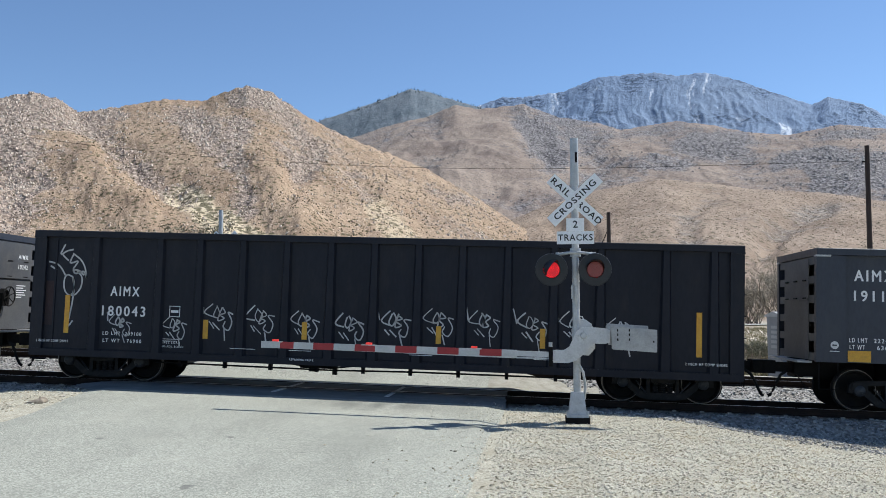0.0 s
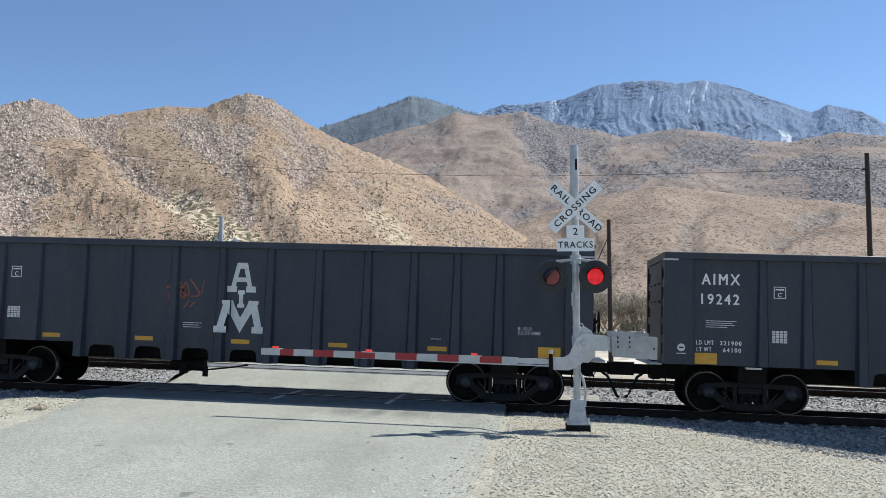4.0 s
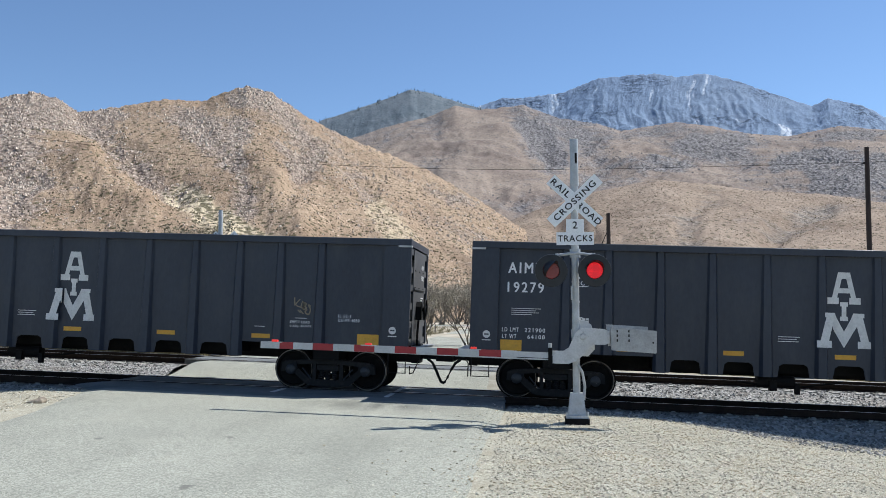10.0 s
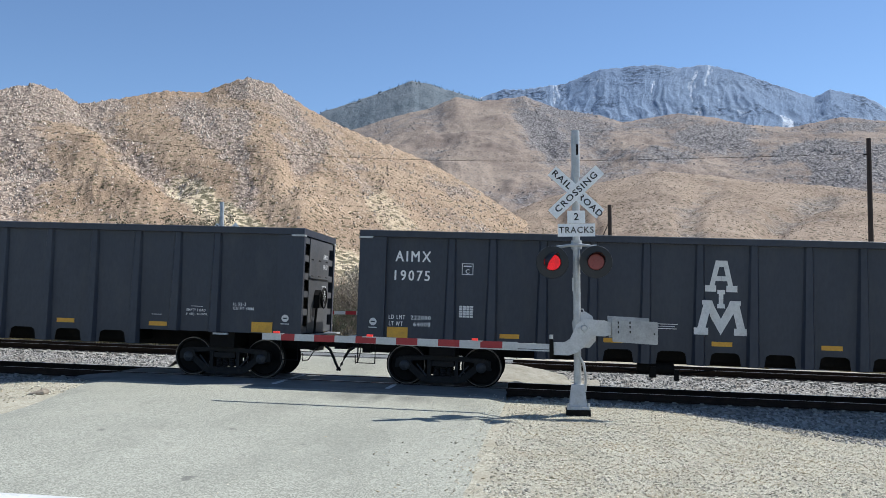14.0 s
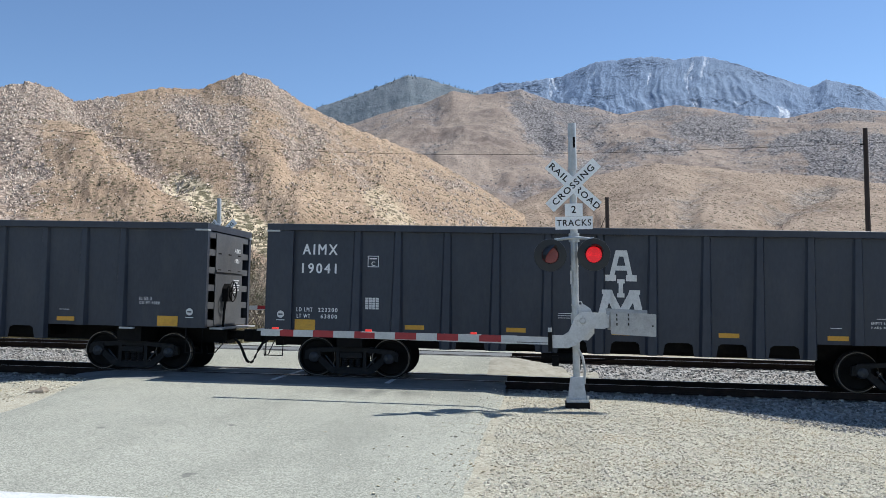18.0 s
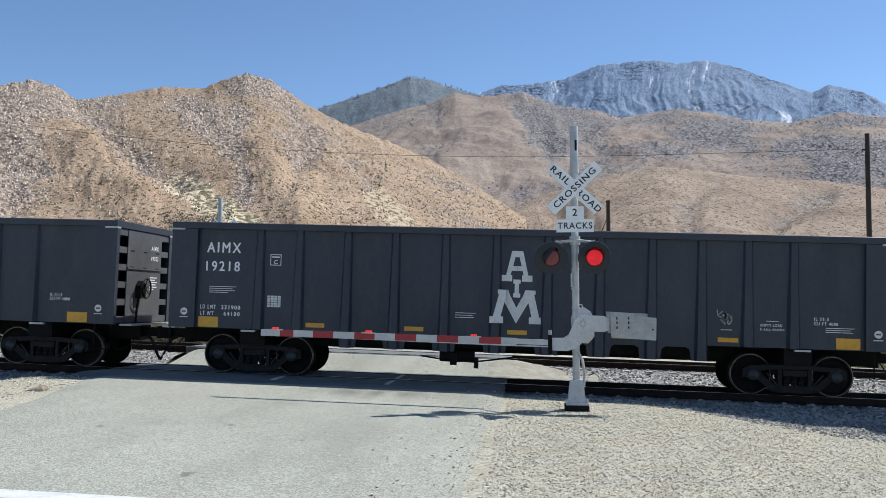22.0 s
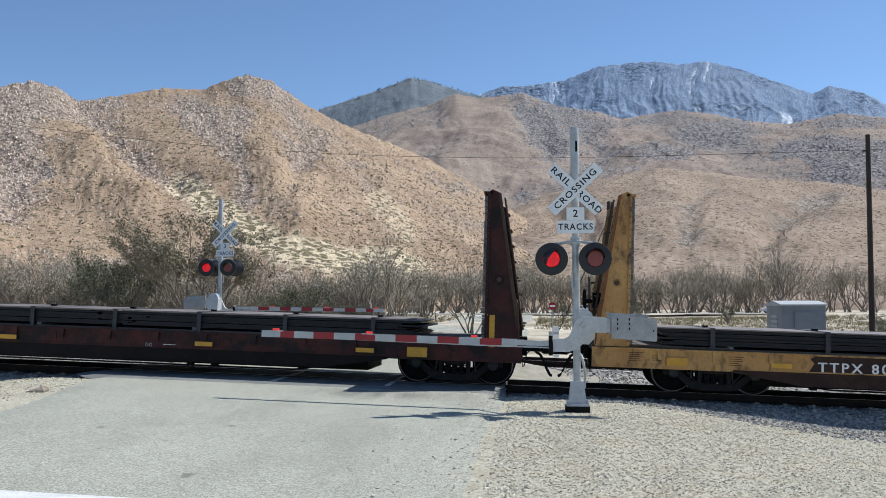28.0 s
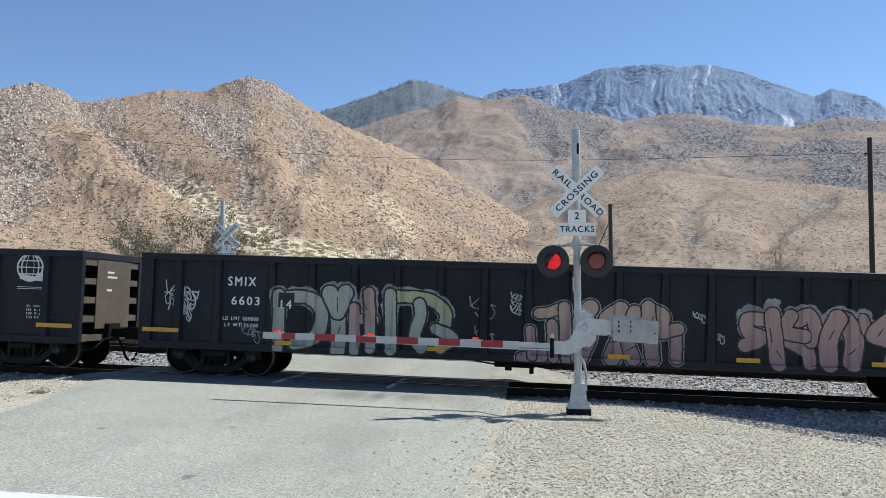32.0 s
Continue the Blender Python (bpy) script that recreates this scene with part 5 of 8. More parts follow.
    bracket = [(-0.44, 1.13), (-0.16, 1.12), (-0.02, 1.17), (0.12, 1.28), (0.3, 1.48), (0.5, 1.47), (0.6, 1.5), (0.6, 1.72), (0.5, 1.76), (0.2, 1.78), (0.08, 1.77), (-0.02, 1.68), (-0.14, 1.42), (-0.24, 1.36), (-0.44, 1.36)]
    br = part("arm_bracket", Geo().prism(bracket, "y", -0.2, -0.12), SILVER, s, "curved silver arm bracket")
    part("pivot_bolt", Geo().turned([(-0.24, 0.05), (-0.2, 0.06)], "y", (0.12, 1.62), 12), GALV, br)
    for dx, dz in ((-0.1, 0), (0.1, 0), (0, 0.08), (0, -0.08)):
        part("bolt", Geo().turned([(-0.215, 0.018), (-0.2, 0.018)], "y", (0.12 + dx, 1.62 + dz), 6), GALV, br)
    part("clamp_bracket", Geo().box(-0.52, -0.45, -0.24, -0.1, 1.06, 1.42), IRON, s, "dark clamp")
    part("clamp_bolt", Geo().cyl((-0.485, -0.2), 0.035, "z", 1.42, 1.5, 8), GALV, s)
    cw = part("counterweight", Geo().prism([(0.62, 1.775), (0.635, 1.79), (1.425, 1.73), (1.44, 1.715), (1.43, 1.335), (1.415, 1.32), (0.64, 1.375), (0.625, 1.39)], "y", -0.27, -0.21), PLATE_GREY, s, "flat grey counterweight plates")
    part("counterweight_back", Geo().prism([(0.55, 1.845), (1.3, 1.8), (1.3, 1.4), (0.58, 1.45)], "y", -0.11, -0.05), PLATE_GREY, s)
    for x in (0.72, 0.93):
        for z in (1.55, 1.64, 1.72):
            part("bolt_slot", Geo().box(x, x + 0.022, -0.277, -0.2705, z - 0.02, z + 0.025), IRON, cw)
    part("bolt_slot", Geo().box(1.36, 1.385, -0.277, -0.2705, 1.5, 1.53), IRON, cw)
    # arm
    arm = new("gate_arm")
    arm.parent = s
    tagged(arm, "gate arm with red and white stripes")
    length, rise, lift = (5.49, 0.18, 1.275) if front else (5.49, -0.1, 1.39)
    arm.matrix_basis = pose(-0.48, -0.18, lift, 0, math.degrees(math.atan2(rise, length)), 0)
    part("arm_tube", Geo().prism([(-length, -0.05), (0.0, -0.05), (0.0, 0.05), (-length, 0.05)], "y", -0.03, 0.03), SILVER, arm)
    part("arm_channel", Geo().prism([(-3.9, -0.064), (0.0, -0.064), (0.0, -0.088), (-0.9, -0.088)], "y", -0.025, 0.025), SILVER, arm)
    spots = [(0.905, 1.315), (1.705, 2.105), (2.495, 2.9), (3.285, 3.675), (4.08, 4.475), (4.855, 5.12)]
    edges = [0.62] + [v for q in spots for v in q] + [length]
    for side, y0, y1 in ((-1, -0.037, -0.031), (1, 0.031, 0.037)):
        for a, b in spots:
            part("red_stripe", Geo().box(-b, -a, y0, y1, -0.062, 0.062), STRIPE_RED, arm, "red reflective stripe")
        for a, b in zip(edges[0::2], edges[1::2]):
            part("white_stripe", Geo().box(-b, -a, y0 + 0.001, y1 - 0.001, -0.062, 0.062), STRIPE_WHITE, arm, "white reflective stripe")
    for q in (5.22, 3.41, 1.42):
        li = part("arm_light", Geo().box(-q - 0.055, -q + 0.055, -0.04, 0.04, 0.066, 0.105), RED_SMALL, arm, "small red arm light")
        part("light_clip", Geo().box(-q - 0.14, -q + 0.14, -0.04, 0.04, 0.05, 0.066), GALV, li)
    s.matrix_basis = m
    return s


signal = crossing_signal(pose(0.715, 16.5, plane(0.68) - 0.08))
signal_far = crossing_signal(pose(-11.4, 30.5, plane(-11.4) + 0.0, 0, 0, 180), False)


# ---------------------------------------------------------------- railway cars
# x runs along the car, -y is the side towards the road, z from the rail tops
HALF = 1.575
# Pale and dark copies of one end paint: shade by facing, kept in the colour.
END_GREY = surface("car_end_pale_grey", (0.12, 0.107, 0.096), (0.175, 0.158, 0.14), 0.8, 0.7, dirt=(0.1, 0.085, 0.07), dirt_amount=0.6)
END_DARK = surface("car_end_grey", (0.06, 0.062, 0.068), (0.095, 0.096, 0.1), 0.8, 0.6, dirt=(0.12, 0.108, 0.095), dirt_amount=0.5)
TRUCK_MESH = {}


def truck_meshes():
    if TRUCK_MESH:
        return TRUCK_MESH
    g = Geo()
    top_chord = [(-1.12, 0.4), (-1.1, 0.6), (-0.98, 0.66), (-0.62, 0.68), (-0.3, 0.7), (0.3, 0.7), (0.62, 0.68), (0.98, 0.66), (1.1, 0.6), (1.12, 0.4), (1.02, 0.4), (0.98, 0.54), (0.7, 0.57), (0.3, 0.6), (-0.3, 0.6), (-0.7, 0.57), (-0.98, 0.54), (-1.02, 0.4)]
    bottom = [(-0.95, 0.5), (-0.8, 0.55), (-0.42, 0.24), (0.42, 0.24), (0.8, 0.55), (0.95, 0.5), (0.52, 0.12), (0.3, 0.08), (-0.3, 0.08), (-0.52, 0.12)]
    for y in (-1.06, 0.92):
        g.prism(top_chord, "y", y, y + 0.14).prism(bottom, "y", y + 0.01, y + 0.13)
        for x in (-0.36, 0.28):
            g.prism([(x, 0.2), (x + 0.08, 0.2), (x + 0.08, 0.62), (x, 0.62)], "y", y - 0.015, y + 0.15)
        g.box(-0.26, 0.26, y - 0.04, y + 0.16, 0.46, 0.58)
        for x in (-0.89, 0.89):
            g.prism([(x - 0.17, 0.5), (x - 0.14, 0.64), (x + 0.14, 0.64), (x + 0.17, 0.5), (x + 0.12, 0.46), (x - 0.12, 0.46)], "y", y - 0.03, y + 0.15)
    g.box(-0.2, 0.2, -1.0, 1.0, 0.42, 0.68)
    TRUCK_MESH["truck"] = g.mesh("truck", TRUCK_GREY)
    w = Geo()
    for s in (-1, 1):
        prof = [(s * 0.64, 0.08), (s * 0.66, 0.36), (s * 0.648, 0.49), (s * 0.68, 0.492), (s * 0.69, 0.457), (s * 0.775, 0.45), (s * 0.783, 0.438), (s * 0.783, 0.39), (s * 0.74, 0.37), (s * 0.715, 0.18), (s * 0.76, 0.13), (s * 0.78, 0.08)]
        w.turned(prof, "y", n=36)
    w.cyl((0, 0), 0.08, "y", -1.0, 1.0, 12)
    TRUCK_MESH["wheelset"] = w.mesh("wheelset", IRON, True)
    for s, nm in ((-1, "rim"), (1, "rim_far")):
        r = Geo().turned([(s * 0.7, 0.4585), (s * 0.776, 0.4515), (s * 0.786, 0.442), (s * 0.786, 0.431), (s * 0.776, 0.428)], "y", n=40, caps=False)
        TRUCK_MESH[nm] = r.mesh("tread", TREAD, True)
    for s, nm in ((-1, "cap"), (1, "cap_far")):
        c = Geo().turned([(s * 0.9, 0.12), (s * 1.09, 0.12), (s * 1.11, 0.1), (s * 1.12, 0.0)], "y", n=16)
        for k in range(3):
            a = radians(120 * k)
            c.cyl((0.06 * math.cos(a), 0.06 * math.sin(a)), 0.018, "y", s * 1.11, s * 1.135, 6)
        TRUCK_MESH[nm] = c.mesh("bearing_cap", HUB, True)
    coil = []
    for j in range(5):
        coil += [(0.2 + 0.05 * j, 0.055), (0.215 + 0.05 * j, 0.074), (0.235 + 0.05 * j, 0.074)]
    TRUCK_MESH["spring"] = Geo().turned(coil + [(0.45, 0.055)], "z", n=10).mesh("spring", TRUCK_GREY)
    for s, nm in ((-1, "brake_rod"), (1, "brake_rod_b")):
        TRUCK_MESH[nm] = Geo().tube([(s * 0.38, -1.08, 0.24), (s * 0.6, -1.1, 0.5)], 0.018, 6).mesh("brake_rod", HUB)
    return TRUCK_MESH




def truck(parent, x):
    ms = truck_meshes()
    t = part("truck", ms["truck"], None, parent, "black cast-steel freight truck", at=pose(x, 0, 0))
    for s in (-0.89, 0.89):
        w = part("wheelset", ms["wheelset"], None, t, at=pose(s, 0, 0.457))
        for nm in ("rim", "rim_far"):
            part("tread", ms[nm], None, t, "worn bright wheel rim", at=pose(s, 0, 0.457))
        for nm in ("cap", "cap_far"):
            part("bearing_cap", ms[nm], None, t, at=pose(s, 0, 0.457))
    for x in (-0.16, 0.0, 0.16):
        for y in (-0.99, 0.99):
            part("spring", ms["spring"], None, t, at=pose(x, y, 0))
    for nm in ("brake_rod", "brake_rod_b"):
        part("brake_rod", ms[nm], None, t)
    return t


def coupler(parent, s, half):
    """Coupler with its striker and hanging air hose at the end on side s."""
    g = Geo().box(min(s * (half - 0.4), s * (half + 0.62)), max(s * (half - 0.4), s * (half + 0.62)), -0.11, 0.11, 0.76, 0.98)
    g.prism([(s * (half + 0.5), -0.22), (s * (half + 0.78), -0.16), (s * (half + 0.82), 0.1), (s * (half + 0.6), 0.24), (s * (half + 0.45), 0.14)], "z", 0.72, 1.02)
    g.box(min(s * (half - 0.1), s * (half + 0.1)), max(s * (half - 0.1), s * (half + 0.1)), -0.3, 0.3, 0.66, 1.1)
    c = part("coupler", g, IRON, parent, "black knuckle coupler")
    part("air_hose", Geo().tube([(s * (half + 0.3), -0.3, 0.78), (s * (half + 0.42), -0.34, 0.7), (s * (half + 0.51), -0.36, 0.54), (s * (half + 0.59), -0.37, 0.36), (s * (half + 0.65), -0.36, 0.25), (s * (half + 0.7), -0.34, 0.22)], 0.034, 7), RUBBER, c, smooth=True)
    part("cut_lever", Geo().tube([(s * (half + 0.03), -1.45, 0.66), (s * (half + 0.03), -1.4, 0.48), (s * (half + 0.06), -1.0, 0.48), (s * (half + 0.1), -0.5, 0.72), (s * (half + 0.2), 0, 0.8)], 0.014, 5), IRON, c)


def bar_mark(parent, x, z, w, h, mat, y=-HALF, name="painted_bar", label=""):
    return part(name, Geo().box(x - w / 2, x + w / 2, y - 0.004, y, z - h / 2, z + h / 2), mat, parent, label)


def fine_print(parent, x, z, w, rows, y, mat=None, step=0.045):
    """Small illegible stencilling as plain bars."""
    for k in range(rows):
        ww = w * (1.0, 0.86, 0.94, 0.7, 0.9)[k % 5]
        part("stencil_bar", Geo().box(x - w / 2, x - w / 2 + ww, y - 0.004, y, z - k * step - 0.006, z - k * step + 0.006), mat or WHITE_MARK, parent)


def hat_post(g, x, z0, z1, y0, d0, d1, w0, w1, side):
    """A tapered side post from z0 to z1 on the sheet at y0."""
    v = []
    for z, d, w in ((z0, d0, w0), (z1, d1, w1)):
        v += [(x - w / 2, side * y0, z), (x - w / 2 * 0.62, side * (y0 + d), z), (x + w / 2 * 0.62, side * (y0 + d), z), (x + w / 2, side * y0, z)]
    g.add(v, [(0, 1, 5, 4), (1, 2, 6, 5), (2, 3, 7, 6), (0, 3, 2, 1), (4, 5, 6, 7), (3, 0, 4, 7)])
    return g


def end_wall(car, s, half, top, bottom, paint, ribs, inset, plate):
    """Car end: recessed sheet, horizontal bars, and on newer cars a flat plate in the middle."""
    x = s * (half - inset - 0.12)
    e = part("end_wall", Geo().box(min(x, x - s * 0.03), max(x, x - s * 0.03), -HALF + 0.12, HALF - 0.12, bottom, top - 0.02), CAR_BLACK, car)
    for k in range(ribs):
        if not plate and top > 3:
            break
        z = bottom + 0.1 + (top - bottom - 0.36) * k / (ribs - 1)
        xs = sorted((x + s * 0.002, s * (half - 0.03)))
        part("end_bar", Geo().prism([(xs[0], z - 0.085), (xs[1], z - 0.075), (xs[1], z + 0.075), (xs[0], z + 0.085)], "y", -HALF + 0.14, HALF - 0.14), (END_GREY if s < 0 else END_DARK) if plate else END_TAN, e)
    if not plate and top > 3:
        xs = sorted((x, s * (half - 0.06)))
        part("end_panel", Geo().box(xs[0], xs[1], -0.92, 0.92, bottom + 0.25, top - 0.3), END_DARK, e, "flat dusty end panel")
        for yy in (-1.0, 1.0):
            xs = sorted((x, s * (half - 0.05)))
            part("end_post", Geo().box(xs[0], xs[1], yy - 0.07, yy + 0.07, bottom, top - 0.16), paint, e)
        for k in range(5):
            z = bottom + 0.45 + 0.48 * k
            for yy in (-1.42, 1.0):
                part("grab_iron", Geo().tube([(s * (half - 0.1), yy, z), (s * (half + 0.06), yy, z), (s * (half + 0.06), yy + 0.42, z), (s * (half - 0.1), yy + 0.42, z)], 0.014, 5), paint, e)
    if not plate and top < 3:
        xs = sorted((s * (half - 0.027), s * (half - 0.012)))
        part("end_plate", Geo().box(xs[0], xs[1], -0.8, 0.95, bottom + 0.32, top - 0.18), END_TAN, e, "dusty tan end plate")
        for zz, w in ((top - 0.5, 0.34), (top - 0.62, 0.5), (top - 0.95, 0.26)):
            part("stencil_bars", Geo().box(min(xs[0], s * (half - 0.008)), max(xs[1], s * (half - 0.008)), -0.3, -0.3 + w, zz, zz + 0.05), LOGO_GREY, e)
    if plate:
        xs = sorted((s * (half - 0.027), s * (half - 0.012)))
        # The +x plate takes the darker copy, its shade put into the colour.
        part("end_plate", Geo().box(xs[0], xs[1], -0.95, 0.95, bottom + 0.02, top - 0.2), END_GREY if s < 0 else END_DARK, e, "flat pale grey end plate" if s < 0 else "flat grey end plate")
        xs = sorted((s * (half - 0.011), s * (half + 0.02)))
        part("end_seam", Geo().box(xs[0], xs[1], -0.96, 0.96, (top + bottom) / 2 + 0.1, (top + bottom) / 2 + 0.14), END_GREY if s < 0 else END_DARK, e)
        if s > 0:
            for k in range(6):
                part("stencil_bar", Geo().box(half - 0.011, half - 0.007, 0.32, 0.32 + (0.4, 0.3, 0.44, 0.36, 0.42, 0.24)[k], 2.22 - 0.06 * k, 2.245 - 0.06 * k), WHITE_MARK, e)
        for z in (top - 0.7, top - 1.1):
            for yy in (-0.7, 0.0, 0.7):
                part("end_slot", Geo().box(xs[0], s * (half - 0.005) if s > 0 else xs[1], yy - 0.1, yy + 0.1, z, z + 0.03), IRON, e)
        xs = sorted((s * (half + 0.3), s * (half - 0.02)))
        part("end_platform", Geo().box(xs[0], xs[1], -1.2, 1.2, bottom - 0.04, bottom), GALV, e, "galvanised end platform")
    return e


def gondola(spec):
    """An open gondola car. spec: half length, top, sill, posts, paint, deep skirt."""
    car = new("gondola_car")
    half, top, paint = spec["half"], spec["top"], spec["paint"]
    sheet_y = HALF - spec["depth"]
    low = spec["sheet_low"]
    for side, nm in ((-1, "side_sheet"), (1, "side_sheet")):
        ys = sorted((side * sheet_y, side * (sheet_y - 0.015)))
        part(nm, Geo().box(-half + 0.02, half - 0.02, ys[0], ys[1], low, top - 0.12), paint, car)
        yi = sorted((side * (sheet_y - 0.018), side * (sheet_y - 0.022)))
        part("inner_lining", Geo().box(-half + 0.03, half - 0.03, yi[0], yi[1], low + 0.12, top - 0.12), CAR_INSIDE, car, "worn inner side of the car")
        yt = sorted((side * (HALF + 0.005), side * (HALF - 0.2)))
        part("top_chord", Geo().prism([(yt[0], top - 0.15), (yt[1], top - 0.15), (yt[1], top - 0.012), (yt[1] - 0.02, top), (yt[0] + 0.02, top), (yt[0], top - 0.012)], "x", -half, half), paint, car)
        for x in spec["posts"]:
            inner = spec["skirt"] and abs(x) < spec["inner"]
            z0 = spec["skirt"] if inner else low
            part("side_post", hat_post(Geo(), x, z0, top - 0.15, sheet_y, spec["depth"], spec["depth"] * spec["taper"], 0.3, 0.2, side), paint, car)
        if spec["skirt"]:
            ps = [x for x in spec["posts"] if abs(x) < spec["inner"]]
            for a, b in zip(ps, ps[1:]):
                c = (a + b) / 2
                out = [(a, spec["skirt"]), (a, low + 0.005), (b, low + 0.005), (b, spec["skirt"]), (c + 0.34, spec["skirt"]), (c + 0.3, low - 0.1), (c + 0.22, low - 0.05), (c - 0.22, low - 0.05), (c - 0.3, low - 0.1), (c - 0.34, spec["skirt"])]
                ys = sorted((side * sheet_y, side * (sheet_y - 0.02)))
                part("lower_skirt", Geo().prism(out, "y", ys[0], ys[1]), paint, car)
        else:
            ys = sorted((side * HALF, side * (sheet_y - 0.01)))
            part("side_sill", Geo().box(-half + 0.02, half - 0.02, ys[0], ys[1], low - 0.02, low + 0.14), paint, car)
    for s in (-1, 1):
        end_wall(car, s, half, top, low, paint, spec["ribs"], spec["inset"], spec["caps"])
        for side in (-1, 1):
            ys = sorted((side * HALF, side * (HALF - 0.16)))
            xs = sorted((s * half, s * (half - (0.62 if spec["caps"] else 0.3))))
            part("corner_post", Geo().box(xs[0], xs[1], ys[0] + (0.0 if side > 0 else 0.02), ys[1] - (0.0 if side < 0 else 0.02), low, top - 0.16), paint, car)
            xs = sorted((s * (half + 0.01), s * (half - 0.3)))
            part("corner_cap", Geo().box(xs[0], xs[1], ys[0] - 0.012, ys[1] + 0.012, top - 0.19, top - 0.15), GALV if spec["caps"] else paint, car)
        part("end_chord", Geo().box(min(s * (half - 0.16), s * half), max(s * (half - 0.16), s * half), -HALF + 0.2, HALF - 0.2, top - 0.16, top - 0.002), paint, car)
        coupler(car, s, half)
        truck(car, s * spec["truck"])
        part("bolster_web", Geo().box(s * spec["truck"] - 0.3, s * spec["truck"] + 0.3, -1.3, 1.3, 0.72, low), IRON, car)
        g = Geo().tube([(s * (half - 0.05), -HALF + 0.02, low), (s * (half - 0.05), -HALF + 0.02, 0.5), (s * (half - 0.45), -HALF + 0.02, 0.5), (s * (half - 0.45), -HALF + 0.02, low)], 0.018, 5)
        part("sill_step", g, IRON, car)
    part("floor_plate", Geo().box(-half + 0.05, half - 0.05, -sheet_y + 0.03, sheet_y - 0.03, low + 0.02, low + 0.1), CAR_INSIDE, car)
    part("centre_sill", Geo().box(-half + 0.1, half - 0.1, -0.28, 0.28, 0.68, low + 0.02), IRON, car)
    if spec["skirt"]:
        part("belly_pan", Geo().box(-spec["inner"] + 0.1, spec["inner"] - 0.1, -1.0, 1.0, spec["skirt"] + 0.06, low + 0.01), IRON, car)
    g = Geo().cyl((-1.05, 0.62), 0.14, "x", -1.75, -0.95, 12)
    g.tube([(-2.2, -1.1, 0.6), (-1.8, -1.12, 0.55), (-1.0, -1.12, 0.5), (-0.4, -1.1, 0.58), (0.1, -1.05, 0.66)], 0.02, 5)
    g.box(-1.5, -1.35, -1.25, -1.1, 0.42, 0.66).box(-0.95, -0.85, -1.2, -1.1, 0.36, 0.6)
    part("brake_gear", g, IRON, car, "black brake reservoir with pipes")
    if spec["caps"]:
        wheel = Geo().turned([(half + 0.185, 0.245), (half + 0.205, 0.265), (half + 0.225, 0.245), (half + 0.205, 0.225), (half + 0.185, 0.245)], "x", (-0.3, 1.95), 24, caps=False)
        for k in range(3):
            a = radians(60 * k + 20)
            wheel.tube([(half + 0.2, -0.3 + 0.245 * math.cos(a), 1.95 + 0.245 * math.sin(a)), (half + 0.17, -0.3, 1.95), (half + 0.2, -0.3 - 0.245 * math.cos(a), 1.95 - 0.245 * math.sin(a))], 0.012, 5)
        wheel.cyl((-0.3, 1.95), 0.045, "x", half - 0.1, half + 0.19, 8)
        wheel.prism([(-0.44, 1.7), (-0.2, 1.7), (-0.16, 1.82), (-0.18, 2.05), (-0.34, 2.14), (-0.46, 2.02)], "x", half - 0.02, half + 0.13)
        wheel.tube([(half + 0.06, -0.4, 1.72), (half + 0.05, -0.46, 1.4), (half + 0.05, -0.5, 0.98)], 0.03, 6)
        part("hand_brake", wheel, IRON, car, "round iron hand brake wheel")
    return car


def brand_block(car, x, z, y):
    """Stack of three pale geometric blocks, the owner's mark."""
    peak = [(-0.13, 0.76), (0.13, 0.76), (0.26, 0.25), (0.36, 0.25), (0.36, 0.12), (0.115, 0.12), (0.115, 0.25), (0.15, 0.25), (0.13, 0.34), (0.0, 0.34), (0.0, 0.44), (0.1, 0.44), (0.05, 0.63), (-0.05, 0.63), (-0.1, 0.44), (-0.005, 0.44), (-0.005, 0.34), (-0.13, 0.34), (-0.15, 0.25), (-0.115, 0.25), (-0.115, 0.12), (-0.36, 0.12), (-0.36, 0.25), (-0.26, 0.25)]
    beam = [(-0.085, 0.16), (0.085, 0.16), (0.085, 0.075), (0.05, 0.075), (0.05, -0.13), (0.085, -0.13), (0.085, -0.215), (-0.085, -0.215), (-0.085, -0.13), (-0.05, -0.13), (-0.05, 0.075), (-0.085, 0.075)]
    zigzag = [(-0.24, -0.06), (-0.2, -0.06), (-0.16, -0.16), (0.0, -0.43), (0.16, -0.16), (0.2, -0.06), (0.44, -0.06), (0.44, -0.15), (0.41, -0.15), (0.54, -0.62), (0.62, -0.62), (0.62, -0.76), (0.3, -0.76), (0.3, -0.62), (0.36, -0.62), (0.28, -0.32), (0.0, -0.76), (-0.24, -0.383)]
    leg = [(-0.44, -0.06), (-0.24, -0.06), (-0.24, -0.383), (-0.28, -0.32), (-0.36, -0.62), (-0.3, -0.62), (-0.3, -0.76), (-0.62, -0.76), (-0.62, -0.62), (-0.54, -0.62), (-0.41, -0.15), (-0.44, -0.15)]
    for outline in (peak, beam, zigzag):
        part("owner_mark", Geo().prism([(x - 0.12 + a * 0.96, z + 0.02 + b * 1.08) for a, b in outline], "y", y - 0.004, y), LOGO_GREY, car, "pale grey geometric owner mark")
    # the outer leg runs over the face of the side post
    n = len(leg)
    v = []
    for out in (0.004, 0.001):
        for a, b in leg:
            zz = z + 0.02 + b * 1.08
            v.append((x - 0.12 + a * 0.96, y + 0.002 - 0.125 * (1 - 0.55 * (zz - 1.08) / 2.32) - out, zz))
    part("owner_mark", Geo().add(v, [tuple(range(n))[::-1], tuple(range(n, 2 * n))] + [(k, (k + 1) % n, n + (k + 1) % n, n + k) for k in range(n)]), LOGO_GREY, car, "pale grey geometric owner mark")


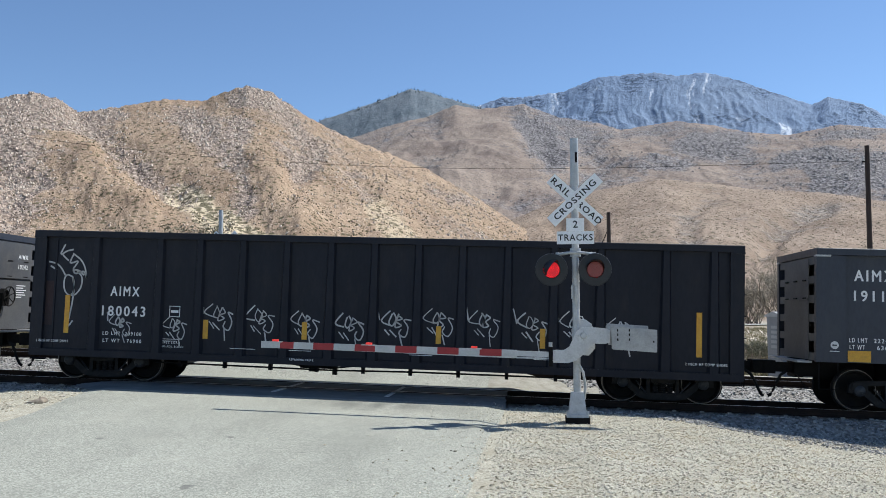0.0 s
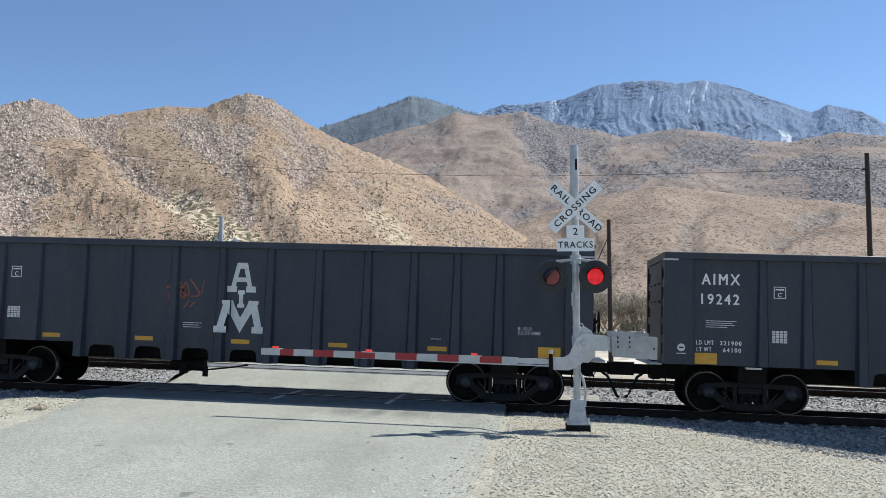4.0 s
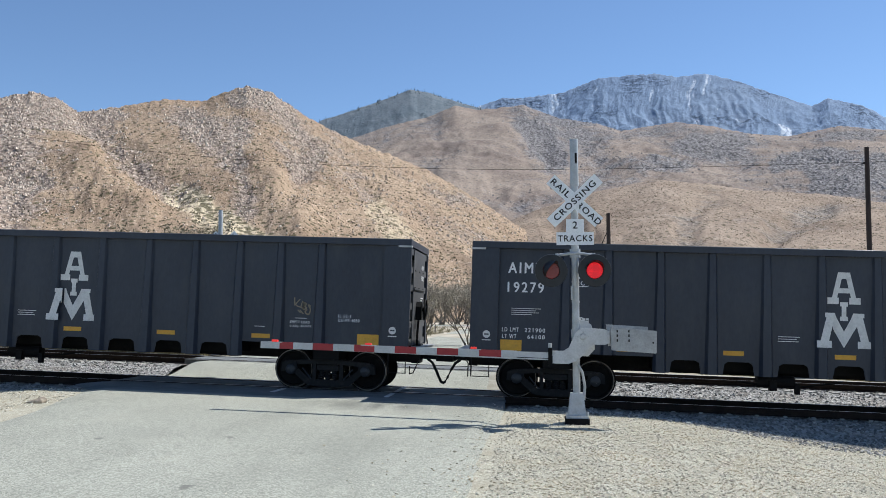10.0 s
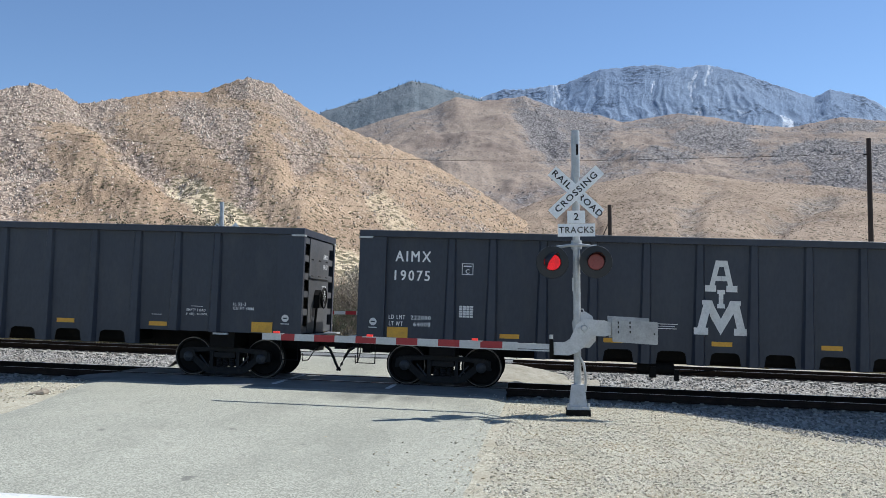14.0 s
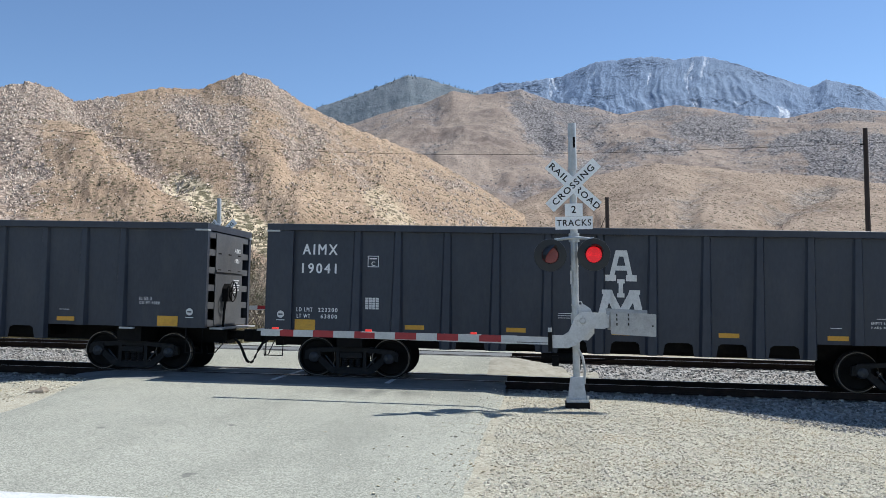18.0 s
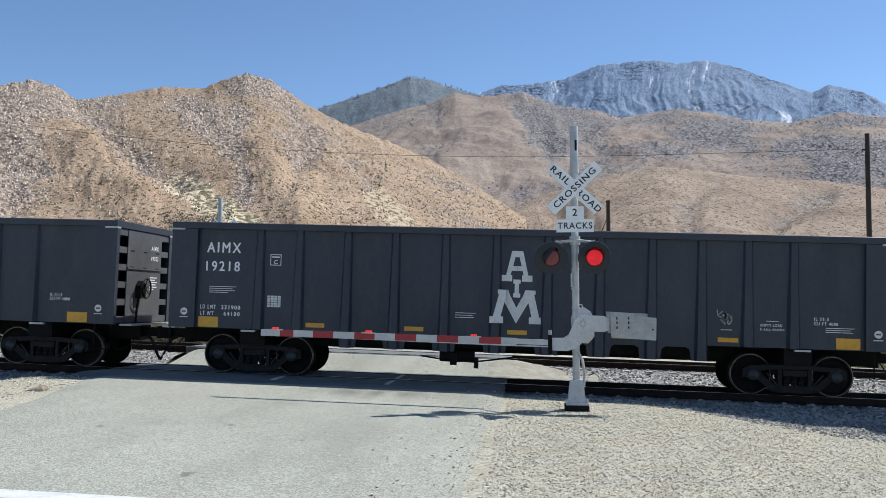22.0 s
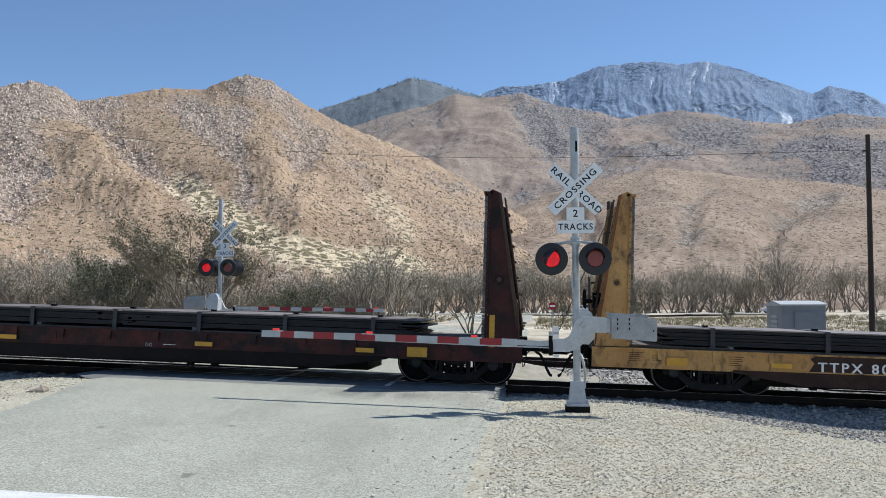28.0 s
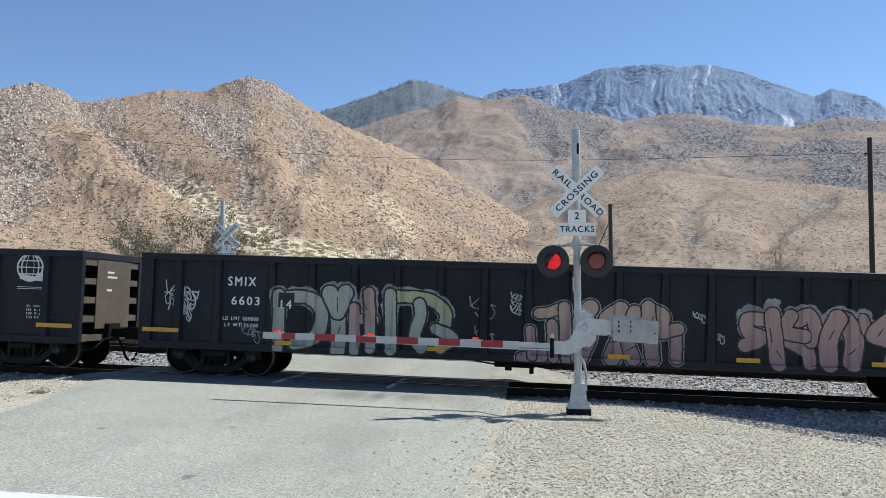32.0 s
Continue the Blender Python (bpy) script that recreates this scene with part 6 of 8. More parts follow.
AIM_POSTS = [-6.0, -5.06, -3.92, -2.8, -1.64, -0.48, 0.68, 1.84, 2.98, 4.06, 5.05, 6.02]
AIM = dict(half=8.125, top=3.55, paint=CAR_GREY, depth=0.125, sheet_low=1.08, skirt=0.74, inner=4.1, taper=0.45, posts=AIM_POSTS, ribs=6, inset=0.2, truck=6.17, caps=True)


def aim_marks(car):
    y = -HALF + 0.125 - 0.002
    mark("AIMX", 0.83, 0.245, WHITE_MARK, car, -6.89, y, 2.97)
    mark("LD LMT", 0.38, 0.095, WHITE_MARK, car, -7.22, y, 1.57)
    mark("LT WT", 0.32, 0.095, WHITE_MARK, car, -7.24, y, 1.42)
    mark("IL 52-3", 0.3, 0.07, WHITE_MARK, car, 6.61, y, 1.74)
    mark("CU FT 4000", 0.5, 0.07, WHITE_MARK, car, 6.71, y, 1.64)
    for x in (-6.2, 6.2):
        part("jacking_pad", Geo().box(x - 0.17, x + 0.17, -HALF + 0.02, -HALF + 0.12, 1.02, 1.06), GALV, car, "pale jacking pad")
    g = Geo()
    for a, b, c, d in ((-0.13, 0.13, 0.115, 0.13), (-0.13, 0.13, -0.13, -0.115), (-0.13, -0.115, -0.13, 0.13), (0.115, 0.13, -0.13, 0.13), (-0.09, 0.09, 0.05, 0.08)):
        g.box(-5.63 + a, -5.63 + b, y - 0.004, y, 2.71 + c, 2.71 + d)
    part("plate_frame", g, WHITE_MARK, car)
    mark("C", 0.09, 0.1, WHITE_MARK, car, -5.63, y, 2.66)
    grid = part("inspection_grid", Geo().box(-5.802, -5.47, y - 0.002, y, 1.605, 1.88), CAR_GREY, car, "pale inspection grid")
    for k in range(5):
        for j in range(4):
            part("grid_cell", Geo().box(-5.795 + 0.083 * j, -5.725 + 0.083 * j, y - 0.005, y - 0.002, 1.61 + 0.055 * k, 1.655 + 0.055 * k), LOGO_GREY, grid)
    fine_print(car, -1.16, 1.62, 0.46, 3, y, step=0.05)
    fine_print(car, 4.6, 1.44, 0.24, 1, y)
    for x in (-7.75, 7.75):
        part("round_mark", Geo().turned([(-HALF - 0.004, 0.085), (-HALF, 0.085)], "y", (x, 1.45), 16), LOGO_GREY, car)
        bar_mark(car, x, 1.45, 0.1, 0.03, CAR_GREY, -HALF - 0.005)
        bar_mark(car, x, 1.32, 0.2, 0.02, LOGO_GREY, -HALF)
    for x, w, h in ((-7.2, 0.48, 0.24), (-4.64, 0.44, 0.1), (-2.33, 0.44, 0.1), (0.02, 0.44, 0.1), (2.34, 0.44, 0.1), (4.64, 0.44, 0.1), (7.17, 0.5, 0.24)):
        part("reflector", Geo().box(x - w / 2, x + w / 2, y - 0.008, y, 1.22 - h / 2, 1.22 + h / 2), YELLOW_MARK, car, "yellow reflective strip")
    brand_block(car, 0.11, 2.22, y)


def bent_line(pts, count=8):
    """A smooth line through points, as an array."""
    pts = [Vector(p) for p in pts]
    out = []
    for i in range(len(pts) - 1):
        p0, p1, p2, p3 = pts[max(0, i - 1)], pts[i], pts[i + 1], pts[min(len(pts) - 1, i + 2)]
        for q in range(count):
            u = q / count
            out.append(0.5 * (2 * p1 + (p2 - p0) * u + (2 * p0 - 5 * p1 + 4 * p2 - p3) * u * u + (3 * p1 - p0 - 3 * p2 + p3) * u ** 3))
    return np.array([tuple(p) for p in out + [pts[-1]]])


SCRIBBLE = [[(0.03, 1.0), (0.1, 0.6)], [(0.38, 0.94), (0.12, 0.62), (0.42, 0.5)], [(0.5, 0.85), (0.4, 0.6), (0.5, 0.5), (0.6, 0.68), (0.5, 0.85)], [(0.64, 0.82), (0.55, 0.45), (0.72, 0.5), (0.6, 0.62), (0.76, 0.72), (0.64, 0.82)], [(1.02, 0.66), (0.82, 0.7), (0.97, 0.45), (0.86, 0.18), (0.7, 0.28), (0.76, 0.42)], [(0.26, 0.36), (0.4, 0.2)], [(0.38, 0.38), (0.58, 0.14)], [(0.7, 0.2), (0.78, -0.12)]]


def spray_tag(car, x, z, size, seed, mat, y, strokes=6):
    """A loose sprayed scribble of thin ribbons."""
    rng = random.Random(seed)
    lean, flip = rng.uniform(-0.16, -0.02), seed % 2
    for line in SCRIBBLE[:strokes + 1]:
        pts = []
        for u, v in line:
            u = 1 - u if flip else u
            pts.append(Vector((x + (u - 0.5) * size + rng.uniform(-0.03, 0.03) * size, z + (v - 0.45) * size + lean * (u - 0.5) * size + rng.uniform(-0.03, 0.03) * size)))
        bent = []
        for i in range(len(pts) - 1):
            p0, p1, p2, p3 = pts[max(0, i - 1)], pts[i], pts[i + 1], pts[min(len(pts) - 1, i + 2)]
            for q in range(5):
                u = q / 5
                bent.append(0.5 * (2 * p1 + (p2 - p0) * u + (2 * p0 - 5 * p1 + 4 * p2 - p3) * u * u + (3 * p1 - p0 - 3 * p2 + p3) * u ** 3))
        pts = bent + [pts[-1]]
        w = 0.011 + 0.008 * rng.random()
        g = Geo()
        for i in range(len(pts) - 1):
            p, q = pts[i], pts[i + 1]
            nrm = Vector((-(q - p).y, (q - p).x)).normalized() * w
            k0 = len(g.v)
            g.add([((p + nrm).x, y, (p + nrm).y), ((q + nrm).x, y, (q + nrm).y), ((q - nrm).x, y, (q - nrm).y), ((p - nrm).x, y, (p - nrm).y)], [(0, 1, 2, 3)])
            if i:
                g.f.append((k0 - 3, k0, k0 + 3, k0 - 2))
        part("sprayed_stroke", g, mat, car, "loose sprayed stroke")


NUMBERS = [(1, "19082", "221700", "64300"), (2, "19279", "221900", "64100"), (3, "19381", "221800", "64200"), (4, "19088", "222100", "63900"), (5, "19242", "221900", "64100"), (-1, "19157", "222600", "63400"), (-2, "19041", "222200", "63800"), (-3, "19011", "222300", "63700"), (-4, "19218", "221900", "64100"), (-5, "19303", "221700", "64300"), (7, "19111", "222400", "63600"), (0, "19075", "222000", "64000")]
CARS = []      # object, place along the train
aim_car = gondola(AIM)
tagged(aim_car, "charcoal open-top steel gondola car with ribbed sides", "railcar", "gondola cars of the train")
aim_marks(aim_car)
SPACING = 17.62
SLACK = {5: 0.185, 4: 0.03, 3: -0.03, 2: -0.117, 1: -0.13, 0: -0.11, -1: -0.04, -2: 0.03, -3: -0.025, -4: -0.04, -5: -0.02}      # stretch of the couplings
for n, number, load, light in NUMBERS:
    c = aim_car if n == 0 else copy_thing(aim_car, pose(0, TRACK_Y, 0))
    CARS.append((c, 120.0 if n == 7 else -4.12 + SPACING * n + SLACK.get(n, 0.0), AIM["truck"]))
for (c, at, _), (n, number, load, light) in zip(CARS, NUMBERS):
    y = -HALF + 0.123
    mark(number, 0.82, 0.235, WHITE_MARK, c, -6.9, y, 2.53)
    for q, (tx, ts) in enumerate((("AIMX", 0.16), (number, 0.16))):
        ob = part("lettering", lettering(tx, ts, WHITE_MARK), None, c, at=Matrix.Translation((AIM["half"] - 0.008, 0.55, 2.98 - 0.26 * q)) @ Matrix.Rotation(radians(90), 4, "Z"))
    mark(load, 0.46, 0.095, WHITE_MARK, c, -6.67, y, 1.57)
    mark(light, 0.39, 0.095, WHITE_MARK, c, -6.64, y, 1.42)
    if n in (2, 5, -4, -5):
        fine_print(c, -6.88, 2.05, 0.66, 4, y, step=0.045)
    if n in (5, 2, 1, -1, -2, -4):
        fine_print(c, 5.58, 1.66, 0.28, 1, y)
        mark("EMPTY LOAD", 0.46, 0.06, WHITE_MARK, c, 5.56, y, 1.57)
        mark("0 ADJ. BLOCK", 0.52, 0.06, WHITE_MARK, c, 5.58, y, 1.47)
    if n in (2, 3, -4):
        fine_print(c, 7.0, 1.55, 0.6, 3, y, step=0.045)
    if n == 4:
        spray_tag(c, -1.35, 2.2, 0.9, 3, GRAF_RUST, y - 0.004)
        tagged(c, "charcoal open-top steel gondola car with a rust-red scribble", "railcar", "gondola cars of the train")
    if n == 1:
        spray_tag(c, 5.6, 1.88, 0.42, 12, GRAF_DULL, y - 0.004)
    if n in (3, -4):
        spray_tag(c, 6.35 if n == 3 else 4.55, 1.5 if n == 3 else 1.68, 0.34, 8, GRAF_HAZE, y - 0.004)

# older gondola with white scribbles on each panel
OLD = dict(half=8.26, top=3.56, paint=CAR_BLACK, depth=0.1, sheet_low=0.6, skirt=None, inner=0, taper=0.8, posts=[-6.7, -5.12, -4.14, -3.1, -2.05, -1.0, 0.02, 1.04, 2.05, 3.08, 4.12, 5.15, 6.58, 7.62], ribs=6, inset=0.2, truck=6.6, caps=False)
old_car = gondola(OLD)
tagged(old_car, "black open-top steel gondola car with white sprayed scribbles", "railcar", "gondola cars of the train")
y = -HALF + 0.097
mark("AIMX", 0.72, 0.23, WHITE_MARK, old_car, -5.97, y, 2.15)
mark("180043", 1.08, 0.24, WHITE_MARK, old_car, -5.98, y, 1.68)
mark("LD LMT  209100", 0.96, 0.085, WHITE_MARK, old_car, -5.99, y, 1.15)
mark("LT WT   76900", 0.96, 0.085, WHITE_MARK, old_car, -5.98, y, 0.98)
fine_print(old_car, -4.85, 1.06, 0.6, 2, y)
mark("2 INCH HF COMP SHOES", 0.8, 0.06, WHITE_MARK, old_car, -7.67, -HALF - 0.003, 0.93)
mark("2 INCH HF COMP SHOES", 0.9, 0.06, WHITE_MARK, old_car, 7.45, -HALF - 0.003, 0.93)
mark("EMPTY LOAD", 0.5, 0.06, WHITE_MARK, old_car, -4.8, y, 0.98)
mark("AND ADJ. BLOCK", 0.6, 0.06, WHITE_MARK, old_car, -4.76, y, 0.88)
mark("RETAINING VALVE", 0.56, 0.05, WHITE_MARK, old_car, -1.6, -HALF - 0.003, 0.7)
for k in range(6):
    fine_print(old_car, -3.0 + 1.4 * k, 0.95 if k else 0.9, 0.6, 1 + k % 2, -HALF - 0.002)
g = Geo()
for a, b, c, d in ((-0.13, 0.13, 0.115, 0.13), (-0.13, 0.13, -0.13, -0.115), (-0.13, -0.115, -0.13, 0.13), (0.115, 0.13, -0.13, 0.13), (-0.09, 0.09, -0.03, 0.03)):
    g.box(-4.72 + a, -4.72 + b, y - 0.004, y, 1.71 + c, 1.71 + d)
part("plate_frame", g, WHITE_MARK, old_car)
for k, (x, z) in enumerate(((-6.1, 1.3), (-4.75, 1.28), (-3.68, 1.55), (-2.69, 1.51), (-1.64, 1.45), (-0.57, 1.42), (0.49, 1.52), (1.48, 1.58), (2.52, 1.59), (3.6, 1.56), (4.55, 1.6), (5.6, 1.5))):
    spray_tag(old_car, x, z, (0.62, 0.66, 0.78)[min(2, k)], 40 + 2 * k, GRAF_WHITE, y - 0.004, 7)
g = Geo()
for pts in (
        [(-7.53, 3.23), (-7.63, 2.99), (-7.48, 3.07), (-7.32, 3.11)],
        [(-7.61, 3.01), (-7.51, 2.91), (-7.42, 2.84)],
        [(-7.3, 3.02), (-7.38, 2.79), (-7.19, 2.83), (-7.3, 2.63), (-7.17, 2.62), (-7.01, 2.5)],
        [(-7.3, 3.0), (-7.11, 2.86), (-7.0, 2.67), (-6.95, 2.43)],
        [(-7.3, 2.62), (-7.23, 2.54), (-7.03, 2.59), (-6.95, 2.43)],
        [(-7.92, 2.81), (-7.72, 2.76), (-7.59, 2.65), (-7.49, 2.49)],
        [(-7.87, 2.71), (-7.71, 2.61)],
        [(-7.3, 2.46), (-7.44, 2.5), (-7.51, 2.36), (-7.48, 2.13), (-7.36, 2.02), (-7.27, 2.09), (-7.25, 2.29), (-7.3, 2.46)],
        [(-7.3, 2.44), (-7.25, 2.19), (-7.28, 1.81), (-7.35, 1.3), (-7.24, 1.42)],
        [(-7.21, 2.62), (-7.07, 2.45), (-7.08, 2.22), (-7.21, 2.04), (-7.36, 2.02)]):
    line = bent_line(pts)
    for p, q in zip(line, line[1:]):
        d = (q - p) / max(1e-6, np.hypot(*(q - p))) * 0.019
        g.add([(p[0] - d[1], y - 0.004, p[1] + d[0]), (q[0] - d[1], y - 0.004, q[1] + d[0]), (q[0] + d[1], y - 0.004, q[1] - d[0]), (p[0] + d[1], y - 0.004, p[1] - d[0])], [(0, 1, 2, 3)])
part("sprayed_figure", g, GRAF_WHITE, old_car, "thin sprayed loops and strokes")
for x, z, h in ((-7.39, 1.57, 0.9), (-3.95, 1.32, 0.44), (-1.58, 1.36, 0.4), (1.54, 1.37, 0.4), (3.89, 1.37, 0.44), (7.31, 1.57, 0.98)):
    part("reflector", Geo().box(x - 0.06, x + 0.06, y - 0.01, y, z - h / 2, z + h / 2), YELLOW_MARK, old_car, "yellow reflective strip")
for k in range(9):
    x = -4.6 + 1.1 * k
    part("hanger", Geo().box(x - 0.04, x + 0.04, -1.35, -1.25, 0.42, 0.6), IRON, old_car)
part("air_pipe", Geo().tube([(-5.2, -1.3, 0.5), (-1.0, -1.3, 0.47), (1.0, -1.28, 0.5), (5.0, -1.3, 0.5)], 0.022, 6), IRON, old_car)
part("panel_seam", Geo().box(-7.75, -7.71, y - 0.02, y + 0.01, 0.75, 3.38), CAR_BLACK, old_car)
part("faded_patch", Geo().box(-7.955, -7.76, y - 0.004, y, 1.3, 2.35), surface("dull_red_patch", (0.016, 0.01, 0.012), (0.03, 0.012, 0.014), 2.0, 0.7), old_car, "dull red painted patch")
CARS.append((old_car, 102.12, OLD["truck"]))

# long low gondolas with sprayed lettering
LOW = dict(half=10.12, top=2.86, paint=CAR_BLACK, depth=0.1, sheet_low=0.66, skirt=None, inner=0, taper=0.8, posts=[-9.2, -8.25, -6.95, -6.0, -5.0, -4.0, -3.0, -2.0, -1.0, 0.0, 1.0, 2.0, 3.0, 4.0, 5.0, 6.0, 6.95, 7.9, 9.2], ribs=5, inset=0.2, truck=8.4, caps=False)


def side_face(spec, x, z):
    """How far out the ribbed side of a car lies."""
    f = (z - spec["sheet_low"]) / (spec["top"] - 0.15 - spec["sheet_low"])
    w, d = 0.3 - 0.1 * f, spec["depth"] * (1 - (1 - spec["taper"]) * f)
    a = np.abs(x[..., None] - np.array(spec["posts"])).min(-1)
    y = HALF - spec["depth"] + d * np.clip((w / 2 - a) / (w / 2 * 0.38), 0, 1)
    return np.where(z < spec["sheet_low"] + 0.145, np.maximum(y, HALF), y)


def sprayed(car, spec, label, x0, x1, z0, z1, letters, creases, paints, line=0.026, rim=0.0, cloud=0.0, seed=1):
    """Old sprayed lettering that lies on the ribs and sheets of a car's side. letters: (paint, stroke width, lines); later ones lie over earlier ones."""
    cell = 0.0125
    xs, zs = np.arange(x0, x1, cell), np.arange(z0, z1, cell)
    X, Z = np.meshgrid(xs, zs)
    cx, cz = X + cell / 2, Z + cell / 2
    wob = 0.02 * layers(cx * 3.0, cz * 3.0, seed, 3)

    def reach(lines):
        best = np.full(X.shape, 9.0)
        for pts in lines:
            for p, q in zip(bent_line(pts), bent_line(pts)[1:]):
                v = q - p
                k = np.clip(((cx - p[0]) * v[0] + (cz - p[1]) * v[1]) / max(1e-6, v @ v), 0, 1)
                best = np.minimum(best, np.hypot(cx - p[0] - k * v[0], cz - p[1] - k * v[1]))
        return best

    kind = np.zeros(X.shape, int)
    nearest = np.full(X.shape, 9.0)
    for paint, width, lines in letters:
        d = reach(lines) - width / 2 + wob
        nearest = np.minimum(nearest, d)
        kind[(d >= 0) & (d < line)] = 1
        kind[d < 0] = 3 + paint
    kind[(reach(creases) < 0.011) & (kind > 2)] = 1
    if rim:
        kind[(kind == 0) & (nearest < line + rim)] = 2
    if cloud:
        puff = nearest - line - cloud * np.clip(layers(cx * 2.5, cz * 2.5, seed + 7, 4) + 0.35, 0, 1) * soft(cz, 1.3, 1.9)
        kind[(kind == 0) & (puff < 0)] = 2
    worn = layers(cx * 1.2, cz * 5.0, seed + 3, 5, 0.7)
    kind[(worn > 0.52) & (kind > 1)] = 0
    gx, gz = np.meshgrid(np.append(xs, xs[-1] + cell), np.append(zs, zs[-1] + cell))
    verts = np.stack([gx, -side_face(spec, gx, gz) - 0.004, gz], -1).reshape(-1, 3)
    piece = new("sprayed_piece")
    piece.parent = car
    tagged(piece, label)
    n = gx.shape[1]
    j, i = np.indices(X.shape)
    base = j * n + i
    for k, (nm, mat) in enumerate([("spray_outline", GRAF_DARK), ("spray_rim", GRAF_HAZE)] + [("spray_fill", p) for p in paints], 1):
        q = base[kind == k]
        if not len(q):
            continue
        faces = np.stack([q, q + 1, q + n + 1, q + n], -1)
        used, back = np.unique(faces, return_inverse=True)
        me = bpy.data.meshes.new(nm)
        me.from_pydata(verts[used].tolist(), [], back.reshape(-1, 4).tolist())
        me.materials.append(mat)
        part(nm, me, mat, piece)


def fade_paint(name, low, high, z0, z1, grime=0.35):
    """Two sprayed colours that run into each other up the side, thin and streaked with age."""
    m, nt, b, coord = base_material(name, 0.65, spec=0.3)
    sep = nt.nodes.new("ShaderNodeSeparateXYZ")
    nt.links.new(coord, sep.inputs[0])
    col = mixed(nt, ramp(nt, sep.outputs[2], z0, z1), lin(*low), lin(*high))
    col = mixed(nt, times_of(nt, ramp(nt, noise_at(nt, coord, 1.6, 5.0), 0.4, 0.65), 0.4), col, lin(*[v * 0.72 for v in high]))
    mp = nt.nodes.new("ShaderNodeMapping")
    mp.inputs["Scale"].default_value = (1.0, 1.0, 0.12)
    nt.links.new(coord, mp.inputs["Vector"])
    col = mixed(nt, times_of(nt, ramp(nt, noise_at(nt, mp.outputs[0], 7.0, 6.0, 0.7), 0.5, 0.68), grime), col, lin(0.06, 0.055, 0.055))
    nt.links.new(col, b.inputs["Base Color"])
    return m


GRAF_TAN = fade_paint("spray_tan_to_mauve", (0.27, 0.18, 0.205), (0.47, 0.34, 0.275), 1.0, 1.7)
GRAF_ROSE = fade_paint("spray_rose", (0.31, 0.2, 0.215), (0.42, 0.28, 0.25), 0.9, 1.6)
GRAF_STONE = fade_paint("spray_stone_grey", (0.33, 0.35, 0.31), (0.42, 0.43, 0.37), 0.9, 1.8)
GRAF_BLUSH = fade_paint("spray_blush", (0.36, 0.37, 0.35), (0.45, 0.3, 0.265), 1.0, 1.6)
GRAF_LIME = fade_paint("spray_pale_lime", (0.36, 0.37, 0.31), (0.43, 0.43, 0.25), 1.2, 1.9)


def low_marks(car):
    y = -HALF + 0.097
    mark("SMIX", 0.68, 0.22, WHITE_MARK, car, -7.68, y, 2.25)
    mark("LD LMT 209800", 0.86, 0.085, WHITE_MARK, car, -7.68, y, 1.38)
    mark("LT WT 76200", 0.8, 0.085, WHITE_MARK, car, -7.66, y, 1.23)
    ring = Geo()
    for r0, r1, sx in ((0.3, 0.345, 1), (0.3, 0.345, 0.68), (0.3, 0.345, 0.3)):
        for i in range(24):
            a, b = 2 * math.pi * i / 24, 2 * math.pi * (i + 1) / 24
            ring.add([(8.75 + sx * r * math.cos(t), y - 0.004, 2.42 + r * math.sin(t)) for r, t in ((r0, a), (r1, a), (r1, b), (r0, b))], [(0, 1, 2, 3)])
    ring.box(8.43, 9.07, y - 0.004, y - 0.003, 2.41, 2.435).box(8.48, 9.02, y - 0.004, y - 0.003, 2.57, 2.595).box(8.48, 9.02, y - 0.004, y - 0.003, 2.25, 2.275)
    part("round_emblem", ring, LOGO_GREY, car, "pale ring emblem")
    part("emblem_banner", Geo().prism([(8.5, 2.14), (9.25, 2.08), (9.3, 2.3), (8.95, 2.3), (8.9, 2.2), (8.52, 2.26)], "y", y - 0.006, y - 0.0045), LOGO_GREY, car)
    fine_print(car, 8.85, 1.95, 0.8, 2, y, LOGO_GREY, 0.04)
    for k, row in enumerate(("IL 60-0", "IH 6-0", "IW 9-6", "CU FT 3420")):
        mark(row, 0.062 * len(row), 0.06, LOGO_GREY, car, 8.72 + 0.031 * len(row), y, 1.5 - 0.09 * k)
    for x, w, z in ((-9.57, 0.88, 1.06), (-6.6, 0.4, 0.86), (-3.05, 0.4, 0.86), (1.01, 0.48, 0.85), (3.78, 0.5, 0.88), (6.59, 0.5, 0.9), (9.5, 0.9, 1.06)):
        part("reflector", Geo().box(x - w / 2, x + w / 2, -HALF - 0.014, -HALF - 0.01, z - 0.05, z + 0.05), YELLOW_MARK, car, "yellow reflective strip")


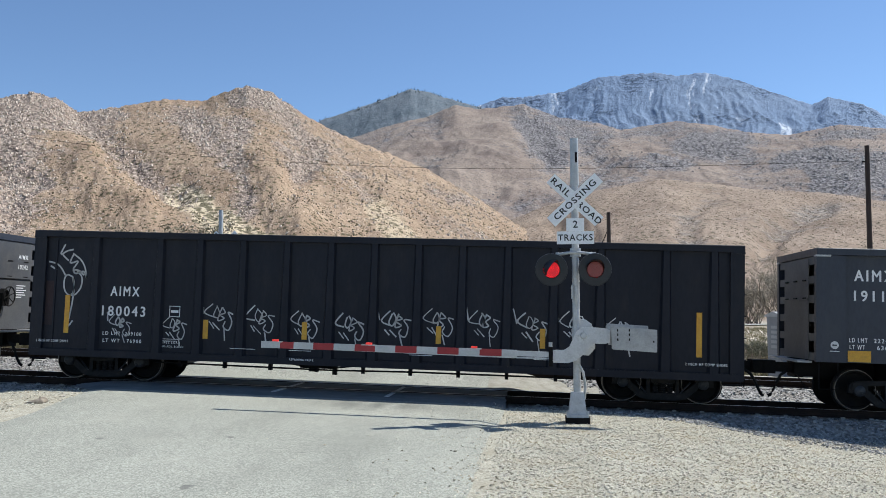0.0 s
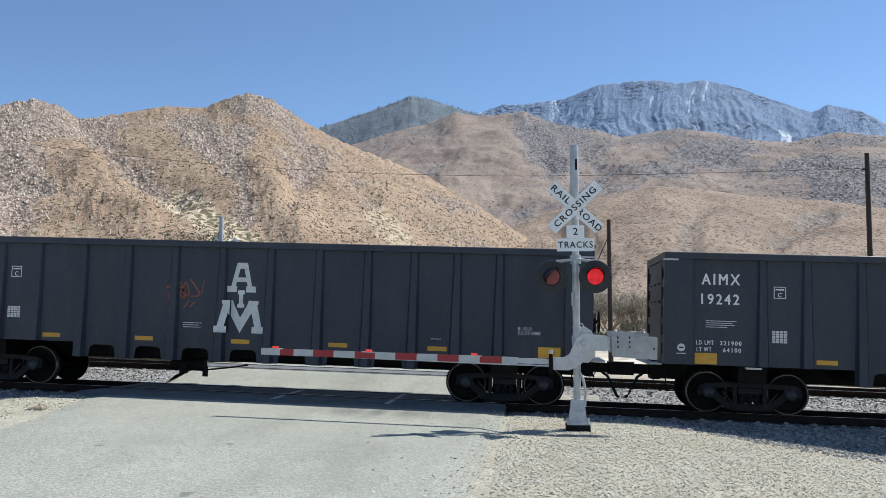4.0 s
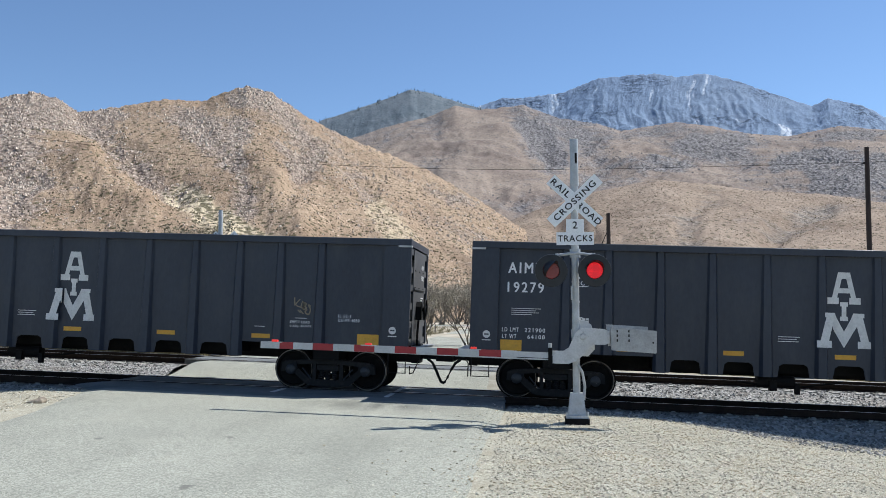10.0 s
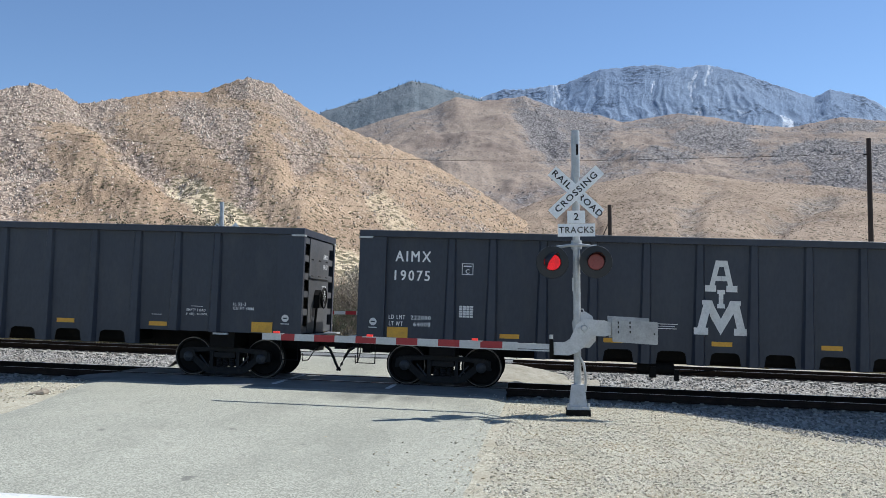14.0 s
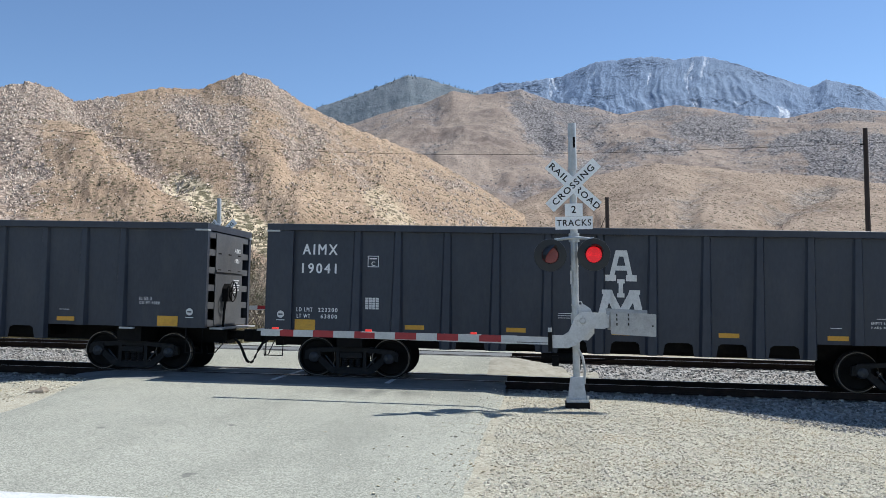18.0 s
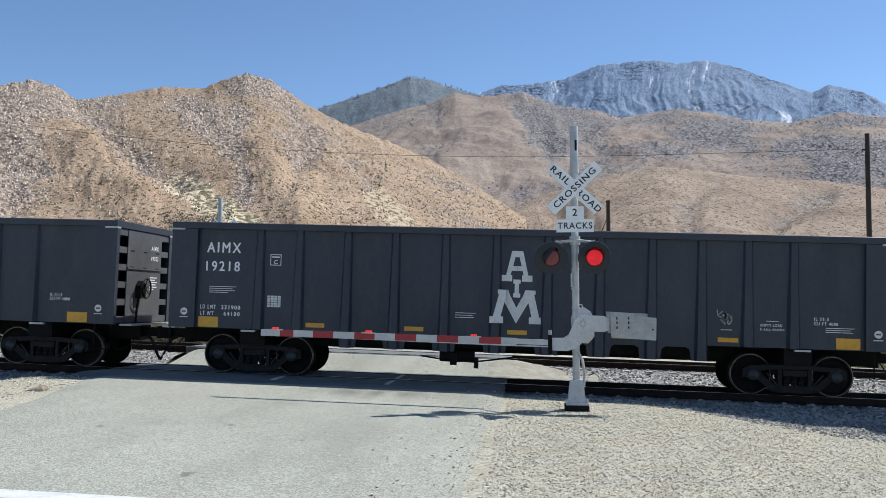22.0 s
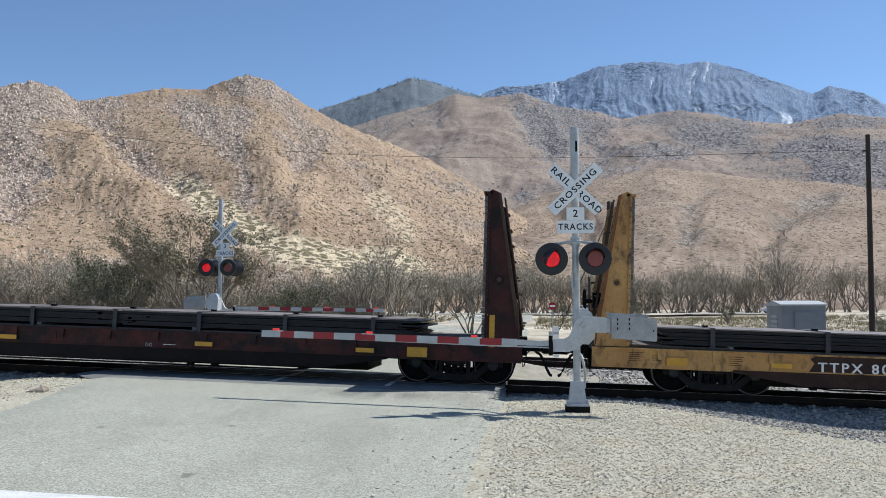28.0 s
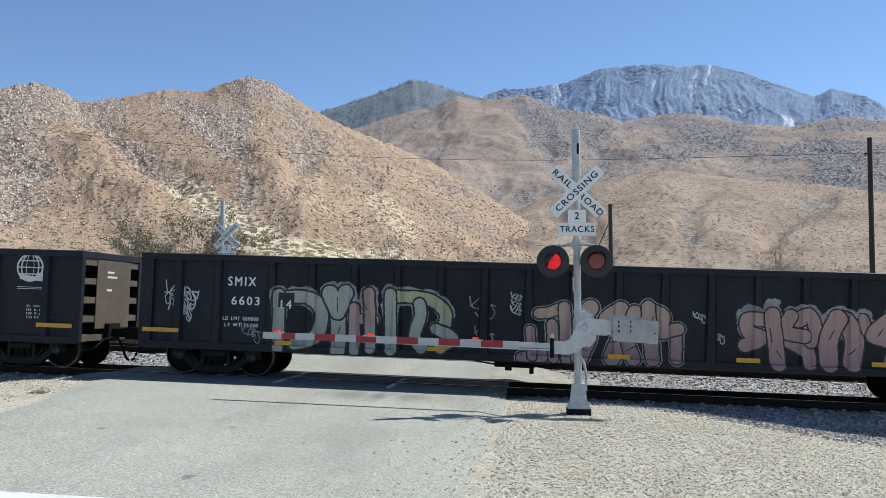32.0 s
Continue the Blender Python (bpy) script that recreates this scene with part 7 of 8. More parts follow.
low_car = gondola(LOW)
tagged(low_car, "long low black gondola car with bare ribbed sides", "railcar", "gondola cars of the train")
low_marks(low_car)
CARS.append((low_car, -177.6, LOW["truck"]))
low_car2 = copy_thing(low_car, pose(0, TRACK_Y, 0))
tagged(low_car2, "long low black gondola car with faded sprayed bubble shapes", "railcar", "gondola cars of the train")
y = -HALF + 0.097
mark("6603", 0.68, 0.2, WHITE_MARK, low_car2, -7.58, y, 1.8)
sprayed(low_car2, LOW, "faded grey and blush sprayed shapes with a heart", -7.0, -2.4, 0.66, 2.4, [
    (0, 0.28, [[(-6.76, 1.9), (-6.11, 1.92), (-5.79, 1.7), (-5.75, 1.32), (-5.9, 1.0), (-6.35, 0.86)]]),
    (0, 0.24, [[(-6.77, 1.98), (-6.74, 0.73)]]),
    (0, 0.34, [[(-5.37, 1.55), (-5.33, 0.74)]]),
    (1, 0.22, [[(-4.98, 1.73), (-4.94, 0.75)], [(-4.97, 1.46), (-4.52, 1.47)]]),
    (1, 0.24, [[(-4.66, 2.08), (-4.58, 0.82)]]),
    (0, 0.36, [[(-5.57, 2.03), (-5.38, 1.63)], [(-5.2, 2.05), (-5.38, 1.63)]]),
    (2, 0.26, [[(-4.16, 2.01), (-3.55, 2.01), (-3.16, 1.93), (-2.87, 1.67), (-2.9, 1.37)]]),
    (0, 0.26, [[(-3.48, 1.85), (-3.45, 1.57), (-3.57, 1.13), (-3.4, 0.87)]]),
    (0, 0.26, [[(-4.16, 2.06), (-4.1, 0.81)]]),
    (0, 0.24, [[(-3.09, 1.31), (-2.7, 1.11), (-2.96, 0.88)]]),
], [[(-5.4, 1.95), (-5.38, 1.6)], [(-4.8, 1.9), (-4.7, 1.7)], [(-6.3, 1.5), (-6.0, 1.48)], [(-3.9, 1.75), (-3.6, 1.7)], [(-5.3, 1.3), (-5.36, 1.05)], [(-3.2, 1.75), (-3.0, 1.5)]], [GRAF_STONE, GRAF_BLUSH, GRAF_LIME], 0.045, 0.0, 0.1, 5)
sprayed(low_car2, LOW, "faded tan and mauve angular sprayed shapes", -1.4, 2.6, 0.66, 2.3, [
    (0, 0.26, [[(-1.12, 0.74), (-0.66, 0.8)]]),
    (0, 0.2, [[(-0.95, 1.36), (-0.89, 0.78)]]),
    (0, 0.24, [[(-0.46, 1.5), (-0.42, 0.78)]]),
    (0, 0.22, [[(-0.77, 1.74), (-0.5, 1.78), (-0.25, 1.9)]]),
    (0, 0.25, [[(-0.2, 1.9), (-0.13, 0.76)]]),
    (0, 0.36, [[(0.38, 1.9), (0.17, 1.61), (0.34, 1.28), (0.15, 0.8)]]),
    (0, 0.36, [[(1.03, 1.88), (0.74, 1.63), (1.05, 1.45), (0.87, 0.82)]]),
    (0, 0.3, [[(1.36, 1.84), (1.19, 1.31), (1.33, 0.82)]]),
    (0, 0.24, [[(2.26, 1.48), (2.26, 0.85)]]),
    (0, 0.26, [[(1.67, 1.93), (1.99, 1.75), (1.81, 1.41), (2.29, 1.5)]]),
    (0, 0.3, [[(1.64, 1.95), (1.75, 0.83)]]),
], [[(0.3, 1.8), (0.45, 1.6)], [(0.2, 1.5), (0.4, 1.42)], [(0.95, 1.75), (0.85, 1.65)], [(0.8, 1.15), (1.0, 1.2)], [(1.75, 1.75), (1.7, 1.5)], [(-0.5, 1.2), (-0.35, 1.1)], [(1.2, 1.0), (1.4, 1.1)], [(0.1, 1.1), (0.3, 0.95)]], [GRAF_TAN], 0.034, 0.022, 0.0, 8)
sprayed(low_car2, LOW, "faded rose sprayed bubble shapes under a pale puff", 3.3, 8.5, 0.66, 2.35, [
    (0, 0.28, [[(4.11, 1.77), (3.78, 1.76), (3.8, 1.5), (4.1, 1.38), (3.72, 1.2)]]),
    (0, 0.3, [[(4.62, 1.35), (5.01, 1.12), (5.08, 0.88)]]),
    (0, 0.3, [[(4.85, 1.79), (5.07, 1.9), (5.19, 1.6), (5.1, 1.35)]]),
    (0, 0.28, [[(4.69, 1.87), (4.56, 1.54), (4.95, 1.44)]]),
    (0, 0.32, [[(4.3, 1.88), (4.42, 0.84)]]),
    (0, 0.38, [[(5.78, 1.84), (6.01, 1.45), (5.97, 0.92)]]),
    (0, 0.38, [[(5.68, 1.85), (5.49, 1.41), (5.49, 0.9)]]),
    (0, 0.22, [[(6.2, 1.86), (6.27, 1.62)]]),
    (0, 0.3, [[(6.8, 1.92), (6.41, 1.52), (6.82, 1.36), (6.78, 0.95)]]),
    (0, 0.28, [[(7.38, 1.34), (7.8, 1.52), (8.1, 1.62)], [(7.81, 1.17), (8.05, 1.18)]]),
    (0, 0.42, [[(7.55, 1.8), (7.34, 1.9), (7.22, 1.5), (7.34, 1.0)]]),
], [[(4.25, 1.6), (4.3, 1.3)], [(5.0, 1.75), (5.05, 1.55)], [(5.6, 1.6), (5.5, 1.4)], [(6.0, 1.2), (5.9, 1.1)], [(6.6, 1.65), (6.5, 1.5)], [(7.3, 1.75), (7.25, 1.5)], [(7.3, 1.2), (7.4, 1.1)], [(4.4, 1.1), (4.5, 0.95)]], [GRAF_ROSE], 0.034, 0.0, 0.22, 11)
part("number_box", Geo().box(-6.79, -6.41, y - 0.012, y - 0.008, 1.68, 2.02), GRAF_DARK, low_car2, "black box round the figures")
mark("14", 0.26, 0.2, WHITE_MARK, low_car2, -6.6, y - 0.013, 1.75)
spray_tag(low_car2, -9.15, 1.78, 0.8, 70, GRAF_WHITE, y - 0.004, 8)
spray_tag(low_car2, -9.3, 1.8, 0.5, 71, GRAF_WHITE, y - 0.006, 8)
spray_tag(low_car2, -8.95, 1.75, 0.5, 73, GRAF_WHITE, y - 0.008, 8)
spray_tag(low_car2, -9.1, 1.45, 0.5, 72, GRAF_WHITE, y - 0.004, 5)
spray_tag(low_car2, -2.05, 1.75, 0.6, 74, GRAF_HAZE, y - 0.004, 5)
spray_tag(low_car2, -2.0, 1.15, 0.45, 76, GRAF_HAZE, y - 0.004, 4)
for k, w in enumerate((0.42, 0.4, 0.46)):
    spray_tag(low_car2, -1.25, 2.02 - 0.16 * k, w * 0.75, 78 + 2 * k, GRAF_WHITE, y - 0.004, 3)
spray_tag(low_car2, 2.75, 1.74, 0.3, 84, GRAF_WHITE, y - 0.004, 4)
spray_tag(low_car2, 3.13, 1.3, 0.34, 86, GRAF_WHITE, y - 0.004, 4)
spray_tag(low_car2, -7.42, 0.98, 0.5, 88, GRAF_HAZE, y - 0.004, 4)
for k, (x, z, w) in enumerate(((8.45, 1.6, 0.5), (8.5, 1.25, 0.62), (8.6, 0.98, 0.6), (8.85, 0.95, 0.5), (9.75, 1.75, 0.4))):
    spray_tag(low_car2, x, z, w, 90 + k, GRAF_WHITE if k < 4 else GRAF_HAZE, y - 0.006 - 0.001 * k, 8)
CARS.append((low_car2, -155.9, LOW["truck"]))


# bulkhead flatcars with steel plate
def flatcar(half, truck_at, paint, belly, clear, foot, strips, outside):
    car = new("bulkhead_flatcar")
    rng = random.Random(int(half * 100))
    upper = [(-half, 1.0), (half, 1.0), (half, 0.56), (half - 3.0, 0.56), (half - 3.05, 0.6), (-half + 3.05, 0.6), (-half + 3.0, 0.56), (-half, 0.56)]
    lower = [(-half + 3.0, 0.6), (half - 3.0, 0.6), (half - 3.05, 0.54), (half - 4.5, 0.3), (-half + 4.5, 0.3), (-half + 3.05, 0.54)]
    for side in (-1, 1):
        ys = sorted((side * HALF, side * (HALF - 0.09)))
        part("side_sill", Geo().prism(upper, "y", ys[0], ys[1]), paint, car)
        ys = sorted((side * (HALF - 0.02), side * (HALF - 0.09)))
        part("belly_plate", Geo().prism(lower, "y", ys[0], ys[1]), belly, car, "grimy brown belly plate")
        for k in range(16):
            x = -half + 1.5 + (2 * half - 3.0) * k / 15
            if clear[0] < x < clear[1]:
                continue
            yb = sorted((side * (HALF + 0.06), side * (HALF + 0.001)))
            part("stake_pocket", Geo().prism([(x - 0.075, 0.76), (x + 0.075, 0.76), (x + 0.09, 0.962), (x - 0.09, 0.962)], "y", yb[0], yb[1]), paint, car)
        yb = sorted((side * (HALF + 0.05), side * (HALF + 0.001)))
        part("sill_flange", Geo().box(-half, half, yb[0], yb[1], 0.965, 1.0), paint, car)
        yb = sorted((side * (HALF + 0.025), side * (HALF + 0.001)))
        part("sill_lip", Geo().box(-half + 3.1, half - 3.1, yb[0], yb[1], 0.6, 0.625), paint, car)
        for x in (-half + 0.5, half - 0.5, -0.9, 3.1):
            part("weld_patch", Geo().box(x - 0.16, x + 0.2, yb[0], yb[1] - 0.01 if side > 0 else yb[1], 0.66, 0.9), paint, car)
    part("deck", Geo().box(-half, half, -HALF + 0.1, HALF - 0.1, 0.93, 1.04), DECK_WOOD, car, "worn wooden deck")
    for k in range(int(half * 4)):
        x = -half + 0.02 + 0.5 * k
        if abs(x) < half - 2.6 or abs(x + 0.24) > half - 0.05:
            continue
        part("deck_board", Geo().box(x, x + 0.47, -HALF + 0.05, HALF - 0.05, 1.041, 1.066 + 0.012 * rng.random()), DECK_WOOD, car)
    part("underframe", Geo().box(-half + 3.6, half - 3.6, -0.9, 0.9, 0.22, 0.9), IRON, car, "black underframe")
    part("centre_sill", Geo().box(-half, half, -0.3, 0.3, 0.5, 0.92), IRON, car)
    for s in (-1, 1):
        coupler(car, s, half)
        truck(car, s * truck_at)
        bh = new("bulkhead")
        bh.parent = car
        tagged(bh, "tall triangular steel bulkhead lined with weathered boards")
        e = half - 0.05
        head = 0.3
        for side in (-1, 1):
            ys = sorted((side * (HALF - 0.02), side * (HALF - 0.1)))
            out = [(s * e, 1.02), (s * (e - foot), 1.02), (s * (e - foot), 1.25), (s * (e - foot + 0.02), 4.42), (s * (e - foot + 0.1), 4.47), (s * (e - foot + head), 4.38), (s * e, 1.3)]
            part("side_plate", Geo().prism(out, "y", ys[0], ys[1]), paint, bh)
            yf = sorted((side * (HALF + 0.03), side * (HALF - 0.02)))
            part("edge_flange", Geo().prism([(s * (e - foot + head), 4.38), (s * (e - foot + head - 0.06), 4.38), (s * (e - 0.08), 1.3), (s * e, 1.3)], "y", yf[0], yf[1]), outside, bh)
            part("edge_flange", Geo().box(min(s * (e - foot), s * (e - foot + 0.05)), max(s * (e - foot), s * (e - foot + 0.05)), yf[0], yf[1], 1.05, 4.4), paint, bh)
            yh = sorted((side * (HALF - 0.021), side * (HALF - 0.012)))
            xm = s * (e - foot + 0.3)
            part("lashing_hole", Geo().turned([(yh[0], 0.06), (yh[1], 0.06)], "y", (xm, 2.42), 14), RUST_DARK, bh, "dark lashing hole")
            part("hole_ring", Geo().turned([(yh[0] - (0.012 if side < 0 else 0), 0.095), (yh[1] + (0.012 if side > 0 else 0), 0.08), (yh[1], 0.065)], "y", (xm, 2.42), 14, caps=False), paint, bh)
            part("cross_plate", Geo().box(min(s * (e - foot + 0.06), s * (e - 0.2)), max(s * (e - foot + 0.06), s * (e - 0.2)), yh[0] - (0.012 if side < 0 else 0), yh[1] + (0.012 if side > 0 else 0), 1.98, 2.05), paint, bh)
            for j in range(22):
                z = 1.15 + 0.145 * j
                part("rivet", RIVET, None, bh, at=pose(s * (e - foot + 0.025), side * (HALF + 0.03), z))
        nb = 23
        xb = s * (e - foot)
        hb = (4.34 - 1.08) / nb
        for k in range(nb):
            z = 1.08 + hb * k
            xs = sorted((xb, xb - s * 0.07))
            drop = rng.uniform(0.004, 0.022)
            part("board", Geo().box(xs[0], xs[1], -HALF + 0.03 + rng.uniform(0, 0.025), HALF - 0.03, z + 0.004, z + hb - drop), BOARD_GREY, bh, at=pose(s * rng.uniform(-0.004, 0.004), 0, 0, rng.uniform(-0.1, 0.1)))
            for yy in (-1.35, -0.55, 0.3, 1.2):
                part("board_bolt", BOLT, None, bh, at=pose(xb - s * 0.07, yy + rng.uniform(-0.02, 0.02), z + hb * 0.5))
        xs = sorted((xb + s * 0.12, xb - s * 0.09))
        part("top_angle", Geo().box(xs[0], xs[1], -HALF + 0.02, HALF - 0.02, 4.36, 4.42), paint, bh)
        for yy in (-0.48, 0.42):
            part("stiffener", Geo().prism([(s * (e - 0.08), 1.04), (s * (e - foot + 0.03), 1.04), (s * (e - foot + 0.03), 4.34), (s * (e - foot + 0.22), 4.34)], "y", yy - 0.13, yy + 0.13), paint, bh)
        for z in (2.55,):
            xe = e - (foot - head) * (z - 1.3) / 3.1 - 0.12
            xs = sorted((xb + s * 0.022, s * xe))
            part("cross_brace", Geo().box(xs[0], xs[1], -HALF + 0.1, HALF - 0.1, z, z + 0.1), paint, bh)
        xs = sorted((xb + s * 0.002, xb + s * 0.02))
        part("back_sheet", Geo().box(xs[0], xs[1], -HALF + 0.1, HALF - 0.1, 1.05, 4.34), RUST_DARK, bh, "dark brown back sheet")
        for k in range(8):
            z = 1.4 + 0.36 * k
            xx = s * (e - (foot - head) * (z - 1.3) / 3.1 + 0.02)
            part("ladder_rung", Geo().tube([(xx, -1.38, z), (xx + s * 0.09, -1.38, z), (xx + s * 0.09, -0.93, z), (xx, -0.93, z)], 0.02, 5), RUST_DARK, bh)
            if k < 4:
                part("grab_iron", Geo().tube([(xx, 1.1, z), (xx + s * 0.09, 1.1, z), (xx + s * 0.09, 1.66, z), (xx, 1.66, z)], 0.016, 5), RUST_DARK, bh)
        for yy in (-1.38, -0.93):
            lo, hi = s * (e + 0.06), s * (e - (foot - head) + 0.08)
            part("ladder_rail", Geo().tube([(lo, yy, 1.3), (hi, yy, 4.3)], 0.022, 5), RUST_DARK, bh)
        part("grab_iron", Geo().tube([(s * (e - 0.1), -HALF - 0.01, 2.0), (s * (e - 0.06), -HALF - 0.06, 1.9), (s * (e - 0.02), -HALF - 0.06, 1.1), (s * e, -HALF - 0.01, 1.0)], 0.016, 5), outside, bh)
    wheel = Geo().turned([(-half - 0.13, 0.26), (-half - 0.16, 0.28), (-half - 0.19, 0.26), (-half - 0.16, 0.24), (-half - 0.13, 0.26)], "x", (-0.95, 2.0), 20, caps=False)
    for k in range(4):
        q = radians(45 * k)
        wheel.tube([(-half - 0.15, -0.95 + 0.26 * math.cos(q), 2.0 + 0.26 * math.sin(q)), (-half - 0.15, -0.95 - 0.26 * math.cos(q), 2.0 - 0.26 * math.sin(q))], 0.012, 4)
    wheel.cyl((-0.95, 2.0), 0.05, "x", -half - 0.17, -half + 0.5, 8).box(-half + 0.02, -half + 0.4, -1.1, -0.8, 1.85, 2.2)
    part("hand_brake", wheel, IRON, car, "round iron hand brake wheel")
    for x, w, h in strips:
        part("reflector", Geo().box(x - w / 2, x + w / 2, -HALF - 0.068, -HALF - 0.064, 0.73 - h / 2, 0.73 + h / 2), YELLOW_MARK, car, "yellow reflective strip")
        part("reflector_backing", Geo().box(x - w / 2 - 0.02, x + w / 2 + 0.02, -HALF - 0.063, -HALF - 0.001, 0.72 - h / 2, 0.74 + h / 2), paint, car)
    g = Geo().cyl((-1.0, 0.4), 0.15, "x", -1.6, -0.7, 12)
    for x in (2.4, 3.0, 5.1, -5.6):
        g.box(x, x + 0.14, -1.25, -1.1, 0.2, 0.5)
    g.tube([(-6, -1.2, 0.34), (-5.2, -1.22, 0.22), (5.0, -1.22, 0.2), (6.2, -1.2, 0.36)], 0.02, 5)
    part("brake_gear", g, IRON, car)
    return car


RIVET = Geo().turned([(0.0, 0.016), (-0.01, 0.012), (-0.014, 0.0)], "y", n=6).mesh("rivet", RUST_DARK)
BOLT = Geo().turned([(-0.006, 0.011), (0.006, 0.011)], "x", n=6).mesh("board_bolt", IRON)


def plate_stack(x0, x1):
    s = new("steel_plate_stack")
    tagged(s, "dark steel plates stacked and strapped on the flatcar deck", "steel plates", "plate stacks on the flatcars")
    rng = random.Random(int(x1 * 10))
    z = 1.1
    for k in range(10):
        high = rng.choice((0.026, 0.034, 0.04))
        j = rng.choice((0.0, 0.05, 0.35, 0.7)) if k > 1 else 0.0
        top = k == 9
        a, b = x0 + j + rng.uniform(0, 0.35), x1 - 0.6 * j - rng.uniform(0, 0.45)
        cut = (a + b) / 2 + rng.uniform(-0.8, 0.8)
        y0 = -1.5 + rng.uniform(0, 0.07)
        for u, v in ((a, cut - 0.05), (cut + 0.05, b)):
            part("plate", Geo().box(u, v, y0, 1.42, z, z + high), STEEL_SHEEN if top else STEEL_PLATE, s, "dusty brown top plate, sunlit sheen in its colour" if top else "")
        z += high + (0.016 if k in (2, 6) else 0.001)
    for k in range(4):
        x = x0 + 1.6 + (x1 - x0 - 3.2) * k / 3
        part("dunnage", Geo().box(x - 0.06, x + 0.06, -1.45, 1.45, 1.041, 1.098), BOARD_GREY, s)
    n = 7
    for k in range(n):
        x = x0 + 1.2 + (x1 - x0 - 2.4) * k / (n - 1)
        part("strap", Geo().box(x - 0.05, x + 0.05, -1.535, 1.535, z + 0.002, z + 0.014).box(x - 0.05, x + 0.05, -1.535, -1.515, 0.92, z + 0.002), HUB, s)
        part("block", Geo().box(x - 0.06, x + 0.06, -0.65, -0.55, z + 0.014, z + 0.055), IRON, s)
    return s


yellow = flatcar(10.36, 7.62, YELLOW_CAR, BELLY_BROWN, (-5.9, -2.9), 0.76, [(-8.53, 0.42, 0.17), (-6.31, 0.42, 0.1), (-2.74, 0.42, 0.15), (0.31, 0.42, 0.13), (3.99, 0.42, 0.12), (6.4, 0.42, 0.15), (8.69, 0.42, 0.17)], RUST_ORANGE)
tagged(yellow, "weathered yellow bulkhead flatcar loaded with steel plates", "railcar", "bulkhead flatcars of the train")
y = -HALF - 0.003
part("repaint_panel", Geo().prism([(-5.75, 0.6), (-2.7, 0.6), (-2.55, 0.8), (-2.7, 0.96), (-5.6, 0.96), (-5.7, 0.9), (-5.62, 0.8)], "y", y - 0.002, y + 0.002), BELLY_BROWN, yellow, "dark brown repainted panel")
mark("TTPX 804230", 2.3, 0.21, WHITE_MARK, yellow, -4.4, y - 0.006, 0.73)
part("logo_panel", Geo().box(4.4, 5.46, y - 0.004, y, 0.64, 0.88), SIGN_BLACK, yellow, "black logo panel")
for u, w in ((4.46, 0.3), (4.78, 0.3)):
    part("logo_shape", Geo().prism([(u, 0.66), (u + 0.1, 0.66), (u + 0.14, 0.79), (u + w, 0.79), (u + w + 0.02, 0.86), (u + 0.02, 0.86), (u, 0.8), (u + 0.05, 0.79)], "y", y - 0.008, y - 0.0045), SIGN_WHITE, yellow, "slanted white logo shape")
for out in ([(5.09, 0.66), (5.19, 0.66), (5.42, 0.86), (5.32, 0.86)], [(5.12, 0.86), (5.22, 0.86), (5.27, 0.8), (5.21, 0.755)], [(5.25, 0.72), (5.31, 0.77), (5.38, 0.66), (5.28, 0.66)]):
    part("logo_shape", Geo().prism(out, "y", y - 0.008, y - 0.0045), SIGN_WHITE, yellow, "slanted white logo shape")
mark("IH 11-0", 0.3, 0.085, IRON, yellow, 1.06, y - 0.002, 0.84)
mark("IL 62-0", 0.34, 0.085, IRON, yellow, 1.08, y - 0.002, 0.69)
mark("L 67-1", 0.26, 0.08, IRON, yellow, 1.74, y - 0.002, 0.75)
mark("GSH", 0.24, 0.11, IRON, yellow, 2.14, y - 0.002, 0.69)
for x, z, w, n in ((-2.0, 0.87, 0.28, 3), (-1.5, 0.87, 0.26, 3), (-0.85, 0.8, 0.16, 2), (2.75, 0.86, 0.44, 5), (3.35, 0.7, 0.4, 2), (6.95, 0.9, 0.34, 6), (5.85, 0.8, 0.3, 2), (-9.4, 0.9, 0.36, 5), (-7.26, 0.88, 0.36, 5), (-8.95, 0.84, 0.24, 3)):
    fine_print(yellow, x, z, w * 0.9, n, y, BELLY_BROWN, 0.045)
part("reweigh_stencil", Geo().box(-0.2, 0.1, y - 0.004, y, 0.7, 0.78), WHITE_MARK, yellow)
for x in (8.24,):
    part("consolidated_stencil", Geo().box(x - 0.17, x + 0.17, y - 0.004, y, 0.64, 0.92), SIGN_BLACK, yellow, "dark stencil panel")
    fine_print(yellow, x, 0.88, 0.28, 5, y - 0.004, LOGO_GREY, 0.05)
for x, z in ((-9.92, 1.62), (9.92, 1.62), (-9.8, 0.86)):
    fine_print(yellow, x, z, 0.3, 4, -HALF + 0.015, BELLY_BROWN, 0.05)
brown = flatcar(10.3, 8.75, BROWN_CAR, BELLY_BLACK, (-7.1, -4.6), 0.8, [(-7.1, 0.32, 0.1), (-1.88, 0.42, 0.1), (2.95, 0.42, 0.1), (6.75, 0.42, 0.1), (7.95, 0.46, 0.22)], RUST_DARK)
tagged(brown, "rusty oxide-brown bulkhead flatcar loaded with steel plates", "railcar", "bulkhead flatcars of the train")
mark("SOU 114163", 1.42, 0.17, WORN_MARK, brown, -6.12, y, 0.74)
mark("203500", 0.42, 0.08, WORN_MARK, brown, -3.2, y, 0.85)
mark("82500", 0.36, 0.08, WORN_MARK, brown, -3.17, y, 0.73)
mark("DO", 0.16, 0.1, WORN_MARK, brown, 1.6, y, 0.66)
fine_print(brown, -4.1, 0.85, 0.3, 2, y, step=0.1)
fine_print(brown, 2.1, 0.68, 0.3, 1, y)
fine_print(brown, 9.35, 1.62, 0.34, 2, -HALF + 0.015, None, 0.06)
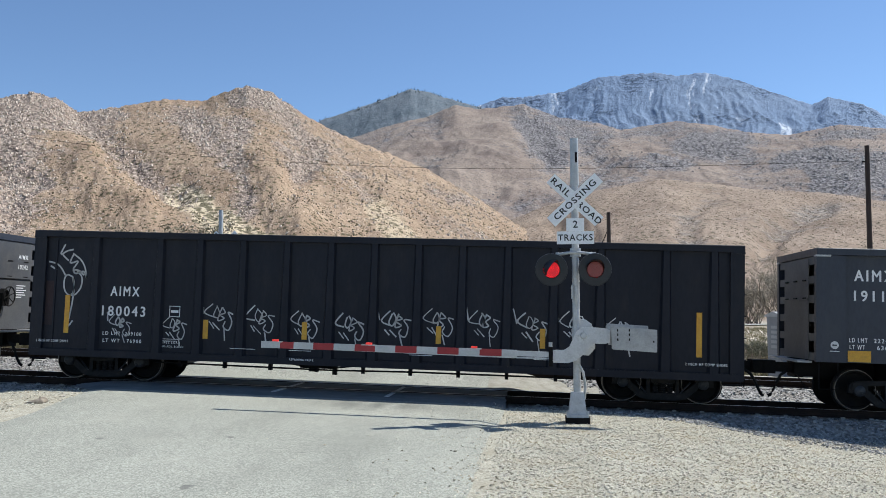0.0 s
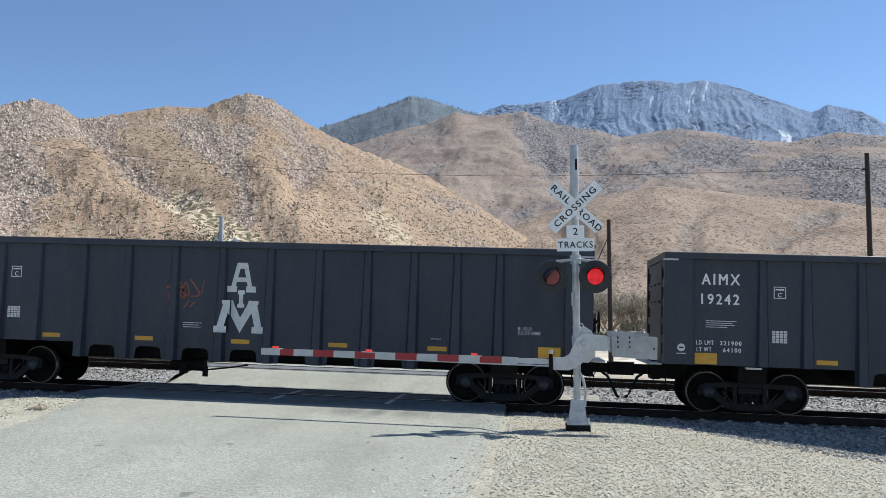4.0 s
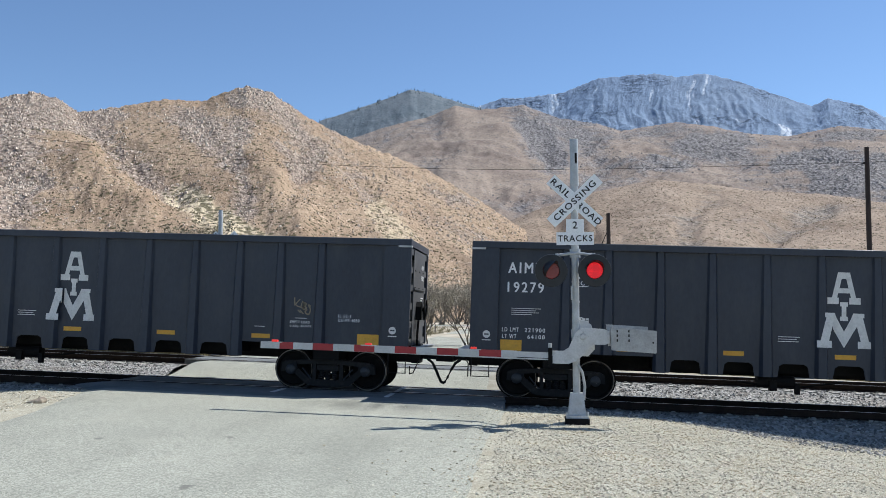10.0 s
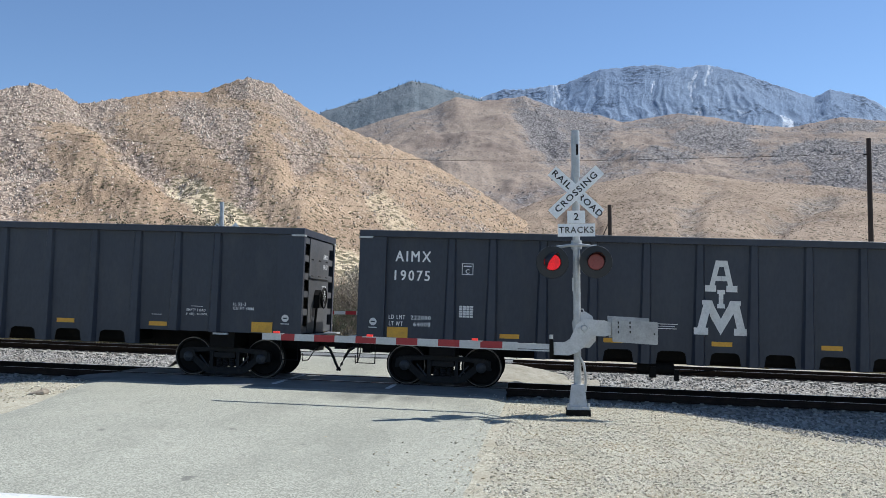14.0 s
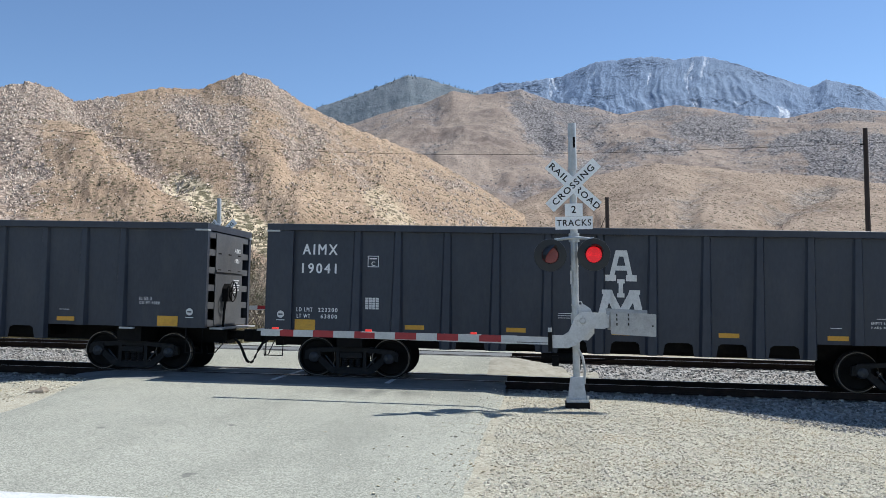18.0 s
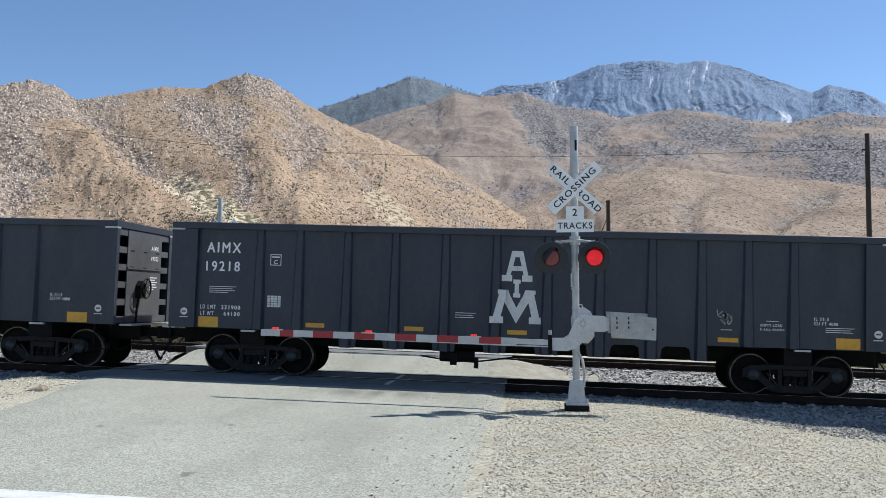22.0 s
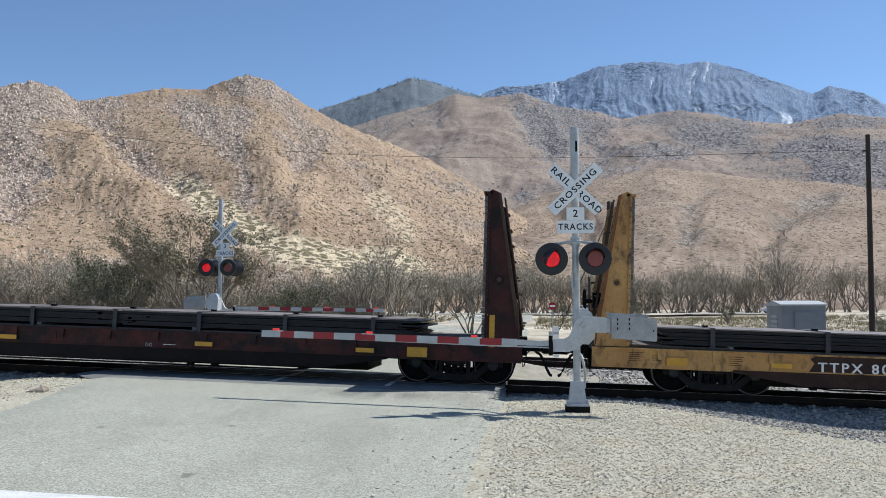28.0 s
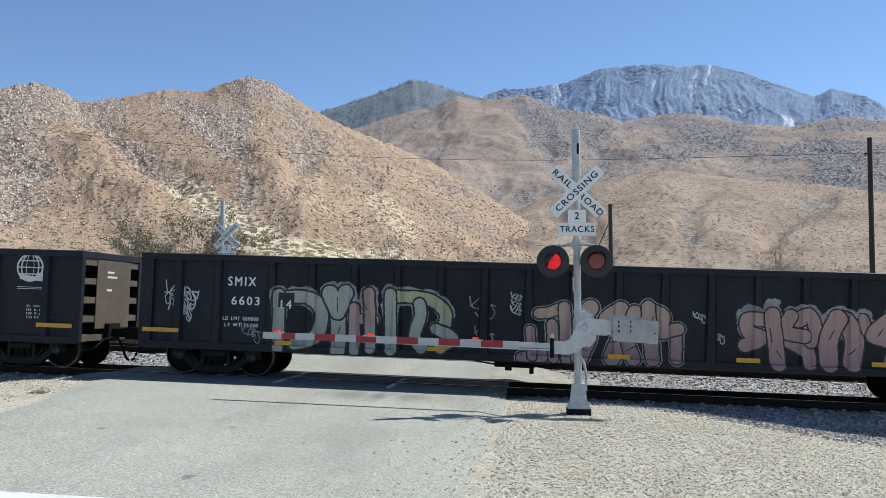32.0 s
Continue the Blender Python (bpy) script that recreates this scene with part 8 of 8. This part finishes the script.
for x in (-9.62, 9.62):
    part("reflector", Geo().box(x - 0.06, x + 0.06, -HALF - 0.004, -HALF + 0.019, 0.9, 1.62), YELLOW_MARK, brown, "upright yellow reflective strip")
CARS.append((yellow, -112.1, 7.62))
CARS.append((brown, -134.3, 8.75))
LOADS = [(plate_stack(-8.95, 8.0), -112.1), (plate_stack(-6.7, 8.1), -134.3)]


# ---------------------------------------------------------------- traffic on the highway
def motor_car(label):
    c = new("motor_car")
    tagged(c, label, "car", "cars on the highway")
    low = [(-2.3, 0.35), (-2.32, 0.75), (-2.1, 0.92), (-1.2, 0.98), (1.0, 0.98), (2.0, 0.85), (2.3, 0.7), (2.32, 0.35)]
    part("body", Geo().prism(low, "y", -0.88, 0.88), CAR_WHITE, c)
    part("cabin", Geo().prism([(-1.9, 0.95), (-1.2, 1.4), (0.2, 1.44), (1.1, 0.97)], "y", -0.74, 0.74), GLASS_DARK, c, "dark glazed cabin")
    part("roof", Geo().prism([(-1.25, 1.4), (0.25, 1.44), (0.2, 1.47), (-1.2, 1.44)], "y", -0.72, 0.72), CAR_WHITE, c)
    for x in (-1.4, 1.4):
        for yy in (-0.86, 0.86):
            w = part("wheel", Geo().cyl((x, 0.33), 0.33, "y", yy - 0.06, yy + 0.06, 16), RUBBER, c)
            part("rim", Geo().cyl((x, 0.33), 0.2, "y", yy - 0.065, yy + 0.065, 12), GALV, w)
    return c


TRAFFIC = [(motor_car("white saloon car driving on the far highway"), 22.0), (motor_car("white saloon car driving on the far highway"), 53.0), (motor_car("silver-white saloon car driving on the far highway"), 99.0)]


# ---------------------------------------------------------------- what moves
def run(t):
    """How far the train has rolled since 13 s."""
    return 8.15 * (t - 13.0) + 0.098 * max(0.0, t - 14.1)


def on_track(place, t):
    x = place + run(t)
    return pose(x, TRACK_Y, -GRADE * x, 0, PITCH_DEG, 0)


def motions():
    marks = [0.0, 4.0, 8.0, 12.0, 13.4, 14.8, 16.0, 20.0, 24.0, 28.0, 32.0]
    for car, place, _ in CARS:
        walk(car, [(t, on_track(place, t)) for t in marks])
    for load, place in LOADS:
        walk(load, [(t, on_track(place, t)) for t in marks])
    # wheels roll while their car is near the crossing
    for car, place, _ in CARS:
        ts = [k / 15 for k in range(0, 481) if -25 < place + run(k / 15) < 27]
        if not ts:
            continue
        ts = ([0.0] if ts[0] > 0 else []) + ts + ([32.0] if ts[-1] < 32 else [])
        first = ts[1] if ts[0] == 0.0 and len(ts) > 2 and ts[1] > 0.2 else ts[0]
        last = ts[-2] if ts[-1] == 32.0 and ts[-2] < 31.8 else ts[-1]
        for ob in car.children_recursive:
            if ob.name.split(".")[0] in ("wheelset", "bearing_cap"):
                x = ob.location.x
                walk(ob, [(t, Matrix.Translation((x, 0, 0.457)) @ Matrix.Rotation(run(min(last, max(first, t))) / 0.457, 4, "Y")) for t in ts])
    # flashers: the lens boards turn their lit face out by turns
    half = 0.5935
    switches = []
    for k in range(0, 54):
        n = round((3.0 + (k - 5) * half) * FPS)
        switches.append((n - 1 if k % 2 == 0 else n, k))
    for board, side in LED_BOARDS:
        at = board.matrix_basis.translation.copy()
        lit_now = side == "L"
        ang = 0.0 if lit_now else 178.0
        rows = [(0.0, ang)]
        for n, k in switches:
            if n < 1:
                continue
            want = (k % 2 == 1) == (side == "L")
            new_ang = 0.0 if want else 178.0
            if new_ang != ang and n + 2 <= 960:
                rows += [(n / FPS, ang), ((n + 1) / FPS, 89.0), ((n + 2) / FPS, new_ang)]
                ang = new_ang
        rows.append((32.0, ang))
        walk(board, [(t, Matrix.Translation(at) @ Matrix.Rotation(radians(a), 4, "Z")) for t, a in rows])
    for car, x in TRAFFIC:
        walk(car, [(t, pose(x - 28.0 * (t - 27.5), 149, ground_z(max(-400, min(400, x - 28.0 * (t - 27.5))), 149) * 0.4 + 0.21, 0, 0, 180)) for t in (0.0, 8.0, 16.0, 24.0, 32.0)])


motions()
